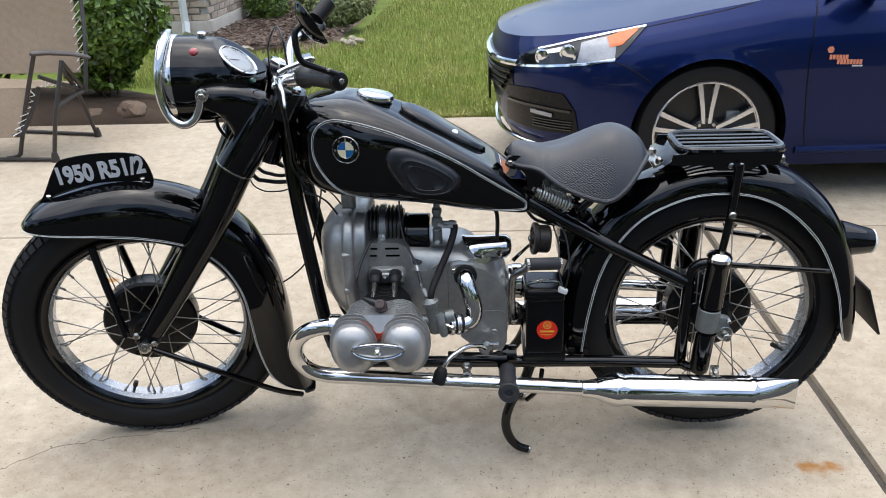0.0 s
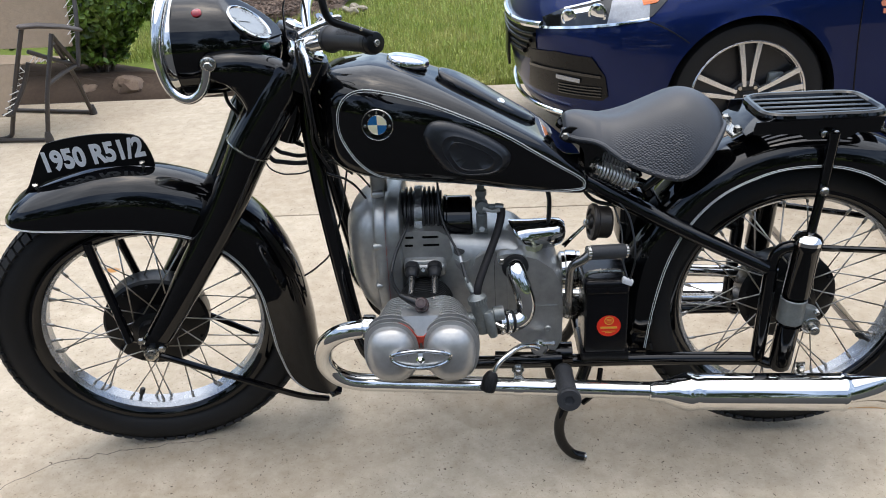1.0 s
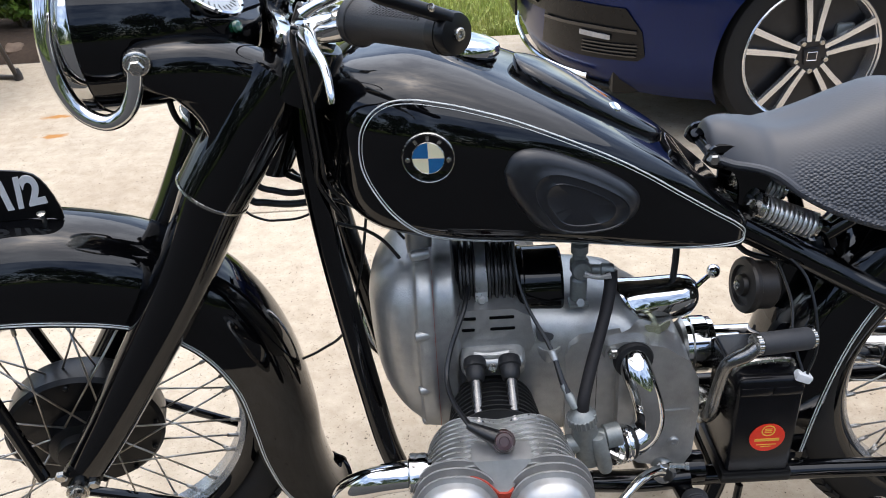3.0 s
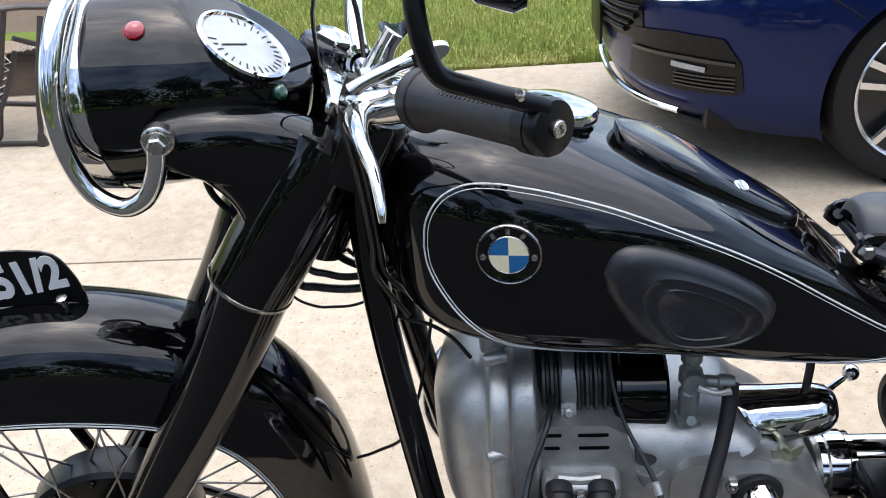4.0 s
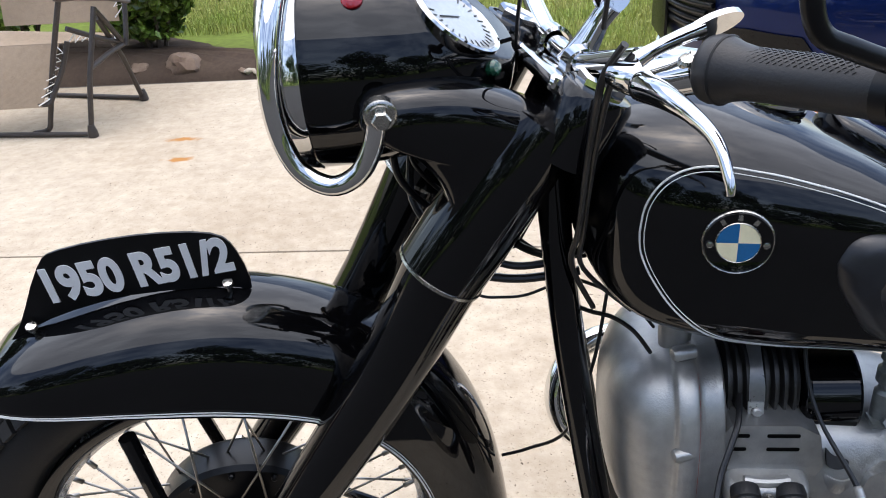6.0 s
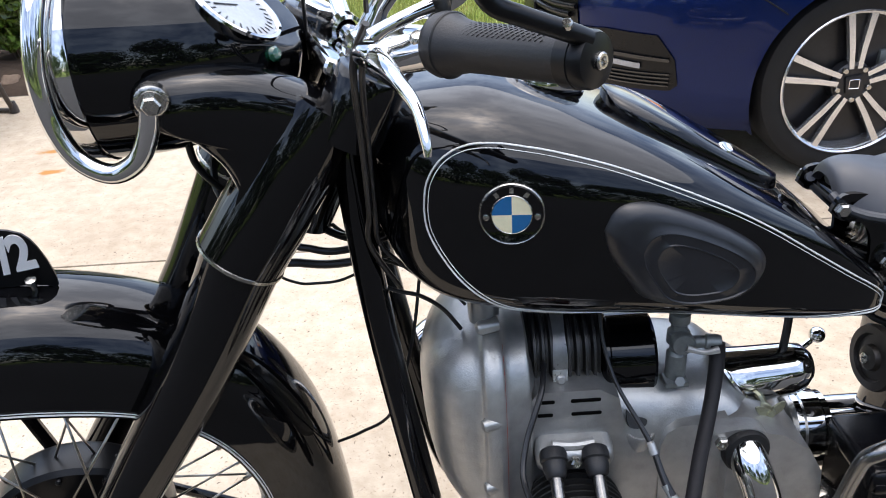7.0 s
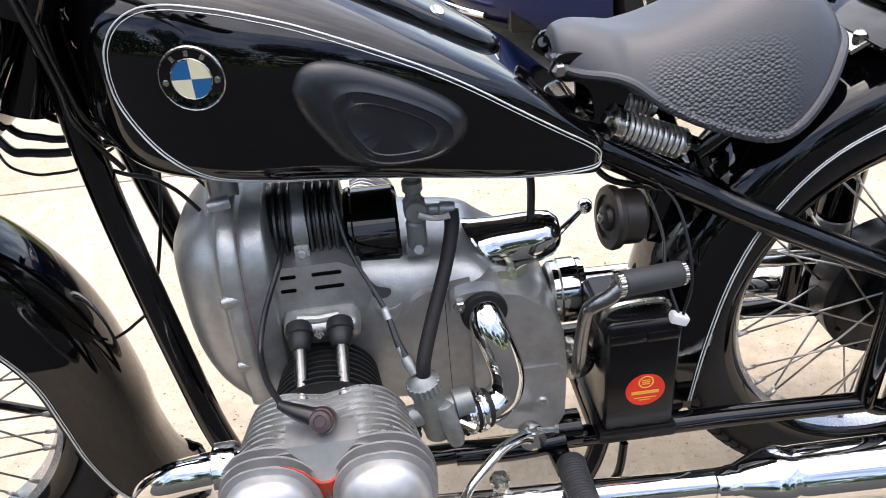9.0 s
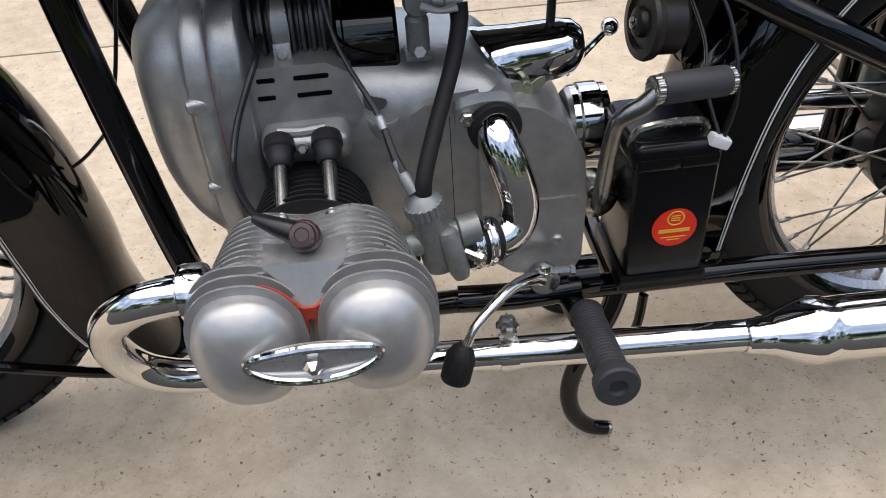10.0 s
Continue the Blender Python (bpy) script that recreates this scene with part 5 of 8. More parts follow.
    plug = part("spark_plug_cap", lathe([(0.0125, -0.034), (0.0142, -0.004), (0.0142, 0.004), (0.0125, 0.007), (0.008, 0.008), (0.001, 0.008)], aim((cx + 0.003, side * 0.266, 0.500), (0, side * 0.75, 0.65)), 20), BAKELITE, hd, "brown bakelite spark plug cap")
    part("plug_knob", lathe([(0.0112, 0.006), (0.0112, 0.016), (0.0100, 0.019), (0.0062, 0.0195), (0.0055, 0.0185), (0.001, 0.0185)], aim((cx + 0.003, side * 0.266, 0.500), (0, side * 0.75, 0.65)), 24), BAKELITE, plug, "", 20)
    part("plug_boot", tube([(cx - 0.004, side * 0.264, 0.503), (cx - 0.020, side * 0.258, 0.508), (cx - 0.038, side * 0.248, 0.512)], [0.011, 0.0085, 0.0048], 12, 4), CABLE, plug)
    if side < 0:
        part("plug_lead", tube([(-0.116, -0.250, 0.511), (-0.134, -0.21, 0.514), (-0.142, -0.17, 0.522), (-0.136, -0.145, 0.545), (-0.124, -0.126, 0.570), (-0.114, -0.108, 0.588), (-0.108, -0.080, 0.602)], 0.0034, 10, 6), CABLE, engine)


both(cylinder)

# generator on top of the case
gen = aim((-0.120, -0.020, 0.584), (1, 0, 0))
prof = [(0.04, -0.01), (0.054, -0.008)]
for k in range(8):
    x = 0.0 + 0.0096 * k
    prof += [(0.048, x), (0.058, x + 0.002), (0.058, x + 0.005), (0.048, x + 0.007)]
prof += [(0.05, 0.078)]
bm = lathe(prof, gen, 40)
g1 = part("generator_bellows", bm, BAND, engine, "dark ribbed generator band")
part("generator_can", lathe([(0.045, 0.080), (0.0505, 0.082), (0.0525, 0.084), (0.0525, 0.088), (0.0505, 0.090), (0.0505, 0.138), (0.047, 0.142), (0.001, 0.143)], aim((-0.120, -0.028, 0.573), (1, 0, 0)), 40), BLACK, engine, "gloss black generator can")
strap = [(-0.089, -0.020 - 0.0605 * math.sin(a), 0.584 + 0.0605 * math.cos(a)) for a in np.linspace(-0.3, 1.75, 12)]
bm = bmesh.new()
rows = []
for p in strap:
    half = 0.0062 + 0.0022 * abs(math.sin(3.0 * p[2] * 20))
    rows.append([bm.verts.new((p[0] - half, p[1], p[2])), bm.verts.new((p[0] + half, p[1], p[2]))])
for a, b in zip(rows, rows[1:]):
    bm.faces.new((a[0], a[1], b[1], b[0]))
bmesh.ops.solidify(bm, geom=bm.faces[:], thickness=0.002)
box((0.017, 0.004, 0.026), Matrix.Translation((-0.090, -0.0835, 0.580)) @ Matrix.Rotation(radians(-14), 4, "X"), 0.0015, bm)
lathe([(0.0052, 0), (0.0052, 0.004), (0.0035, 0.0055)], aim((-0.090, -0.085, 0.584), (0, -1, 0.2)), 12, bm)
part("strap", bm, STRAP, g1, "bright strap with screw")

# fuel tap, hose and carburettor
tap = lathe([(0.0105, -0.024), (0.0115, -0.020), (0.0115, 0.012), (0.0085, 0.016), (0.0085, 0.022), (0.0125, 0.026), (0.0125, 0.040), (0.0090, 0.044), (0.0090, 0.050), (0.0115, 0.053), (0.0115, 0.064), (0.0075, 0.067), (0.0075, 0.100)], Matrix.Translation((0.041, -0.074, 0.590)), 20)
lathe([(0.0125, -0.004), (0.0135, 0.0), (0.0135, 0.008), (0.0115, 0.011), (0.001, 0.012)], aim((0.042, -0.082, 0.622), (0, -1, 0.1)), 20, tap)
lathe([(0.0070, 0.0), (0.0070, 0.016), (0.0090, 0.018), (0.0090, 0.030), (0.0075, 0.034)], aim((0.052, -0.078, 0.618), (0.97, -0.15, 0)), 14, tap)
box((0.026, 0.022, 0.006), Matrix.Translation((0.040, -0.080, 0.568)), 0.0015, tap)
lathe([(0.006, 0), (0.006, 0.006)], aim((0.041, -0.089, 0.573), (0, -1, 0.6)), 6, tap)
part("fuel_tap", tap, ALLOY_DULL, tank, "grey alloy fuel tap")
part("tap_lever", tube([(0.044, -0.096, 0.622), (0.062, -0.099, 0.617), (0.078, -0.098, 0.619)], [0.0042, 0.0028, 0.0045], 10, 4), ALLOY_LIGHT, tank)
part("fuel_hose", tube([(0.080, -0.084, 0.617), (0.080, -0.092, 0.600), (0.068, -0.120, 0.570), (0.045, -0.165, 0.530), (0.030, -0.197, 0.500), (0.028, -0.204, 0.478)], [0.010, 0.0085, 0.008, 0.008, 0.008, 0.008], 14, 6), HOSE, bike, "black rubber fuel hose")
carb = lathe([(0.020, -0.055), (0.021, -0.02), (0.0190, 0.018), (0.0200, 0.020), (0.0205, 0.034), (0.017, 0.038), (0.011, 0.044), (0.006, 0.046)], aim((0.030, -0.203, 0.440), (-0.06, 0.02, 1)), 28)
cap_bm = lathe([(0.0195, 0.020), (0.0208, 0.021), (0.0208, 0.034), (0.0195, 0.035)], seg=80)
for v in cap_bm.verts:
    if int((math.atan2(v.co.y, v.co.x) + math.pi + 0.01) / (2 * math.pi) * 80) % 4 < 2:
        v.co.xy *= 1.08
bmesh.ops.transform(cap_bm, matrix=aim((0.030, -0.203, 0.440), (-0.06, 0.02, 1)), verts=cap_bm.verts)
carb_ob = part("carburettor", carb, ALLOY_DULL, engine, "grey zinc carburettor with ribbed cap")
part("ribbed_cap", cap_bm, ALLOY_DULL, carb_ob)
part("throat", lathe([(0.019, -0.05), (0.019, -0.035), (0.015, -0.032), (0.015, 0.03), (0.019, 0.032), (0.019, 0.055)], aim((0.028, -0.203, 0.422), (1, 0.15, -0.05)), 20), ALLOY_DULL, carb_ob)
part("flange", plate([(-0.03, -0.014), (0.0, -0.022), (0.03, -0.014), (0.03, 0.014), (0.0, 0.022), (-0.03, 0.014)], 0.008, aim((-0.018, -0.210, 0.425), (1, 0.15, -0.05)), 0.002, 3), ALLOY_DULL, carb_ob)
part("float_bowl", lathe([(0.009, -0.01), (0.012, 0.0), (0.012, 0.045), (0.010, 0.052), (0.006, 0.054)], aim((0.052, -0.224, 0.388), (-0.1, 0.15, 1)), 18), ALLOY_DULL, carb_ob)
for p, w in (((0.004, -0.214, 0.402), (-0.2, -1, 0.2)), ((0.070, -0.222, 0.402), (0.9, -0.5, -0.4)), ((-0.016, -0.225, 0.448), (0, -1, 0.4))):
    part("adjuster", lathe([(0.006, -0.01), (0.006, 0.004), (0.0085, 0.005), (0.0085, 0.012), (0.004, 0.016)], aim(p, w), 8), NICKEL, carb_ob)
part("throttle_cable", tube([(0.020, -0.200, 0.488), (0.006, -0.180, 0.512), (-0.006, -0.150, 0.545), (-0.034, -0.110, 0.592), (-0.045, -0.082, 0.635), (-0.046, -0.06, 0.69)], [0.0050, 0.0042, 0.0030, 0.0022, 0.0022, 0.0022], 10, 6), CABLE, engine)
part("cable_adjuster", lathe([(0.0065, 0.0), (0.0065, 0.018), (0.0045, 0.022), (0.0045, 0.034)], aim((0.020, -0.200, 0.487), (-0.5, 0.65, 0.8)), 14), ALLOY_DULL, engine)
part("cable_ferrule", lathe([(0.0045, 0), (0.0045, 0.012), (0.003, 0.014)], aim((-0.002, -0.160, 0.534), (-0.2, 0.45, 0.6)), 12), ALLOY_LIGHT, engine)
CARB_AT = Vector((0.032, -0.203, 0.462))
carb_ob.matrix_basis = Matrix.Translation(CARB_AT + Vector((-0.001, 0, 0.006))) @ Matrix.Rotation(radians(-7), 4, "Y") @ Matrix.Scale(0.86, 4) @ Matrix.Translation(-CARB_AT)
elbow = part("intake_elbow", tube([(0.105, -0.118, 0.514), (0.107, -0.148, 0.503), (0.117, -0.161, 0.474), (0.125, -0.166, 0.440), (0.120, -0.170, 0.416), (0.100, -0.181, 0.407), (0.070, -0.192, 0.413)], [0.0205] * 7, 28, 6), CHROME, engine, "chrome intake elbow")
part("rubber_collar", lathe([(0.021, -0.008), (0.0270, -0.006), (0.0270, 0.0), (0.025, 0.003), (0.019, 0.004)], aim((0.106, -0.139, 0.510), (0.1, -0.95, 0.05)), 28), RUBBER, elbow)
part("intake_sleeve", lathe([(0.0215, -0.018), (0.0230, -0.016), (0.0230, 0.018), (0.0215, 0.0185)], aim((0.081, -0.1894, 0.4118), (-1, -0.3, 0.1)), 24), RUBBER, elbow)
for k in (-0.017, -0.003):
    cl = lathe([(0.0215, -0.0048), (0.0252, -0.0048), (0.0258, -0.0030), (0.0252, -0.0018), (0.0252, 0.0018), (0.0258, 0.0030), (0.0252, 0.0048), (0.0215, 0.0048)], aim((0.069 - k, -0.193 - 0.3 * k, 0.413 + 0.1 * k), (-1, -0.3, 0.1)), 28, loop=True)
    box((0.006, 0.012, 0.007), Matrix.Translation((0.069 - k, -0.195, 0.4395)), 0.0015, cl)
    part("hose_clip", cl, CHROME, elbow, "bright hose clip")
filt = bmesh.new()
rings = []
for cx, cz, hx, hz, hy in ((0.128, 0.542, -0.020, 0.028, 0.027), (0.124, 0.542, -0.0275, 0.0385, 0.037), (0.127, 0.543, -0.027, 0.038, 0.0375), (0.130, 0.543, -0.0245, 0.0365, 0.035), (0.150, 0.545, -0.012, 0.0335, 0.034), (0.170, 0.547, -0.002, 0.0325, 0.033), (0.190, 0.549, 0.0, 0.0315, 0.032), (0.205, 0.551, 0.0, 0.028, 0.029), (0.215, 0.552, 0.0, 0.019, 0.020), (0.219, 0.5525, 0.0, 0.003, 0.003)):
    rings.append([filt.verts.new((cx + hx * math.sin(a), -0.030 + hy * math.cos(a), cz - 0.013 + hz * math.sin(a))) for a in (2 * math.pi * k / 36 for k in range(36))])
ring_faces(filt, rings)
fl = part("air_filter", filt, CHROME, engine, "chrome air filter horn")
bm = lathe([(0.006, -0.008), (0.007, 0.006), (0.004, 0.012)], aim((0.147, -0.088, 0.524), (0, -1, 0.2)), 12)
for s in (-1, 1):
    join(bm, plate([(0, -0.003), (0.014 * s, 0.002), (0.018 * s, 0.012), (0.008 * s, 0.010), (0, 0.004)], 0.003, aim((0.147, -0.096, 0.524), (0.2, -1, 0.2)), 0.001, 3))
part("wing_nut", bm, BRASS, fl, "tarnished wing nut")
part("filter_stalk", tube([(0.147, -0.088, 0.522), (0.15, -0.06, 0.52), (0.15, -0.04, 0.535)], 0.005, 8), BRASS, fl)
part("shift_hand_lever", tube([(0.225, 0.070, 0.455), (0.25, 0.072, 0.480), (0.275, 0.075, 0.503)], [0.006, 0.0045, 0.0035], 10, 4), CHROME, bike)
part("lever_ball", lathe([(0.011 * math.sin(q * math.pi / 10) + 1e-4, -0.011 * math.cos(q * math.pi / 10)) for q in range(11)], aim((0.279, 0.076, 0.507), (0.3, 0, 1)), 18), CHROME, bike, "chrome ball knob", 60)
hornob = part("horn", lathe([(0.010, -0.006), (0.014, -0.004), (0.016, 0.002), (0.026, 0.003), (0.028, -0.001), (0.037, 0.0), (0.039, 0.004), (0.038, 0.010), (0.033, 0.013), (0.033, 0.036), (0.030, 0.040), (0.001, 0.040)], aim((0.264, -0.070, 0.574), (0.97, 0.10, -0.10)), 36), BROWN_METAL, bike, "brown-black weathered horn")
part("horn_nut", lathe([(0.007, -0.003), (0.007, 0.003), (0.003, 0.005)], aim((0.2585, -0.0705, 0.5745), (-0.97, -0.10, 0.10)), 6), NICKEL, hornob)
# kick starter
kick = part("kick_lever", tube([(0.220, -0.125, 0.395), (0.214, -0.15, 0.43), (0.212, -0.165, 0.48), (0.214, -0.175, 0.52), (0.222, -0.180, 0.534), (0.236, -0.182, 0.543), (0.248, -0.181, 0.554)], [0.010, 0.0090, 0.0082, 0.0082, 0.0090, 0.0095, 0.009], 14, 5), TUBE_DARK, bike, "plated kick starter lever")
kw = Vector((0.078, 0.016, -0.006))
part("kick_rubber", lathe([(0.0135, 0.004), (0.0145, 0.006), (0.0145, 0.072), (0.0135, 0.074)], aim((0.246, -0.181, 0.557), kw), 24), RUBBER_GREY, kick, "grey rubber pedal sleeve")
for d in (0.0, 0.0755):
    b2 = lathe([(0.011, -0.004), (0.0128, -0.0032), (0.0128, 0.0032), (0.011, 0.004)], seg=64)
    for v in b2.verts:
        if int((math.atan2(v.co.y, v.co.x) + math.pi + 0.01) / (2 * math.pi) * 64) % 4 < 2:
            v.co.xy *= 1.06
    bmesh.ops.transform(b2, matrix=aim(Vector((0.246, -0.181, 0.557)) + kw.normalized() * d, kw), verts=b2.verts)
    part("knurled_ring", b2, NICKEL, kick)
part("kick_hub", lathe([(0.024, -0.02), (0.026, 0.0), (0.022, 0.012), (0.012, 0.016), (0.001, 0.016)], aim((0.222, -0.100, 0.390), (0.2, -1, 0)), 24), NICKEL, kick)
drv = lathe([(0.030, 0.0), (0.034, 0.004), (0.034, 0.010), (0.036, 0.012), (0.036, 0.030), (0.034, 0.032), (0.034, 0.038), (0.012, 0.04), (0.012, 0.075)], aim((0.205, -0.015, 0.438), (1, 0, 0)) @ Matrix.Scale(1.2, 4), 32)
part("drive_coupling", drv, CHROME, bike, "chrome driveshaft coupling")
part("drive_shaft", tube([(0.23, 0.06, 0.40), (0.48, 0.09, 0.375), (0.70, 0.10, 0.355)], 0.014, 14), CHROME, bike, "bright driveshaft")
# battery
bat = part("battery", box((0.090, 0.105, 0.152), Matrix.Translation((0.291, -0.100, 0.383)), 0.008, seg=3), BATTERY, bike, "black rubber battery with red round sticker")
part("battery_lid", box((0.094, 0.110, 0.034), Matrix.Translation((0.290, -0.100, 0.462)), 0.013, seg=4), BATTERY, bat)
for k in range(2):
    part("lid_dent", box((0.04, 0.006, 0.014), Matrix.Translation((0.268 + 0.044 * k, -0.154, 0.458)), 0.003), BATTERY, bat)
part("battery_foot", box((0.10, 0.11, 0.02), Matrix.Translation((0.291, -0.100, 0.300)), 0.004), BLACK_SATIN, bat)
stick = part("sticker", lathe([(0.0245, -0.001), (0.0245, 0.0008), (0.001, 0.0008)], aim((0.296, -0.1530, 0.374), (0, -1, 0)), 40), RED, bat, "round red sticker")
bm = lathe([(0.0078, 0.0), (0.0088, 0.0006), (0.0098, 0.0)], aim((0.296, -0.1541, 0.387), (0, -1, 0)), 24, loop=True)
for zz, ww, hh in ((0.387, 0.010, 0.0012), (0.384, 0.010, 0.0012), (0.390, 0.010, 0.0012), (0.3705, 0.034, 0.0045), (0.362, 0.028, 0.0010), (0.3585, 0.014, 0.0010)):
    box((ww, 0.0006, hh), Matrix.Translation((0.296, -0.1541, zz)), 0, bm)
part("print", bm, YELLOW, stick)
part("wire_terminal", box((0.022, 0.014, 0.012), Matrix.Translation((0.330, -0.150, 0.476)) @ Matrix.Rotation(0.4, 4, "Y"), 0.003), WHITE, bat, "white wire terminal")
for pts in ([(0.335, -0.150, 0.48), (0.345, -0.14, 0.53), (0.335, -0.10, 0.60), (0.300, -0.06, 0.63)], [(0.330, -0.148, 0.482), (0.322, -0.12, 0.52), (0.325, -0.09, 0.56), (0.31, -0.05, 0.61)]):
    part("wire", tube(pts, 0.002, 8, 6), CABLE, bat)
part("battery_terminal", tube([(0.246, -0.13, 0.468), (0.252, -0.13, 0.484), (0.275, -0.13, 0.490), (0.318, -0.128, 0.488), (0.326, -0.128, 0.474)], 0.0045, 8, 4), NICKEL, bat)
for pts, r in (([(0.24, -0.03, 0.655), (0.27, -0.05, 0.615), (0.33, -0.06, 0.60), (0.38, -0.05, 0.57)], 0.004), ([(0.165, -0.03, 0.66), (0.182, -0.03, 0.62), (0.182, -0.03, 0.56)], 0.005), ([(0.29, -0.04, 0.44), (0.31, -0.05, 0.40), (0.31, -0.06, 0.33)], 0.004)):
    part("cable", tube(pts, r, 8, 6), CABLE, bike)
# Black box added where only a dark gap lies behind horn and battery.
part("void_filler", box((0.06, 0.10, 0.12), Matrix.Translation((0.36, 0.03, 0.55)), 0.02), BLACK, bike)

# ---- exhaust ----
def exhaust(side):
    y = side
    pipe = part("exhaust_pipe", tube([(-0.165, y * 0.262, 0.450), (-0.205, y * 0.262, 0.448), (-0.245, y * 0.256, 0.434), (-0.278, y * 0.240, 0.399), (-0.288, y * 0.224, 0.352), (-0.270, y * 0.211, 0.309), (-0.228, y * 0.203, 0.286), (-0.15, y * 0.200, 0.278), (0.10, y * 0.200, 0.262), (0.39, y * 0.200, 0.243)], 0.0185, 24, 7), CHROME, bike, "chrome exhaust pipe")
    part("pipe_nut", lathe([(0.024, -0.012), (0.026, -0.008), (0.026, 0.010), (0.021, 0.013)], aim((-0.182, y * 0.262, 0.450), (-1, 0, 0)), 24), CHROME, pipe)
    way = Vector((0.33, 0, -0.010))
    mm = aim((0.375, y * 0.202, 0.243), way)
    prof = [(0.0185, 0.0), (0.0205, 0.002), (0.0210, 0.018), (0.0225, 0.021), (0.0225, 0.029), (0.0245, 0.034), (0.032, 0.052), (0.0385, 0.070), (0.0405, 0.080), (0.0405, 0.088), (0.0385, 0.096), (0.0375, 0.102), (0.0380, 0.110), (0.0385, 0.385), (0.0405, 0.388), (0.0405, 0.394), (0.0385, 0.398), (0.037, 0.404)]
    m2 = bmesh.new()
    lathe(prof, mm, 40, m2)
    rings = []
    for f in np.linspace(0, 1, 9):
        w = 0.037
        ring = []
        for k in range(32):
            a = 2 * math.pi * k / 32
            ring.append(m2.verts.new(mm @ Vector((0.0, 0.0, 0.40 + 0.10 * f)) + Vector((0.0, w * (1 - f) ** 0.9 * math.cos(a) + 0.004 * math.cos(a) * f, w * (1 + 0.10 * f) * math.sin(a) - 0.004 * f))))
        rings.append(ring)
    ring_faces(m2, rings)
    part("muffler", m2, CHROME, pipe, "long chrome muffler with fishtail end")
    part("muffler_bracket", box((0.022, 0.006, 0.045), Matrix.Translation((0.690, y * 0.170, 0.262)), 0.003), NICKEL, pipe)
    part("muffler_bolt", lathe([(0.008, 0), (0.008, 0.007), (0.005, 0.009)], aim((0.690, y * 0.174, 0.275), (0, y, 0)), 6), NICKEL, pipe)
    part("pipe_clamp", lathe([(0.0185, -0.010), (0.021, -0.010), (0.021, 0.010), (0.0185, 0.010)], aim((0.106, y * 0.200, 0.262), (1, 0, -0.06)), 24, loop=True), CHROME, pipe)
    st = box((0.018, 0.006, 0.035), Matrix.Translation((0.106, y * 0.196, 0.293)), 0.002)
    lathe([(0.012, -0.004), (0.013, 0.004), (0.009, 0.006), (0.009, 0.014), (0.006, 0.016)], aim((0.106, y * 0.198, 0.303), (0, y, 0)), 6, st)
    part("clamp_bolt", st, NICKEL, pipe, "", 20)


both(exhaust)


# ---- pegs, shifter, stand ----
def footpeg(side):
    a, b = Vector((0.203, side * 0.158, 0.270)), Vector((0.201, side * 0.296, 0.292))
    w = b - a
    prof = [(0.011, 0.0), (0.0185, 0.002), (0.020, 0.006)]
    for k in range(20):
        z = 0.011 + 0.103 * k / 20
        prof += [(0.0188, z), (0.0188, z + 0.0030), (0.0176, z + 0.0039), (0.0176, z + 0.0048)]
    prof += [(0.019, 0.118), (0.0235, 0.124), (0.0240, 0.136), (0.022, 0.139), (0.010, 0.139), (0.008, 0.134), (0.001, 0.134)]
    part("footpeg", lathe(prof, aim(a, w), 28), RUBBER_GREY, bike, "ribbed grey-black rubber footpeg")
    hg = tube([(0.185, side * 0.10, 0.278), (0.192, side * 0.135, 0.270), (0.197, side * 0.170, 0.268)], 0.014, 14, 4)
    lathe([(0.024, -0.018), (0.024, 0.018)], aim((0.208, side * 0.112, 0.285), (1, 0, 0.0)), 20, hg)
    part("peg_mount", hg, BLACK, bike)
    part("peg_bar", tube([(0.06, side * 0.135, 0.290), (0.13, side * 0.138, 0.288), (0.20, side * 0.130, 0.284)], 0.016, 16, 4), BLACK, bike)


both(footpeg)
sh = tube([(0.150, -0.168, 0.336), (0.135, -0.182, 0.350), (0.110, -0.206, 0.362), (0.085, -0.230, 0.360), (0.066, -0.246, 0.351), (0.055, -0.254, 0.335)], [0.0095, 0.0075, 0.006, 0.0055, 0.005, 0.005], 14, 6)
lathe([(0.016, -0.010), (0.018, -0.004), (0.018, 0.004), (0.016, 0.008), (0.010, 0.009), (0.010, 0.012), (0.001, 0.012)], aim((0.152, -0.166, 0.335), (0, -1, 0.2)), 24, sh)
shift = part("shift_lever", sh, CHROME, bike, "curved chrome gear shift lever")
part("pinch_bolt", lathe([(0.004, 0), (0.004, 0.02), (0.006, 0.021), (0.006, 0.026)], aim((0.158, -0.172, 0.349), (1, -0.2, 0.1)), 6), NICKEL, shift)
kn = lathe([(0.007, 0.0), (0.011, 0.004), (0.0145, 0.014), (0.0145, 0.038), (0.0135, 0.041), (0.0085, 0.041)], seg=72)
for v in kn.verts:
    if 0.012 < v.co.z < 0.039:
        v.co.xy *= 1.0 + 0.06 * (1 if int((math.atan2(v.co.y, v.co.x) + math.pi + 0.01) / (2 * math.pi) * 72) % 4 < 2 else -0.4)
bmesh.ops.transform(kn, matrix=aim((0.053, -0.254, 0.337), (-0.012, -0.012, -0.035)), verts=kn.verts)
part("shift_rubber", kn, RUBBER, shift, "black ribbed rubber knob")
part("shift_tip", lathe([(0.008, 0.040), (0.008, 0.043), (0.001, 0.044)], aim((0.053, -0.254, 0.337), (-0.012, -0.012, -0.035)), 14), NICKEL, shift)
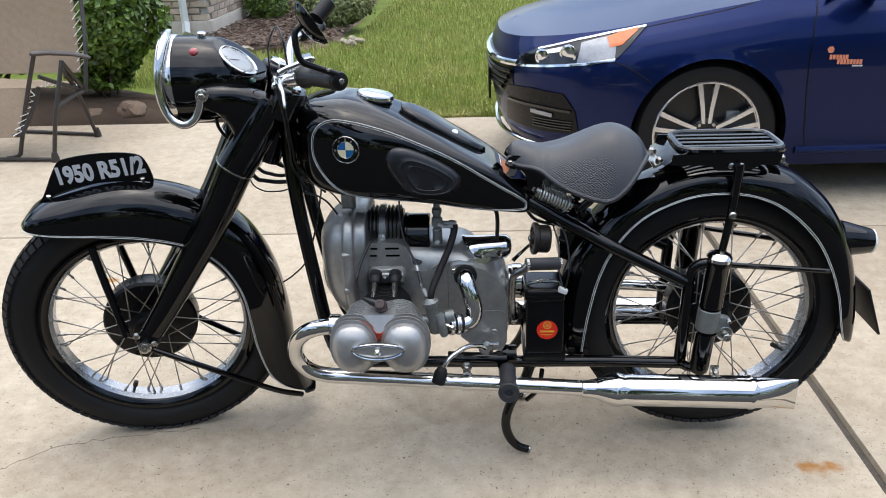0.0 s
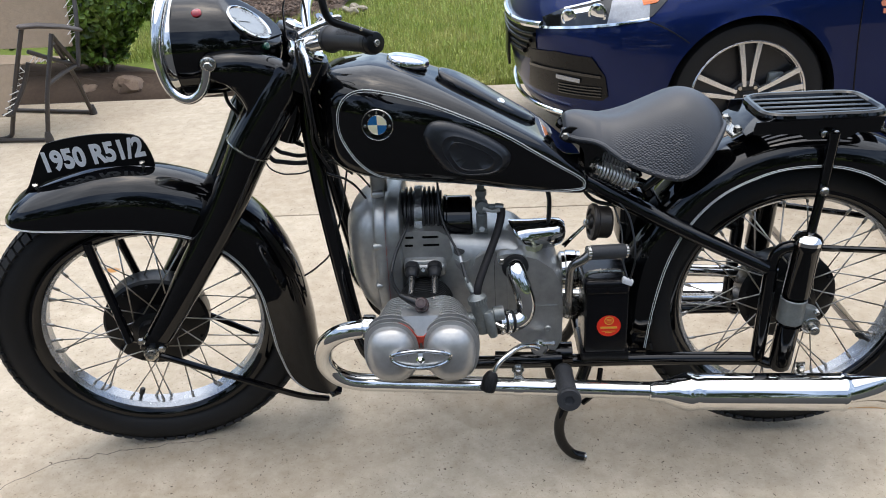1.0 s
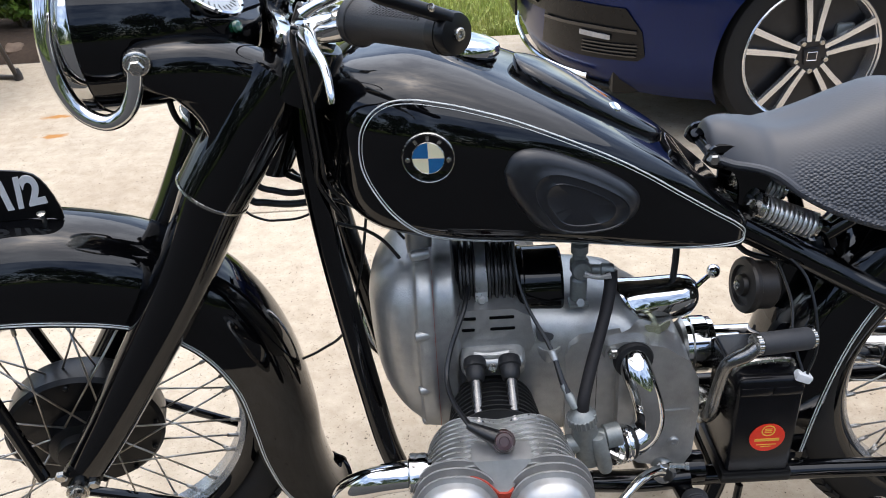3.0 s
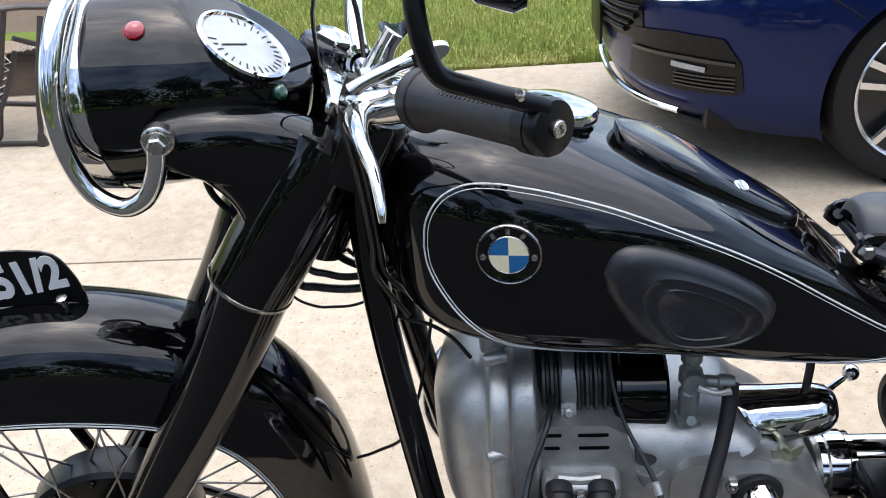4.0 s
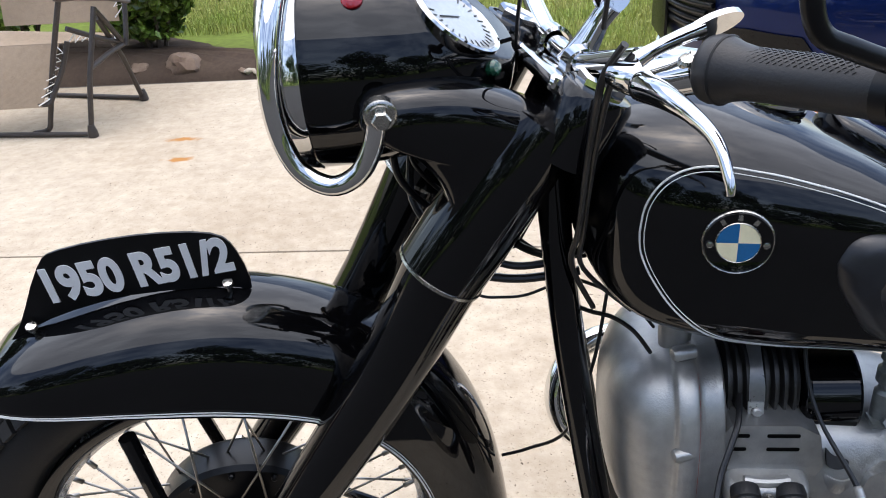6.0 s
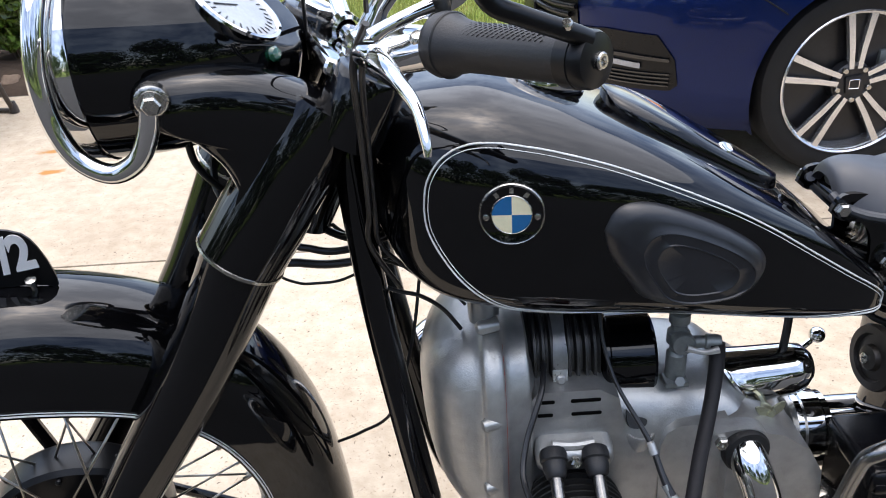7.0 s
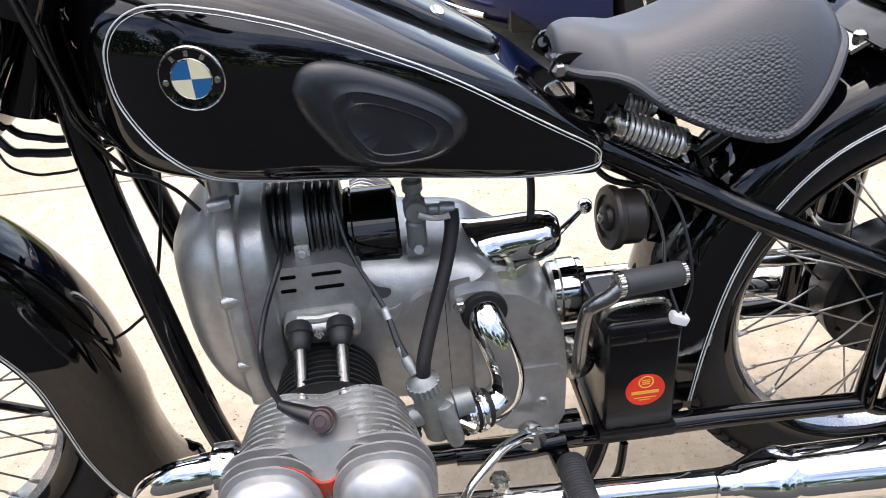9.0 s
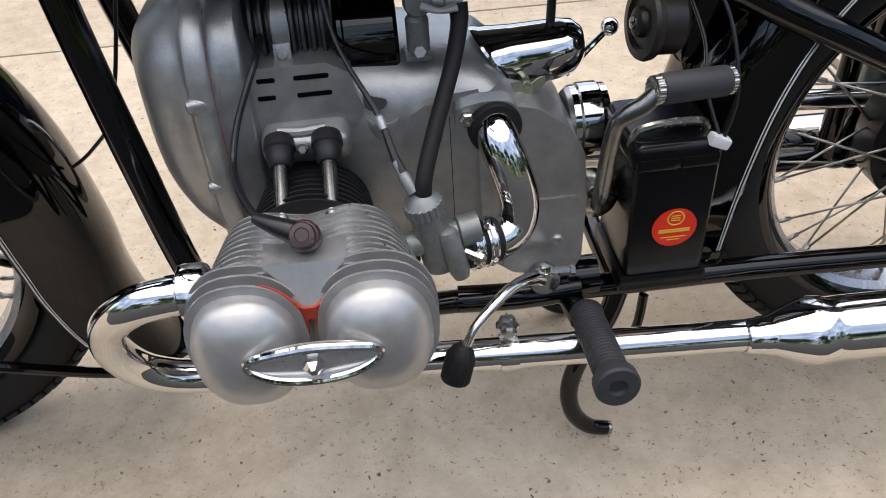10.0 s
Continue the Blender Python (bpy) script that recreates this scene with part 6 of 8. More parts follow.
for side in (-1, 1):
    sgn = part("centre_stand", tube([(0.262, side * 0.098, 0.250), (0.246, side * 0.108, 0.205), (0.214, side * 0.118, 0.150), (0.200, side * 0.124, 0.100), (0.207, side * 0.126, 0.055), (0.230, side * 0.125, 0.022), (0.256, side * 0.123, 0.010)], [0.014, 0.013, 0.012, 0.012, 0.012, 0.011, 0.010], 14, 5), BLACK, bike, "black curved centre stand leg, chipped at the foot")
    part("foot_tip", lathe([(0.010, -0.004), (0.0095, 0.006), (0.004, 0.009)], aim((0.256, side * 0.123, 0.010), (1, 0, -0.2)), 14), NICKEL, sgn)
part("stand_tube", tube([(0.262, -0.10, 0.245), (0.262, 0.10, 0.245)], 0.014, 14), BLACK, bike)
part("stand_spring", tube([(0.29, -0.11, 0.24), (0.28, -0.12, 0.19), (0.25, -0.125, 0.16)], 0.006, 10), BLACK, bike)

# ---- saddle ----
SEAT = [(0.210, 0.026, 0.774, 0.760), (0.217, 0.042, 0.786, 0.752), (0.236, 0.056, 0.790, 0.747), (0.262, 0.070, 0.786, 0.746), (0.284, 0.083, 0.783, 0.740), (0.310, 0.099, 0.785, 0.722), (0.345, 0.114, 0.795, 0.705), (0.390, 0.127, 0.812, 0.690), (0.425, 0.132, 0.824, 0.685), (0.452, 0.129, 0.826, 0.697), (0.480, 0.115, 0.818, 0.724), (0.503, 0.091, 0.803, 0.752), (0.518, 0.061, 0.787, 0.762), (0.527, 0.028, 0.769, 0.760)]
bm = bmesh.new()
grid = []
for x, w, zt, ze in spline_rows(SEAT, 7):
    row = []
    for k in range(33):
        s = -1 + 2 * k / 32
        dip = 0.006 * math.exp(-(s / 0.25) ** 2) * math.exp(-((x - 0.33) / 0.05) ** 2) + 0.007 * math.exp(-((x - 0.286) / 0.011) ** 2) * abs(s) ** 1.5
        row.append(bm.verts.new((x, w * math.copysign(abs(s) ** 0.92, s), zt - (zt - ze) * abs(s) ** 2.4 - dip)))
    grid.append(row)
for a, b in zip(grid, grid[1:]):
    for i in range(32):
        bm.faces.new((a[i], a[i + 1], b[i + 1], b[i]))
bmesh.ops.recalc_face_normals(bm, faces=bm.faces[:])
bmesh.ops.solidify(bm, geom=bm.faces[:], thickness=0.010)
seat = part("saddle", bm, LEATHER, bike, "black pebbled leather solo saddle", 60)
edge = [Vector((x, -w, ze)) for x, w, zt, ze in spline_rows(SEAT, 3)]
part("piping", tube(edge + [Vector((p.x, -p.y, p.z)) for p in edge[::-1]], 0.0058, 10, 1), LEATHER, seat)
part("saddle_base", tube([(0.22, 0, 0.775), (0.34, 0, 0.735), (0.47, 0, 0.73)], [0.014, 0.03, 0.05], 14, 4), BLACK_SATIN, seat)


def seat_side(side):
    y = side
    br = plate([(0.201, 0.748), (0.212, 0.767), (0.245, 0.766), (0.300, 0.748), (0.305, 0.728), (0.291, 0.714), (0.285, 0.690), (0.281, 0.668), (0.256, 0.668), (0.253, 0.695), (0.249, 0.718), (0.236, 0.734), (0.214, 0.738)], 0.006, side_at(y * 0.042), 0.001, 3)
    b = part("saddle_bracket", br, BLACK, bike, "black saddle pivot bracket")
    for a, c in ((0.212, 0.752), (0.270, 0.687)):
        part("bolt", lathe([(0.0085, 0), (0.0085, 0.008), (0.006, 0.010), (0.002, 0.010)], aim((a, y * 0.044, c), (0, y, 0)), 6), NICKEL, b, "", 20)
    p0, p1 = Vector((0.280, y * 0.052, 0.682)), Vector((0.352, y * 0.056, 0.652))
    ax = (p1 - p0).normalized()
    u = ax.cross(Vector((0, 1, 0))).normalized()
    v = ax.cross(u)
    coil = [p0 + (p1 - p0) * (k / 132) + (u * math.cos(2 * math.pi * k / 12) + v * math.sin(2 * math.pi * k / 12)) * 0.0165 for k in range(133)]
    part("saddle_spring", tube(coil, 0.0027, 8, 1), MACHINED, bike, "bright coil saddle spring")
    part("spring_core", lathe([(0.012, -0.012), (0.0185, -0.008), (0.0185, 0.003), (0.010, 0.006), (0.010, 0.070), (0.016, 0.074), (0.016, 0.082), (0.006, 0.086)], aim(p0, ax), 18), NICKEL, bike)
    part("spring_mount", tube([p1, p1 + Vector((0.018, 0, -0.004)), p1 + Vector((0.03, 0, -0.03))], 0.010, 12, 3), BLACK, bike)
    part("saddle_arm", tube([(0.372, y * 0.058, 0.640), (0.40, y * 0.066, 0.668), (0.43, y * 0.07, 0.70)], 0.010, 12, 3), BLACK, bike)


both(seat_side)
part("pivot_tube", tube([(0.224, -0.045, 0.748), (0.224, 0.045, 0.748)], 0.012, 16), BLACK, bike)

# ---- luggage rack ----
rk = bmesh.new()
frame_pts = []
for k in range(40):
    a = 2 * math.pi * k / 40
    frame_pts.append((0.708 + 0.114 * math.copysign(abs(math.cos(a)) ** 0.35, math.cos(a)), 0.078 * math.copysign(abs(math.sin(a)) ** 0.35, math.sin(a)), 0.780))
tube(frame_pts, 0.0095, 10, 1, rk, loop=True)
rack = part("luggage_rack", rk, BLACK, bike, "black slatted luggage rack over the rear mudguard")
for yy in (-0.052, -0.018, 0.018, 0.052):
    part("slat", box((0.212, 0.015, 0.008), Matrix.Translation((0.708, yy * 0.88, 0.781)), 0.0035), BLACK, rack)
for side in (-1, 1):
    part("side_plate", plate([(0.572, 0.776), (0.566, 0.752), (0.655, 0.750), (0.672, 0.738), (0.745, 0.738), (0.765, 0.750), (0.805, 0.748), (0.812, 0.778)], 0.004, side_at(side * 0.086), 0.001), BLACK, rack)
    for xx in (0.700, 0.722):
        part("bolt", lathe([(0.007, 0), (0.007, 0.005), (0.004, 0.007)], aim((xx, side * 0.089, 0.750), (0, side, 0)), 12), NICKEL, rack)
part("front_skirt", box((0.062, 0.165, 0.004), Matrix.Translation((0.582, 0, 0.764)) @ Matrix.Rotation(radians(-32), 4, "Y"), 0.0015), BLACK, rack)
for xx, zz in ((0.552, 0.742), (0.828, 0.742)):
    b2 = box((0.03, 0.10, 0.006), Matrix.Translation((xx, 0, zz)) @ Matrix.Rotation(radians(-28 if xx < 0.6 else 28), 4, "Y"), 0.002)
    part("rack_bracket", b2, NICKEL, rack)
    for yy in (-0.04, 0.04):
        part("bolt", lathe([(0.008, 0), (0.008, 0.010), (0.004, 0.014)], aim((xx, yy, zz + 0.002), (0, 0, 1)), 6), NICKEL, rack)
tail = part("tail_lamp", lathe([(0.045, -0.02), (0.042, 0.0), (0.036, 0.03), (0.031, 0.055), (0.029, 0.06)], aim((1.020, 0, 0.532), (1, 0, -0.10)), 28), BLACK, bike, "black bullet tail lamp")
part("tail_lens", lathe([(0.029, 0.058), (0.029, 0.064), (0.02, 0.070), (0.001, 0.072)], aim((1.020, 0, 0.532), (1, 0, -0.10)), 24), WHITE, tail)
part("rear_plate", box((0.006, 0.13, 0.13), Matrix.Translation((1.090, 0, 0.365)) @ Matrix.Rotation(radians(-20), 4, "Y"), 0.002), RUBBER, bike, "black rear registration plate seen edge on")

# ---- the car ----
NAVY = mat("navy metallic paint", (0.0043, 0.0132, 0.074), 0.40, 0.75, 0.15, coat=0.38, var=0.25, scale=300, rvar=0.03)
CAR_BLACK = mat("black car plastic", (0.0035, 0.0035, 0.004), 0.3, 0, 0.25, var=0.3, scale=50, rvar=0.1)
CAR_GLOSS = mat("gloss black car trim", (0.006, 0.006, 0.007), 0.12, coat=0.5, var=0.3, scale=30)
CAR_RIM = mat("machined car rim", (0.66, 0.66, 0.67), 0.22, 0.9, var=0.08, scale=40)
CAR_RIM_DARK = mat("dark car rim pocket", (0.016, 0.016, 0.018), 0.32, 0.2, var=0.3, scale=40)
LAMP_CHROME = mat("lamp chrome", (0.75, 0.76, 0.78), 0.08, 1.0, var=0.05, scale=20)
AMBER = mat("amber reflector", (0.75, 0.16, 0.02), 0.2, coat=0.8, var=0.2, scale=60)
LAMP_CLEAR = mat("clear lamp cover", (0.30, 0.31, 0.33), 0.12, 0.3, coat=1.0, var=0.2, scale=25)
CAR_GLASS = mat("dark car glass", (0.01, 0.012, 0.014), 0.03, coat=1.0, var=0.2, scale=10)
STICKER = mat("orange sticker", (0.75, 0.27, 0.16), 0.45, var=0.15, scale=80)
CY = 2.60
HUBX, HUBZ, ARCH = 1.158, 0.325, 0.342
car = empty("car", "dark blue metallic saloon car parked on the driveway", "car", (0, 0, 0))
HOOD = [(0.18, 0.680), (0.30, 0.708), (0.45, 0.738), (0.76, 0.788), (1.17, 0.860), (1.45, 0.905), (1.80, 0.925), (2.6, 0.955), (4.4, 0.99), (4.9, 0.98)]


def side_y(l, x):
    """Lateral place of the flank at level l (0 sill, 1 top edge)."""
    y = interp([(0.0, 1.765), (0.08, 1.735), (0.2, 1.715), (0.45, 1.705), (0.62, 1.698), (0.72, 1.700), (0.80, 1.712), (0.9, 1.742), (1.0, 1.80)], l)[0]
    bulge = 0.016 * math.exp(-((x - HUBX) / 0.42) ** 2) * (1 if l > 0.3 else l / 0.3)
    return y - bulge


def nose_x(l):
    return interp([(0.0, 0.34), (0.10, 0.27), (0.25, 0.235), (0.45, 0.215), (0.62, 0.205), (0.75, 0.200), (0.88, 0.215), (1.0, 0.245)], l)[0]


def squeeze(p):
    """Draws the nose in towards the front axle."""
    if p.x < 0.95:
        p.x = 0.95 - (0.95 - p.x) * 0.99
    return p


def car_at(u, l):
    """Point of the near half: u 0..1 runs along the flank from the tail to the corner, 1..2 round the nose to the middle."""
    if u <= 1:
        x = 4.95 + (0.95 - 4.95) * u
        y = side_y(l, x)
        if x > 4.5:
            y += (x - 4.5) ** 2 * 0.9
    else:
        th = (u - 1) * math.pi / 2
        n = 2.5
        x = 0.95 - (0.95 - nose_x(l)) * math.sin(th) ** (2 / n)
        y = CY - (CY - side_y(l, 0.95)) * max(0.0, math.cos(th)) ** (2 / n)
    zb = 0.165 + 0.02 * min(1.0, max(0.0, (0.9 - x) / 0.3))
    zt = interp(HOOD, x)[0] + 0.02 * min(1, (y - 1.7) / 0.9)
    return squeeze(Vector((x, y, zb + (zt - zb) * l)))


def car_surf(x, z):
    """Point of the near flank or nose corner at x and z."""
    zt = interp(HOOD, x)[0]
    zb = 0.165 + 0.02 * min(1.0, max(0.0, (0.9 - x) / 0.3))
    l = min(1.0, max(0.0, (z - zb) / (zt - zb)))
    if x >= 0.95:
        return Vector((x, side_y(l, x), z))
    n = 2.5
    s = min(0.9999, (0.95 - x) / (0.95 - nose_x(l)))
    th = math.asin(s ** (n / 2))
    return squeeze(Vector((x, CY - (CY - side_y(l, 0.95)) * math.cos(th) ** (2 / n), z)))


us = sorted(set([0, 0.05, 0.1, 0.2, 0.3, 0.4, 0.5, 0.6, 0.7] + [0.75 + 0.25 * k / 44 for k in range(45)] + [1 + k / 26 for k in range(1, 27)]))
ls = [k / 30 for k in range(31)]
bm = bmesh.new()
table = {}
for i, u in enumerate(us):
    for j, l in enumerate(ls):
        p = car_at(u, l)
        if u < 1.2:
            d = math.hypot(p.x - HUBX, p.z - HUBZ)
            if d < ARCH + 0.012 and p.y < 1.9:
                f = ARCH / max(d, 0.02)
                if d > ARCH * 0.86:
                    p = Vector((HUBX + (p.x - HUBX) * f, p.y - 0.004, HUBZ + (p.z - HUBZ) * f))
        table[i, j] = bm.verts.new(p)
hood_rows = 10
top = len(ls) - 1
for i, u in enumerate(us):
    for q in range(1, hood_rows + 1):
        f = q / hood_rows
        p = table[i, top].co
        y = p.y + (CY - p.y) * f
        x = p.x + (0.10 * f if u > 1 else 0.0) * math.sin(min(1, max(0, u - 1)) * math.pi / 2)
        z = p.z + 0.055 * math.sin(f * math.pi / 2) * (1 - 0.75 * max(0, min(1, u - 1))) + (0.035 * f if u > 1.2 else 0) * (u - 1.2)
        table[i, top + q] = bm.verts.new((x, y, z))
n_j = top + hood_rows + 1
for i in range(len(us) - 1):
    for j in range(n_j - 1):
        c = (table[i, j].co + table[i + 1, j].co + table[i + 1, j + 1].co + table[i, j + 1].co) / 4
        if math.hypot(c.x - HUBX, c.z - HUBZ) < ARCH - 0.004 and c.y < 1.95 and us[i] < 1.15:
            continue
        if us[i] < 0.72 and j >= top:
            continue
        bm.faces.new((table[i, j], table[i + 1, j], table[i + 1, j + 1], table[i, j + 1]))
loose = [v for v in bm.verts if not v.link_faces]
bmesh.ops.delete(bm, geom=loose, context="VERTS")
half = bm.copy()
for v in half.verts:
    v.co.y = 2 * CY - v.co.y
bmesh.ops.reverse_faces(half, faces=half.faces[:])
join(bm, half)
bmesh.ops.remove_doubles(bm, verts=bm.verts, dist=0.0006)
body = part("body", bm, NAVY, car, "dark navy metallic bodywork", 40)
# wheel arch lip and dark liner
arch_pts = [(HUBX + ARCH * math.cos(a), 1.700, HUBZ + ARCH * math.sin(a)) for a in np.linspace(-0.38, math.pi + 0.38, 40)]
bm = bmesh.new()
rows = []
for x, y, z in arch_pts:
    yy = car_surf(x, z).y + 0.002
    rows.append([bm.verts.new((x, yy, z)), bm.verts.new((HUBX + (x - HUBX) * 0.985, yy + 0.03, HUBZ + (z - HUBZ) * 0.985)), bm.verts.new((x, yy + 0.30, z))])
for a, b in zip(rows, rows[1:]):
    for k in range(2):
        bm.faces.new((a[k], a[k + 1], b[k + 1], b[k]))
bm.faces.new([r[2] for r in rows])
part("wheel_arch_liner", bm, CAR_BLACK, car)
part("underbody", box((4.4, 1.5, 0.12), Matrix.Translation((2.7, CY, 0.24)), 0.02), CAR_BLACK, car)


def patch(lower, upper, off, nx=24, nz=8):
    """A sheet laid on the car's skin between a lower and an upper line of (x, z) rows, off metres proud."""
    bm = bmesh.new()
    grid = []
    for i in range(nx + 1):
        f = i / nx
        a, b = line_at(lower, f), line_at(upper, f)
        col = []
        for k in range(nz + 1):
            x, z = a[0] + (b[0] - a[0]) * k / nz, a[1] + (b[1] - a[1]) * k / nz
            p = car_surf(x, z)
            e = 0.012
            px, pz = car_surf(x + e, z) - car_surf(x - e, z), car_surf(x, z + e) - car_surf(x, z - e)
            n = px.cross(pz).normalized()
            if n.y > 0:
                n = -n
            col.append(bm.verts.new(p + n * off))
        grid.append(col)
    for a, b in zip(grid, grid[1:]):
        for k in range(nz):
            bm.faces.new((a[k], a[k + 1], b[k + 1], b[k]))
    bmesh.ops.recalc_face_normals(bm, faces=bm.faces[:])
    bmesh.ops.solidify(bm, geom=bm.faces[:], thickness=0.004)
    return bm


def line_at(pts, f):
    """A point at share f along a broken line."""
    ds = [0.0]
    for a, b in zip(pts, pts[1:]):
        ds.append(ds[-1] + math.hypot(b[0] - a[0], b[1] - a[1]))
    t = f * ds[-1]
    for k in range(len(pts) - 1):
        if t <= ds[k + 1] + 1e-9:
            g = (t - ds[k]) / max(1e-9, ds[k + 1] - ds[k])
            return (pts[k][0] + (pts[k + 1][0] - pts[k][0]) * g, pts[k][1] + (pts[k + 1][1] - pts[k][1]) * g)
    return pts[-1]


lampc = part("headlight", patch([(0.335, 0.602), (0.50, 0.628), (0.62, 0.645), (0.74, 0.668), (0.872, 0.795)], [(0.335, 0.645), (0.42, 0.690), (0.58, 0.738), (0.74, 0.775), (0.872, 0.800)], 0.004), CAR_GLOSS, car, "dark glossy headlight unit with amber corner")
part("reflector", patch([(0.575, 0.640), (0.66, 0.655), (0.735, 0.672)], [(0.600, 0.725), (0.66, 0.742), (0.745, 0.762)], 0.0065), LAMP_CLEAR, lampc, "silver reflector")
part("reflector", patch([(0.42, 0.662), (0.53, 0.690)], [(0.42, 0.676), (0.53, 0.706)], 0.0065, 10, 2), LAMP_CHROME, lampc)
part("light_strip", patch([(0.335, 0.600), (0.50, 0.624), (0.62, 0.640), (0.735, 0.660)], [(0.335, 0.610), (0.50, 0.634), (0.62, 0.650), (0.735, 0.670)], 0.008), LAMP_CHROME, lampc)
part("light_strip", patch([(0.42, 0.684), (0.58, 0.731), (0.74, 0.768), (0.872, 0.792)], [(0.42, 0.690), (0.58, 0.738), (0.74, 0.775), (0.872, 0.800)], 0.007), LAMP_CHROME, lampc)
part("amber_corner", patch([(0.715, 0.712), (0.765, 0.722), (0.835, 0.777)], [(0.705, 0.750), (0.76, 0.770), (0.84, 0.790)], 0.008), AMBER, lampc, "amber side reflector")
for x, z, r in ((0.435, 0.660, 0.036), (0.545, 0.682, 0.042)):
    p = car_surf(x, z)
    part("projector", lathe([(r, -0.002), (r, 0.004), (r * 0.8, 0.006), (r * 0.75, 0.002), (0.001, 0.005)], aim(p + Vector((-0.006, -0.008, 0)), (-0.6, -0.8, 0)), 24), LAMP_CHROME, lampc)
# grille bars round the nose
for k, (l0, mt, r) in enumerate(((0.80, LAMP_CHROME, 0.018), (0.72, CAR_BLACK, 0.009), (0.665, CAR_BLACK, 0.010), (0.61, CAR_BLACK, 0.008), (0.56, CAR_BLACK, 0.010))):
    pts = [car_at(2 - u, l0) + Vector((-0.008, -0.004, 0)) for u in np.linspace(0, 0.42 if k == 0 else 0.40 - 0.03 * k, 14)]
    pts = pts[::-1] + [Vector((p.x, 2 * CY - p.y, p.z)) for p in pts[1:]]
    part("grille_bar", tube(pts, r, 10, 1), mt, car)
bm = bmesh.new()
rows = []
for u in np.linspace(1.63, 2.0, 16):
    rows.append([bm.verts.new(car_at(u, l) + Vector((-0.003, -0.003, 0))) for l in (0.50, 0.6, 0.7, 0.80)])
rows += [[bm.verts.new((v.co.x, 2 * CY - v.co.y, v.co.z)) for v in r] for r in rows[-2::-1]]
for a, b in zip(rows, rows[1:]):
    for k in range(3):
        bm.faces.new((a[k], a[k + 1], b[k + 1], b[k]))
part("grille", bm, CAR_BLACK, car)
part("front_plate", box((0.012, 0.32, 0.16), Matrix.Translation((0.203, CY - 0.08, 0.45)), 0.003), CAR_BLACK, car, "dark front registration plate seen edge on")
# lower bumper intake, fog lamp, splitter
intake = part("fog_lamp_recess", patch([(0.285, 0.318), (0.42, 0.318), (0.57, 0.325), (0.590, 0.345)], [(0.285, 0.50), (0.38, 0.515), (0.52, 0.508), (0.575, 0.43)], 0.003), CAR_BLACK, car, "black fog lamp recess")
part("fog_lamp", patch([(0.392, 0.402), (0.482, 0.396)], [(0.392, 0.420), (0.482, 0.413)], 0.012, 8, 3), LAMP_CLEAR, intake, "small clear fog lamp")
for z in (0.338, 0.351, 0.364, 0.377):
    part("mesh_bar", patch([(0.40, z), (0.565, z + 0.003)], [(0.40, z + 0.005), (0.565, z + 0.008)], 0.010, 10, 1), CAR_GLOSS, intake)
part("intake_lip", patch([(0.29, 0.428), (0.43, 0.431), (0.56, 0.425)], [(0.29, 0.439), (0.43, 0.443), (0.56, 0.435)], 0.012, 16, 1), CAR_GLOSS, intake)
sp = [car_at(2 - u, 0.10) + Vector((-0.030, -0.012, 0.0)) for u in np.linspace(0, 0.52, 14)]
part("bumper_lip", tube(sp[::-1] + [Vector((p.x, 2 * CY - p.y, p.z)) for p in sp[1:]], 0.012, 10, 1), LAMP_CHROME, car, "bright lower bumper lip")
sp = [car_at(2 - u, 0.02) + Vector((-0.012, -0.006, 0.0)) for u in np.linspace(0, 0.60, 14)]
part("splitter", tube(sp[::-1] + [Vector((p.x, 2 * CY - p.y, p.z)) for p in sp[1:]], 0.014, 10, 1), CAR_BLACK, car)
# shut lines and rocker
for pts in ([(2.60, 0.240), (1.90, 0.240), (1.66, 0.243), (1.605, 0.262), (1.590, 0.30), (1.574, 0.42), (1.558, 0.62), (1.562, 0.76), (1.586, 0.895)], [(0.30, 0.668), (0.5, 0.712), (0.76, 0.772), (1.0, 0.818), (1.2, 0.855), (1.33, 0.885)], [(0.715, 0.664), (0.787, 0.636), (0.845, 0.603), (0.895, 0.570)]):
    path = [car_surf(p.x, p.y) + Vector((0, -0.0005, 0)) for p in smooth_path([(a, b, 0) for a, b in pts], 6)]
    part("shut_line", tube(path, 0.0028, 6, 1), CAR_BLACK, car)
part("rocker", tube([car_surf(x, 0.245) + Vector((0, 0.004, 0)) for x in np.linspace(1.56, 4.2, 12)], 0.020, 10, 1), NAVY, car)
# cabin
bm = bmesh.new()
cab = [(1.62, 0.90, 0.80), (2.35, 1.38, 0.60), (2.9, 1.46, 0.57), (3.6, 1.40, 0.58), (4.4, 1.02, 0.72)]
rings = []
for x, zt, hw in spline_rows(cab, 4):
    zb = interp(HOOD, x)[0] - 0.02
    rings.append([bm.verts.new(p) for p in ((x, CY - 0.80, zb), (x, CY - hw - 0.06, zb + (zt - zb) * 0.6), (x, CY - hw, zt - 0.02), (x, CY - hw * 0.5, zt), (x, CY + hw * 0.5, zt), (x, CY + hw, zt - 0.02), (x, CY + hw + 0.06, zb + (zt - zb) * 0.6), (x, CY + 0.80, zb))])
ring_faces(bm, rings)
part("cabin", bm, CAR_GLASS, car, "dark glass cabin", 30)
part("roof", plate([(2.3, CY - 0.56), (3.7, CY - 0.55), (3.7, CY + 0.55), (2.3, CY + 0.56)], 0.05, Matrix.Translation((0, 0, 1.46)), 0.02), NAVY, car)
mb = bmesh.new()
rings = []
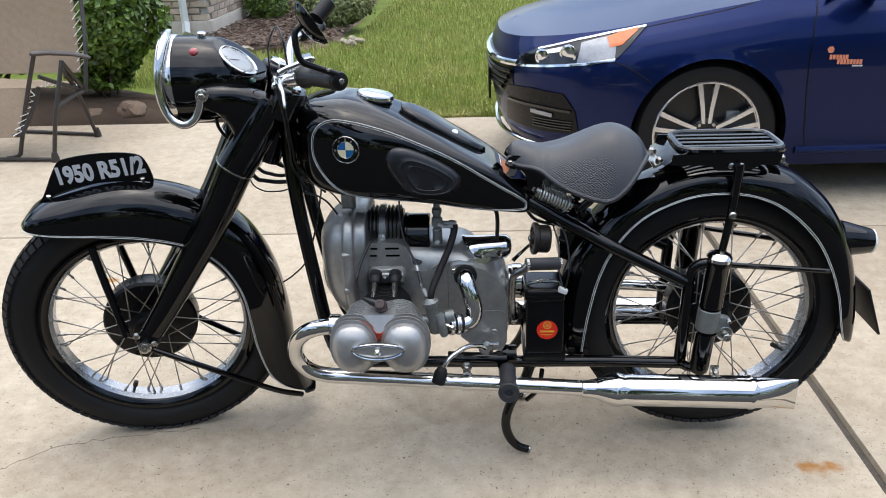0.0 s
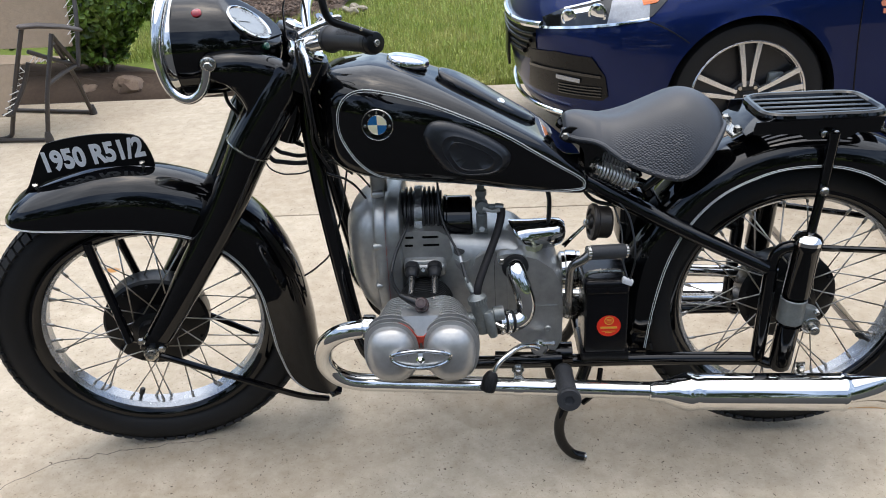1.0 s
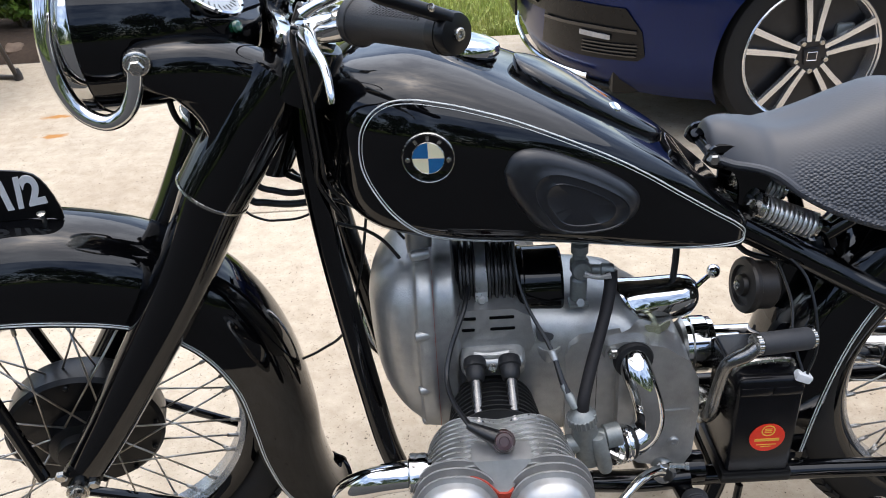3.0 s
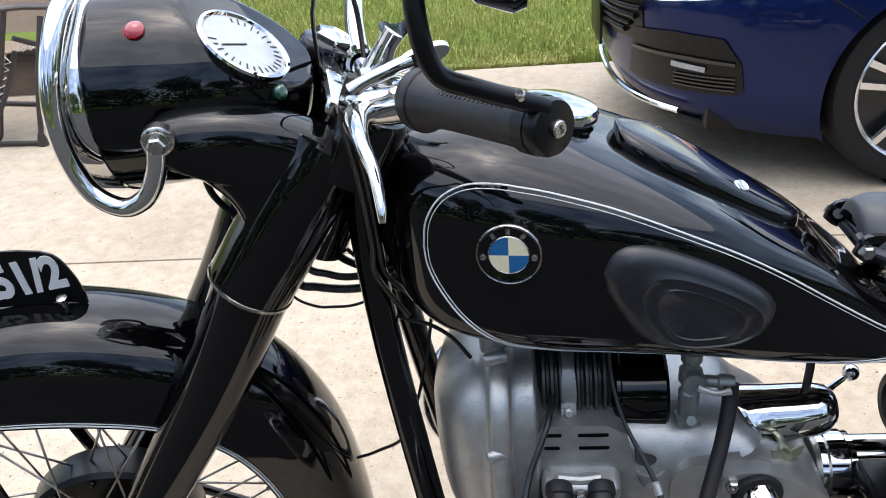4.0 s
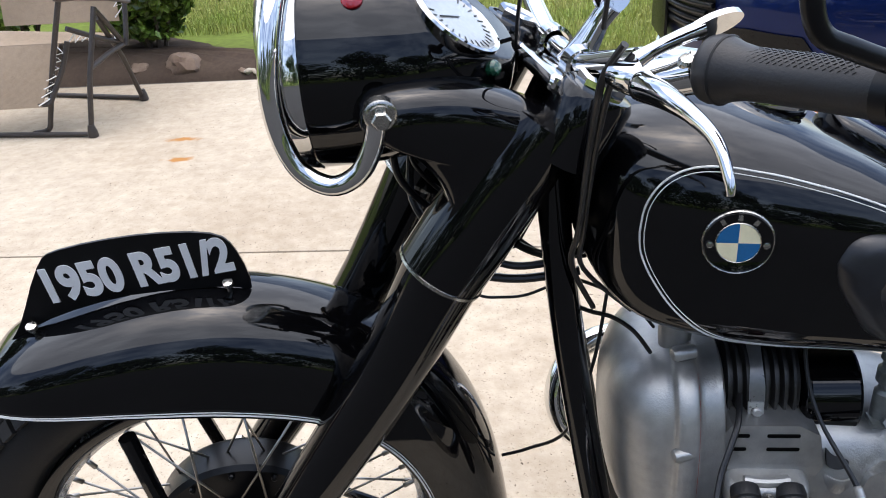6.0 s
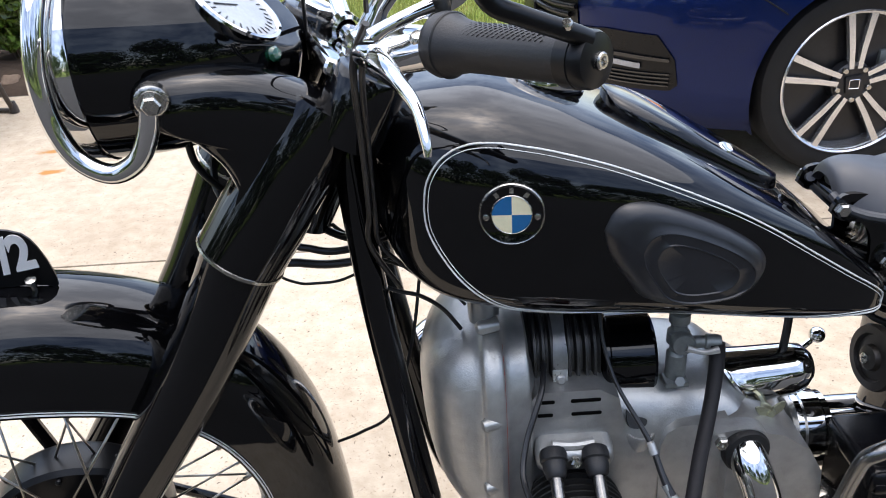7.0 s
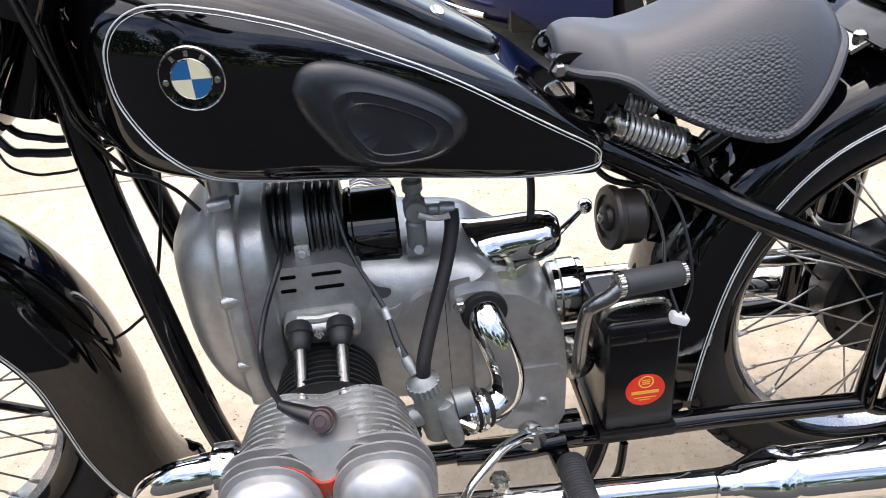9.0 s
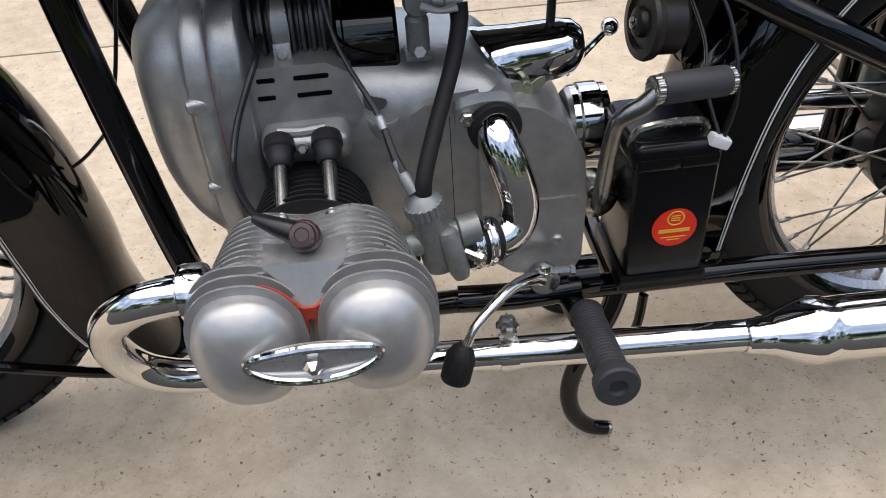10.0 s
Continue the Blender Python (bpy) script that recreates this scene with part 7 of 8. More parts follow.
for f, w, h in ((0.0, 0.02, 0.02), (0.02, 0.06, 0.055), (0.10, 0.075, 0.065), (0.17, 0.07, 0.06), (0.20, 0.03, 0.03)):
    rings.append([mb.verts.new((1.78 + w * math.cos(a), 1.56 + 0.20 - f - 0.03, 0.965 + h * math.sin(a))) for a in (2 * math.pi * k / 20 for k in range(20))])
ring_faces(mb, rings)
part("door_mirror", mb, NAVY, car, "navy door mirror housing")
part("mirror_foot", box((0.06, 0.10, 0.06), Matrix.Translation((1.80, 1.76, 0.925)), 0.015), CAR_BLACK, car)
sticker = part("sticker", lathe([(0.015, -0.001), (0.015, 0.001), (0.001, 0.001)], aim(car_surf(1.640, 0.692) + Vector((0, -0.002, 0)), (0, -1, 0)), 6), STICKER, car, "small orange and white door sticker")
for x0, z0, n, step, hh in ((1.638, 0.652, 6, 0.0135, 0.019), (1.672, 0.631, 8, 0.0135, 0.020), (1.738, 0.620, 6, 0.0075, 0.006)):
    for k in range(n):
        x, z = x0 + step * k, z0 - 0.03 * (step * k)
        part("print", patch([(x, z), (x + step * 0.72, z)], [(x, z + hh), (x + step * 0.72, z + hh)], 0.002, 2, 2), STICKER if hh > 0.01 else WHITE, sticker)


def car_wheel(x):
    ax = aim((x, 1.715, HUBZ), (0, -1, 0)) @ Matrix.Diagonal((0.955, 0.955, 1, 1))
    ty = part("wheel", lathe([(0.246, -0.20), (0.262, -0.205), (0.315, -0.195), (0.331, -0.17), (0.334, -0.10), (0.331, -0.03), (0.315, -0.006), (0.290, 0.0), (0.262, -0.004), (0.246, -0.008)], ax, 72, loop=True), RUBBER, car, "black low-profile tyre with machined alloy rim")
    part("rim", lathe([(0.246, 0.000), (0.250, -0.004), (0.248, -0.012), (0.236, -0.016), (0.225, -0.06), (0.222, -0.18), (0.228, -0.18), (0.234, -0.05), (0.240, -0.004)], ax, 72, loop=True), CAR_RIM, ty, "machined rim edge")
    part("rim_well", lathe([(0.225, -0.06), (0.215, -0.10), (0.06, -0.11), (0.001, -0.11)], ax, 48), CAR_RIM_DARK, ty)
    part("brake_disc", lathe([(0.155, -0.095), (0.155, -0.082), (0.08, -0.082), (0.075, -0.075), (0.001, -0.075)], ax, 40), NICKEL, ty)
    part("caliper", box((0.07, 0.10, 0.05), ax @ Matrix.Translation((0.13, 0.05, -0.07)), 0.015), ALLOY_DULL, ty)
    for k in range(5):
        a0 = math.pi / 2 + 0.03 + 2 * math.pi * k / 5
        for s in (-1, 1):
            sp = plate([(0.052, 0.006), (0.052, 0.022), (0.12, 0.030), (0.238, 0.050), (0.241, 0.028), (0.12, 0.011)], 0.020, ax @ Matrix.Rotation(a0, 4, "Z") @ Matrix.Diagonal((1, s, 1, 1)) @ Matrix.Translation((0, 0, -0.016)), 0.002)
            part("spoke", sp, CAR_RIM, ty)
        web = plate([(0.05, -0.012), (0.24, -0.032), (0.24, 0.032), (0.05, 0.012)], 0.012, ax @ Matrix.Rotation(a0, 4, "Z") @ Matrix.Translation((0, 0, -0.034)), 0.001)
        part("spoke_web", web, CAR_RIM_DARK, ty)
        part("lug_nut", lathe([(0.011, -0.02), (0.011, 0.0), (0.008, 0.004), (0.001, 0.004)], ax @ Matrix.Rotation(a0 + math.pi / 5, 4, "Z") @ Matrix.Translation((0.056, 0, -0.006)), 10), NICKEL, ty)
    part("hub_face", lathe([(0.075, -0.05), (0.07, -0.02), (0.060, -0.012), (0.034, -0.012)], ax, 40), CAR_RIM_DARK, ty)
    part("hub_cap", box((0.058, 0.058, 0.010), ax @ Matrix.Rotation(0.15, 4, "Z") @ Matrix.Translation((0, 0, -0.008)), 0.004), CAR_RIM_DARK, ty)
    part("hub_mark", tube([ax @ Vector((a, b, -0.002)) for a, b in ((0.017, 0.015), (-0.017, 0.015), (-0.017, -0.015), (0.017, -0.015))], 0.0018, 6, 1, loop=True), CAR_RIM, ty)


car_wheel(HUBX)
car_wheel(HUBX + 2.775)

# ---- garden ----
LEAF = mat("shrub leaves", (0.15, 0.24, 0.03), 0.32, 0, 0.5, color2=(0.05, 0.10, 0.016), scale=5, objvar=0.5, island=True)
LEAF_DRY = mat("grey green shrub leaves", (0.22, 0.25, 0.10), 0.6, 0, 0.3, color2=(0.13, 0.15, 0.06), scale=5, objvar=0.4, island=True)
TREE_LEAF = mat("tree leaves", (0.045, 0.085, 0.022), 0.5, 0, 0.35, color2=(0.025, 0.05, 0.014), scale=2, objvar=0.4, island=True)
BARK = mat("bark", (0.12, 0.09, 0.065), 0.9, color2=(0.06, 0.045, 0.035), scale=12, bump=0.6, bscale=40)
ROCK = mat("brown rock", (0.22, 0.155, 0.105), 0.85, color2=(0.13, 0.085, 0.06), scale=9, bump=0.6, bscale=40)
PALE_ROCK = mat("pale rock", (0.46, 0.40, 0.31), 0.85, color2=(0.28, 0.23, 0.17), scale=9, bump=0.5, bscale=40)
MULCH = mat("bark mulch", (0.20, 0.14, 0.105), 0.95, color2=(0.08, 0.055, 0.042), scale=14, bump=0.5, bscale=60, objvar=0.5, island=True)
rng = random.Random(7)


def leaf_cloud(centre, radii, count, size, seed, flat=0.0, shape=None):
    """Leaves of four triangles each in a lumpy crown, denser at its skin."""
    r = random.Random(seed)
    verts, faces = [], []
    lumps = [(Vector((r.uniform(-1, 1), r.uniform(-1, 1), r.uniform(-1, 1))).normalized(), r.uniform(0.72, 1.12)) for _ in range(26)]
    for _ in range(count):
        d = Vector((r.gauss(0, 1), r.gauss(0, 1), r.gauss(0, 1)))
        if d.length < 1e-3:
            continue
        d.normalize()
        best = max(lumps, key=lambda q: q[0].dot(d))
        rad = best[1] * (r.uniform(0.25, 1) ** 0.30) * (0.88 + 0.12 * best[0].dot(d))
        if shape == "box":
            mx = max(abs(d.x), abs(d.y), abs(d.z))
            d2 = d / (0.55 * mx + 0.45)
        else:
            d2 = d
        p = Vector(centre) + Vector((d2.x * radii[0], d2.y * radii[1], d2.z * radii[2])) * rad
        out = (d + Vector((r.uniform(-0.9, 0.9), r.uniform(-0.9, 0.9), r.uniform(-0.5, 0.9)))).normalized()
        s = size * r.uniform(0.6, 1.25)
        q = out.to_track_quat("Z", "Y").to_matrix() @ Matrix.Rotation(r.uniform(0, 6.28), 3, "Z")
        b = len(verts)
        for a, c, e in ((-0.5, 0, 0), (-0.1, 0.30, 0.06), (0.5, 0, -0.05), (-0.1, -0.30, 0.06), (0.0, 0.0, -0.02)):
            verts.append(tuple(p + q @ Vector((a * s, c * s, e * s))))
        faces += [(b, b + 4, b + 1), (b + 1, b + 4, b + 2), (b, b + 3, b + 4), (b + 3, b + 2, b + 4)]
    return verts, faces


def leaf_part(name, data, material, parent, label=""):
    me = bpy.data.meshes.new(name)
    me.from_pydata(data[0], [], data[1])
    me.materials.append(material)
    ob = new(name, me)
    ob.parent = parent
    return tagged(ob, label)


def shrub(name, label, base, height, radii, count, size, seed, leaf, shape=None):
    s = empty(name, label, "shrub")
    for k in range(7):
        a = k * 0.9
        part("stem", tube([(base[0] + 0.04 * math.cos(a), base[1] + 0.04 * math.sin(a), base[2]), (base[0] + radii[0] * 0.35 * math.cos(a), base[1] + radii[1] * 0.35 * math.sin(a), base[2] + height * 0.35), (base[0] + radii[0] * 0.6 * math.cos(a + 0.3), base[1] + radii[1] * 0.6 * math.sin(a + 0.3), base[2] + height * 0.65)], [0.014, 0.010, 0.004], 6, 3), BARK, s)
    leaf_part("foliage", leaf_cloud((base[0], base[1], base[2] + height * 0.56), radii, count, size, seed, shape=shape), leaf, s)
    return s


# beds
def soil_patch(name, label, pts, z, material, seed, hump=0.05):
    r = random.Random(seed)
    b = bmesh.new()
    poly = smooth_path([(a, c, 0) for a, c in pts + [pts[0]]], 6)[:-1]
    cx, cy = sum(p.x for p in poly) / len(poly), sum(p.y for p in poly) / len(poly)
    rings = []
    for f in (1.0, 0.93, 0.8, 0.6, 0.35, 0.1):
        rings.append([b.verts.new((cx + (p.x - cx) * f, cy + (p.y - cy) * f, z + (hump * (1 - f ** 4) if f < 1 else -0.05) + r.uniform(-1, 1) * 0.012)) for p in poly])
    ring_faces(b, rings, caps=False)
    b.faces.new(rings[-1])
    return tagged(part(name, b, material, None, "", 80), label, "flower bed", kind="structure")


soil_patch("soil_bed", "dark bare soil bed along the driveway edge", [(-6.0, 3.58), (-3.4, 3.56), (-2.4, 3.56), (-1.75, 3.60), (-1.35, 3.68), (-1.30, 3.82), (-1.75, 3.98), (-2.2, 4.25), (-2.8, 4.7), (-4.0, 4.9), (-6.0, 4.9)], -0.03, SOIL, 3, 0.10)
shrub("hedge_shrub", "dense glossy green shrub in the soil bed", (-2.64, 4.10, 0.0), 1.16, (0.50, 0.46, 0.60), 11000, 0.060, 11, LEAF)
shrub("hedge_shrub", "dense glossy green shrub in the soil bed", (-3.55, 4.15, 0.0), 1.2, (0.62, 0.5, 0.60), 5000, 0.062, 12, LEAF)


def rock(label, loc, size, seed, material):
    r = random.Random(seed)
    b = bmesh.new()
    bmesh.ops.create_icosphere(b, subdivisions=3, radius=1)
    for v in b.verts:
        n = noise.noise(v.co * 1.3 + Vector((seed, 0, 0))) * 0.35 + noise.noise(v.co * 3.1 + Vector((0, seed, 0))) * 0.14
        v.co = Vector((v.co.x * size[0], v.co.y * size[1], v.co.z * size[2])) * (1 + n)
    bmesh.ops.transform(b, matrix=Matrix.Translation(loc) @ Matrix.Rotation(r.uniform(0, 6), 4, "Z"), verts=b.verts)
    return tagged(part("rock", b, material, None, "", 30), label, "rock")


rock("brown mossy rock at the bed's edge", (-2.33, 3.72, 0.03), (0.13, 0.09, 0.085), 2, ROCK)
rock("brown mossy rock at the bed's edge", (-2.58, 3.70, 0.01), (0.07, 0.06, 0.05), 5, ROCK)
for k in range(16):
    rock("small pale stone on the soil", (-1.95 + 0.055 * k + rng.uniform(-0.02, 0.02), 3.66 + rng.uniform(-0.03, 0.10), 0.0), (rng.uniform(0.02, 0.06), rng.uniform(0.02, 0.04), rng.uniform(0.012, 0.03)), 20 + k, PALE_ROCK if k % 3 else ROCK)

# house corner with brick and foundation
BRICK = mat("tan brick", (0.52, 0.42, 0.33), 0.85, color2=(0.32, 0.25, 0.195), scale=18, bump=0.3, bscale=120, objvar=0.28)
MORTAR = mat("mortar", (0.42, 0.40, 0.36), 0.9, var=0.15, scale=30, bump=0.3, bscale=120)
FOUND = mat("foundation concrete", (0.62, 0.57, 0.50), 0.85, color2=(0.48, 0.43, 0.36), scale=4, bump=0.3, bscale=120)
ROOF = mat("roof shingles", (0.10, 0.095, 0.09), 0.9, var=0.35, scale=30, bump=0.4, bscale=40)
HX, HY = -2.95, 7.62
house = empty("house", "tan brick house on a pale concrete foundation", "house")
part("foundation", box((7.0, 6.0, 0.36), Matrix.Translation((HX - 3.5 + 0.03, HY + 3.0 - 0.03, 0.0)), 0.01), FOUND, house)
wall = part("wall", box((6.94, 5.94, 2.74), Matrix.Translation((HX - 3.5 + 0.012, HY + 3.0 - 0.012, 0.18 + 1.37)), 0.0), MORTAR, house)
part("roof", plate([(HX - 7.4, HY - 0.5), (HX + 0.5, HY - 0.5), (HX + 0.5, HY + 6.5), (HX - 7.4, HY + 6.5)], 0.18, Matrix.Translation((0, 0, 3.0))), ROOF, house)
part("eaves", plate([(HX - 6, HY + 1.0), (HX - 1.2, HY + 1.0), (HX - 1.2, HY + 5.0), (HX - 6, HY + 5.0)], 1.2, Matrix.Translation((0, 0, 3.6)), 0.5), ROOF, house)
DOWN = mat("white gutter paint", (0.70, 0.71, 0.70), 0.4, var=0.06, scale=20)
part("downspout", tube([(HX - 0.27, HY - 0.06, 2.95), (HX - 0.27, HY - 0.06, 0.30), (HX - 0.255, HY - 0.09, 0.16), (HX - 0.24, HY - 0.16, 0.06)], 0.046, 4, 4), DOWN, house, "white painted downspout", 20)
soil_patch("mulch_bed", "brown bark mulch bed beside the house", [(HX - 0.2, 7.30), (-2.6, 6.90), (-2.1, 6.62), (-1.72, 6.66), (-1.45, 7.1), (-1.40, 8.0), (-1.5, 11), (-2.6, 13), (HX - 0.3, 12.5), (HX - 0.3, 8.5)], -0.035, MULCH, 4, 0.06)
verts, faces = [], []
for _ in range(4200):
    x, y = rng.uniform(HX - 0.1, -1.1), 6.6 + rng.random() ** 1.6 * 4.5
    if x > -1.35 - 0.8 * max(0, 7.3 - y) or (y < 7.0 and x < -2.1 - 2.2 * (y - 6.6)):
        continue
    p, a, s = Vector((x, y, 0.03 + rng.uniform(0, 0.02))), rng.uniform(0, 6.28), rng.uniform(0.02, 0.055)
    q = Matrix.Rotation(a, 3, "Z") @ Matrix.Rotation(rng.uniform(-0.5, 0.5), 3, "X") @ Matrix.Rotation(rng.uniform(-0.4, 0.4), 3, "Y")
    b = len(verts)
    for u, v, w in ((-1, -0.25, 0), (1, -0.2, 0), (1, 0.2, 0), (-1, 0.25, 0), (-1, -0.2, 0.12), (1, -0.15, 0.12), (1, 0.2, 0.12), (-1, 0.2, 0.12)):
        verts.append(tuple(p + q @ Vector((u * s, v * s, w * s))))
    faces += [(b + 4, b + 5, b + 6, b + 7), (b, b + 1, b + 5, b + 4), (b + 1, b + 2, b + 6, b + 5), (b + 2, b + 3, b + 7, b + 6), (b + 3, b, b + 4, b + 7)]
chips = leaf_part("mulch_chips", (verts, faces), MULCH, None)
tagged(chips, "loose brown bark mulch chips", "mulch", kind="stuff")
shrub("round_shrub", "round clipped green shrub by the wall", (-2.62, 9.0, 0), 0.42, (0.32, 0.30, 0.25), 3500, 0.045, 31, LEAF)
shrub("round_shrub", "round clipped green shrub by the wall", (-2.1, 10.6, 0), 0.6, (0.5, 0.45, 0.42), 3000, 0.05, 32, LEAF)
shrub("wispy_shrub", "grey-green wispy shrub in the mulch bed", (-1.60, 8.1, 0), 0.40, (0.52, 0.42, 0.27), 6500, 0.05, 33, LEAF_DRY)
rock("reddish flat rock in the mulch bed", (-1.86, 7.70, 0.03), (0.26, 0.12, 0.075), 41, mat("red rock", (0.36, 0.20, 0.14), 0.85, color2=(0.22, 0.13, 0.09), scale=8, bump=0.5, bscale=40))
for k, (x, y) in enumerate(((-1.30, 6.95), (-1.20, 6.80), (-1.24, 7.12), (-1.13, 6.98), (-2.45, 6.70), (-2.28, 6.66))):
    rock("pale flat edging stone", (x, y, 0.0), (rng.uniform(0.05, 0.10), rng.uniform(0.035, 0.06), rng.uniform(0.025, 0.045)), 60 + k, PALE_ROCK)

# lawn blades, thick near the driveway and thinner far off
verts, faces = [], []
for _ in range(120000):
    y = 3.52 + 16.0 * rng.random() ** 2.6
    x = rng.uniform(-3.2 - 0.25 * (y - 3.5), 2.6 + 0.25 * (y - 3.5))
    if x < -1.25 and y < 3.75 or (x < -1.7 and y < 4.3) or (x < -2.0 and y < 4.9) or (x < -1.2 - 1.3 * max(0, 7.3 - y) and 6.6 < y < 12.5) or (x < HX and y > 6.6):
        continue
    if 0.15 < x < 5.2 and 1.65 < y < 3.6:
        continue
    h = rng.uniform(0.015, 0.042) * (1 + 0.02 * (y - 3.5))
    w = rng.uniform(0.002, 0.004) * (1 + 0.12 * (y - 3.5))
    a = rng.uniform(0, 6.28)
    lx, ly = rng.gauss(0, 0.5) * h, rng.gauss(0, 0.5) * h
    b = len(verts)
    dx, dy = math.cos(a) * w, math.sin(a) * w
    z = -0.055
    verts += [(x - dx, y - dy, z), (x + dx, y + dy, z), (x + lx * 0.4 + dx * 0.7, y + ly * 0.4 + dy * 0.7, z + h * 0.65 + 0.03), (x + lx * 0.4 - dx * 0.7, y + ly * 0.4 - dy * 0.7, z + h * 0.65 + 0.03), (x + lx, y + ly, z + h + 0.03)]
    faces += [(b, b + 1, b + 2, b + 3), (b + 3, b + 2, b + 4)]
lawn = leaf_part("grass", (verts, faces), GRASS, None)
tagged(lawn, "short green lawn grass with yellowed patches", "grass", kind="stuff")

# ---- folding lounge chair ----
TAN = mat("tan woven mesh", (0.33, 0.25, 0.172), 0.8, color2=(0.26, 0.197, 0.134), scale=30, bump=0.3, bscale=500)
TUBE_BROWN = mat("brown steel tube", (0.055, 0.047, 0.043), 0.38, 0.4, var=0.25, scale=30, rvar=0.1)
LACE = mat("white elastic lace", (0.75, 0.74, 0.72), 0.6, var=0.08, scale=60)


def weave(m):
    nt = m.node_tree
    tc = nt.nodes.new("ShaderNodeTexCoord")
    wv = nt.nodes.new("ShaderNodeTexWave")
    wv.inputs["Scale"].default_value, wv.inputs["Distortion"].default_value, wv.bands_direction = 160, 1.0, "Z"
    nt.links.new(tc.outputs["Object"], wv.inputs["Vector"])
    bp = nt.nodes.new("ShaderNodeBump")
    bp.inputs["Strength"].default_value, bp.inputs["Distance"].default_value = 0.5, 0.001
    nt.links.new(wv.outputs["Fac"], bp.inputs["Height"])
    nt.links.new(bp.outputs[0], nt.nodes["Principled BSDF"].inputs["Normal"])


weave(TAN)
chair = empty("lounge_chair", "brown folding lounge chair with tan mesh laced by white cord", "chair")
XR, XL = -2.34, -2.98
for pts in ([(-2.326, 2.588, 0.014), (XL, 2.64, 0.014)], [(-2.325, 3.148, 0.014), (XL, 3.30, 0.014)]):
    part("foot_bar", tube(pts, 0.012, 10), TUBE_BROWN, chair)
for pts in ([(-2.64, 2.632, 0.014), (-2.565, 2.632, 0.03), (-2.535, 2.635, 0.10), (-2.463, 2.642, 0.315), (-2.362, 2.668, 0.600)],
            [(-2.335, 2.590, 0.014), (-2.322, 2.592, 0.07), (-2.290, 2.625, 0.26), (-2.245, 2.700, 0.50), (-2.235, 2.720, 0.560)],
            [(-2.330, 3.150, 0.014), (-2.325, 3.115, 0.07), (-2.300, 2.980, 0.28), (-2.252, 2.750, 0.505)],
            [(-2.362, 2.672, 0.480), (-2.305, 2.780, 0.418), (-2.245, 2.925, 0.350)],
            [(-2.295, 2.66, 0.30), (-2.270, 2.80, 0.33), (-2.240, 2.93, 0.350)],
            [(-2.235, 2.725, 0.545), (-2.240, 2.82, 0.455), (-2.245, 2.93, 0.345)],
            [(-2.230, 2.92, 0.34), (-2.215, 3.00, 0.60), (-2.235, 3.10, 0.85), (-2.25, 3.18, 1.12)],
            [(-2.25, 3.18, 1.12), (-2.6, 3.19, 1.15), (-2.95, 3.20, 1.12), (-2.95, 3.10, 0.85), (-2.93, 3.0, 0.5)],
            [(-2.385, 2.69, 0.42), (-2.43, 2.66, 0.30), (-2.50, 2.60, 0.16)],
            [(-2.50, 2.60, 0.16), (-3.1, 2.62, 0.15)]):
    part("tube", tube(pts, 0.0125, 10, 5), TUBE_BROWN, chair, "brown steel tube")
for x, y in ((-2.326, 2.588), (-2.325, 3.148)):
    part("foot_cap", lathe([(0.018, 0), (0.024, 0.004), (0.022, 0.03), (0.014, 0.06)], Matrix.Translation((x, y, 0.0)), 14), TUBE_BROWN, chair)
arm = bmesh.new()
rings = []
for f, w, h in ((0, 0.012, 0.008), (0.04, 0.03, 0.014), (0.3, 0.036, 0.016), (0.7, 0.034, 0.014), (0.95, 0.026, 0.012), (1, 0.008, 0.006)):
    c = Vector((-2.375, 2.650, 0.612)).lerp(Vector((-2.160, 2.925, 0.540)), f) + Vector((0, 0, 0.018 * math.sin(f * math.pi)))
    rings.append([arm.verts.new(c + Vector((-0.5, 0.86, 0)) * (w * math.cos(a)) + Vector((0, 0, h * math.sin(a)))) for a in (2 * math.pi * k / 14 for k in range(14))])
ring_faces(arm, rings)
part("armrest", arm, mat("brown plastic", (0.075, 0.062, 0.056), 0.5, var=0.2, scale=20), chair, "brown plastic armrest")


def sheet(corners, n, sag, axis=(0, 0, -1)):
    b = bmesh.new()
    a0, a1, b1, b0 = (Vector(c) for c in corners)
    g = [[b.verts.new(a0.lerp(a1, i / n).lerp(b0.lerp(b1, i / n), k / n) + Vector(axis) * sag * math.sin(math.pi * i / n) * math.sin(math.pi * k / n)) for i in range(n + 1)] for k in range(n + 1)]
    for r0, r1 in zip(g, g[1:]):
        for i in range(n):
            b.faces.new((r0[i], r0[i + 1], r1[i + 1], r1[i]))
    bmesh.ops.recalc_face_normals(b, faces=b.faces[:])
    bmesh.ops.solidify(b, geom=b.faces[:], thickness=0.004)
    return b


part("back_mesh", sheet(((-2.275, 3.00, 0.44), (-2.88, 3.02, 0.44), (-2.90, 3.19, 1.10), (-2.295, 3.17, 1.10)), 12, 0.03, (0, 1, 0)), TAN, chair, "tan mesh back")
part("seat_mesh", sheet(((-2.39, 2.69, 0.415), (-3.05, 2.74, 0.405), (-2.93, 3.02, 0.42), (-2.28, 2.97, 0.39)), 10, 0.03), TAN, chair, "tan mesh seat")
part("leg_mesh", sheet(((-2.425, 2.69, 0.41), (-3.1, 2.72, 0.405), (-3.12, 2.58, 0.14), (-2.535, 2.59, 0.15)), 10, 0.012, (0, -1, 0)), TAN, chair, "tan mesh leg rest")


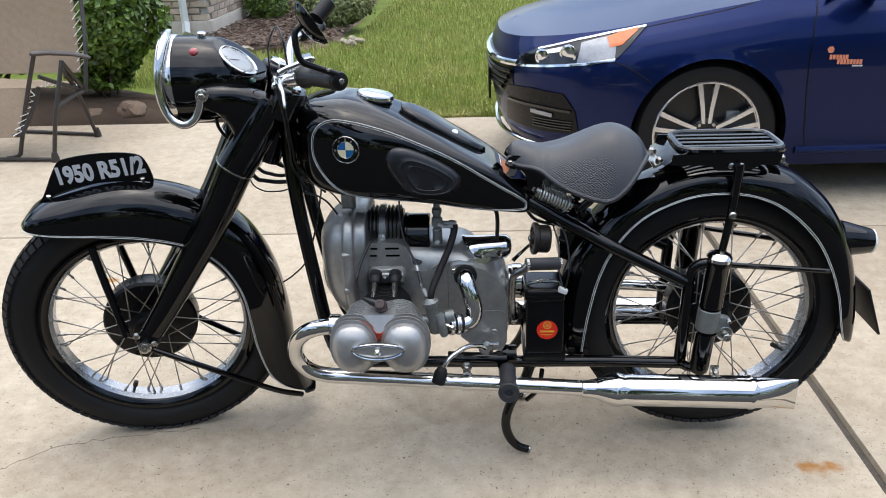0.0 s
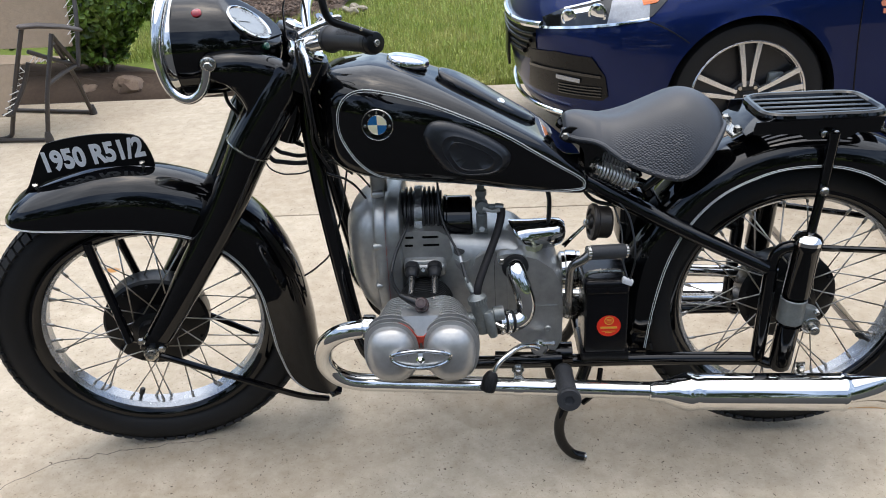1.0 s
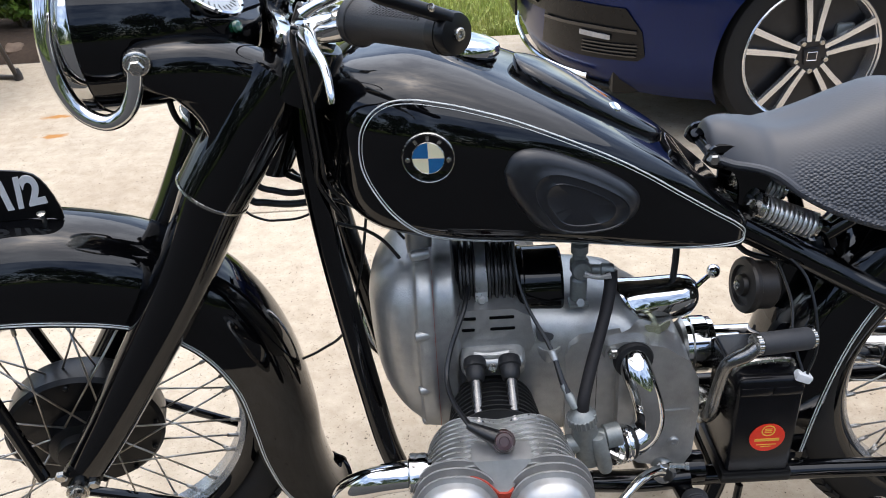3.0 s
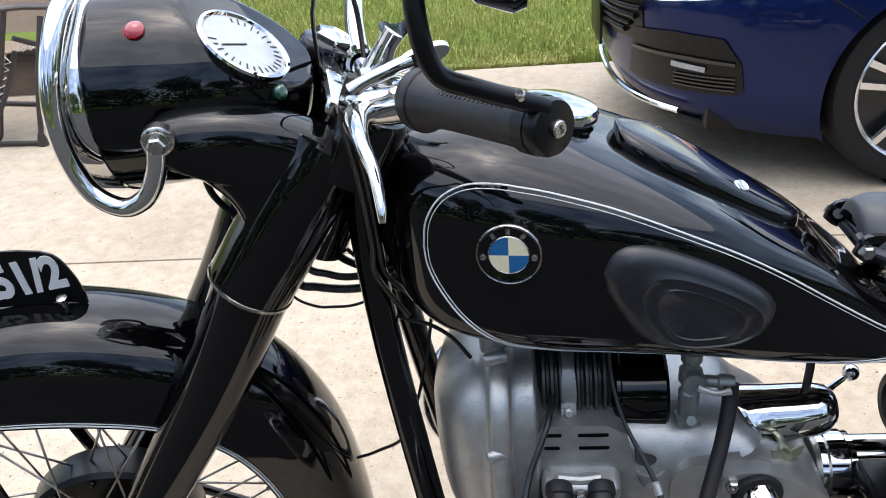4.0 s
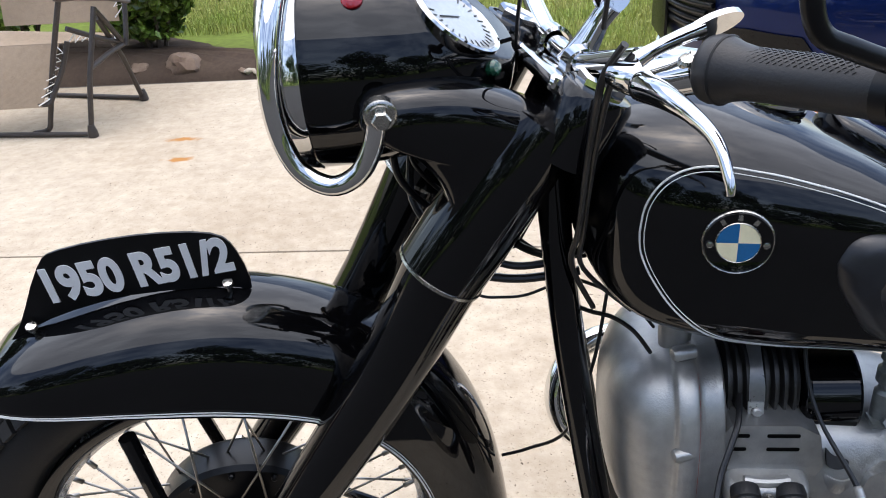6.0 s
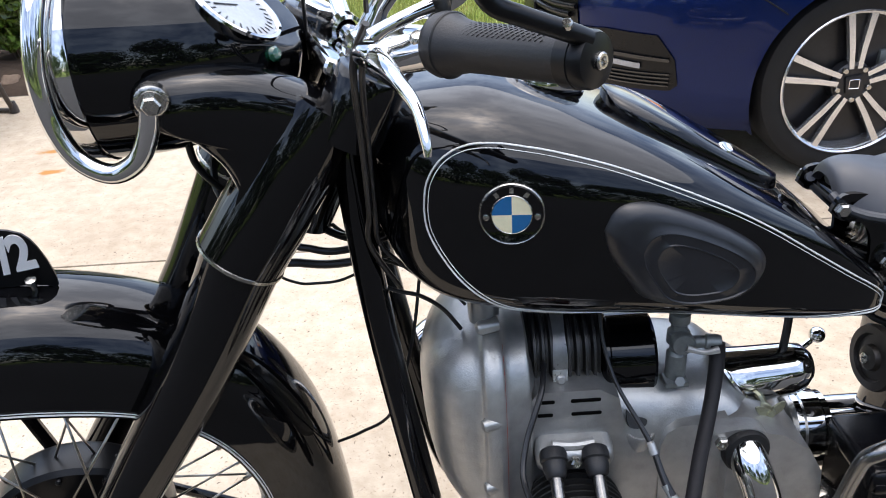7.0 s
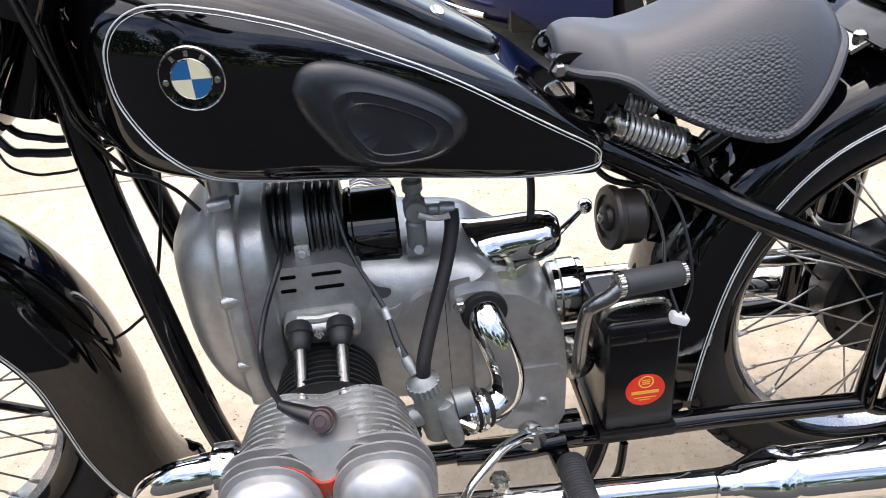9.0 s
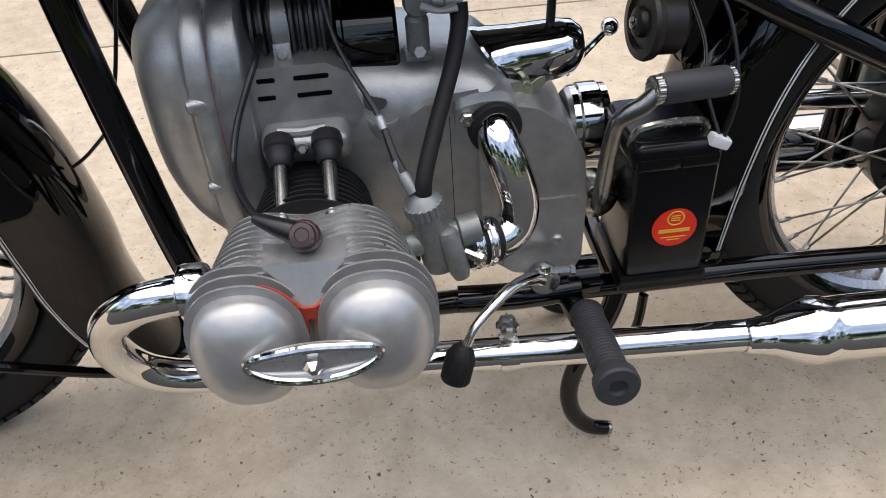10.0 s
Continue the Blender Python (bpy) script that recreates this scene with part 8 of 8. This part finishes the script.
def lacing(a, b, c, d, n):
    """Zigzag cord between the lines a-b and c-d."""
    pts = []
    for k in range(n):
        pts.append((Vector(a).lerp(Vector(b), k / (n - 1)) if k % 2 == 0 else Vector(c).lerp(Vector(d), k / (n - 1))) + Vector((0, -0.006, 0)))
    part("lacing", tube(pts, 0.0032, 6, 1), LACE, chair, "white elastic lacing")


lacing((-2.285, 2.99, 0.46), (-2.305, 3.16, 1.08), (-2.225, 3.0, 0.50), (-2.262, 3.16, 1.10), 27)
lacing((-2.435, 2.685, 0.40), (-2.542, 2.585, 0.16), (-2.400, 2.68, 0.39), (-2.498, 2.60, 0.17), 15)
lacing((-2.385, 2.70, 0.41), (-2.285, 2.94, 0.385), (-2.350, 2.69, 0.465), (-2.255, 2.91, 0.36), 15)


# ---- trees out of view, known from reflections ----
def tree(loc, height, spread, seed):
    r = random.Random(seed)
    t = empty("tree", "tall leafy green tree out of view", "tree", group="street trees")
    x, y = loc
    top = height * 0.45
    part("trunk", tube([(x, y, -0.1), (x + r.uniform(-0.2, 0.2), y, top * 0.5), (x + r.uniform(-0.3, 0.3), y, top), (x, y, height * 0.7)], [0.24, 0.19, 0.14, 0.05], 10, 4), BARK, t)
    for k in range(7):
        a = k * 2.4 + r.uniform(-0.3, 0.3)
        z0 = top * r.uniform(0.7, 1.1)
        ln = spread * r.uniform(0.5, 0.85)
        part("limb", tube([(x, y, z0), (x + ln * 0.5 * math.cos(a), y + ln * 0.5 * math.sin(a), z0 + height * 0.13), (x + ln * math.cos(a), y + ln * math.sin(a), z0 + height * 0.30)], [0.09, 0.06, 0.02], 8, 3), BARK, t)
    verts, faces = [], []
    for k in range(11):
        a = k * 2.4
        rr = spread * (0.15 + 0.55 * r.random())
        c = (x + rr * math.cos(a), y + rr * math.sin(a), height * r.uniform(0.5, 0.9))
        v, f = leaf_cloud(c, (spread * 0.42, spread * 0.42, height * 0.15), 420, 0.34, seed * 50 + k)
        b = len(verts)
        verts += v
        faces += [tuple(i + b for i in q) for q in f]
    leaf_part("crown", (verts, faces), TREE_LEAF, t)


for k, (x, y, h, s) in enumerate(((-9, -15, 8.6, 3.2), (-3.5, -17, 6.4, 3.0), (2.5, -16, 8.2, 3.3), (9, -15, 6.5, 3.0), (-16, -12, 7.5, 3.4), (-13, 6, 6.0, 2.8))):
    tree((x, y), h, s, 100 + k)

# unseen wooded edge added behind the camera so black paint reflects dark
verts, faces = [], []
wr = random.Random(77)
for k in range(64):
    f = k / 63
    a = math.pi * (1.02 + 0.96 * f)
    cx, cy = 21 * math.cos(a), 1.0 + 15.0 * math.sin(a)
    h = wr.uniform(3.0, 5.6)
    v, q = leaf_cloud((cx + wr.uniform(-1, 1), cy + wr.uniform(-1.2, 1.2), h * 0.52), (1.9, 1.7, h * 0.55), 330, 0.42, 900 + k)
    b = len(verts)
    verts += v
    faces += [tuple(i + b for i in t) for t in q]
tagged(leaf_part("woods", (verts, faces), TREE_LEAF, None), "unseen dense green trees and bushes added for dark reflections", "woods", kind="stuff")

# bricks of the house corner that comes into view
BR = []
for _ in range(3):
    b = box((0.198, 0.02, 0.062), Matrix(), 0.004, seg=1)
    me = bpy.data.meshes.new("brick")
    b.to_mesh(me)
    b.free()
    me.materials.append(BRICK)
    BR.append(me)
for row in range(9):
    z = 0.18 + 0.036 + 0.073 * row
    for k in range(8):
        x = HX - 0.10 - 0.208 * k - (0.104 if row % 2 else 0)
        o = new("brick", BR[(row + k) % 3])
        o.parent = wall
        o.location = (x, HY - 0.004 + rng.uniform(-0.002, 0.002), z)
    for k in range(16):
        y = HY + 0.10 + 0.208 * k + (0.0 if row % 2 else 0.104)
        o = new("brick", BR[(row * 2 + k) % 3])
        o.parent = wall
        o.rotation_euler = (0, 0, radians(90))
        o.location = (HX + 0.004 + 0.0 - 0.008 + rng.uniform(-0.002, 0.002), y, z)
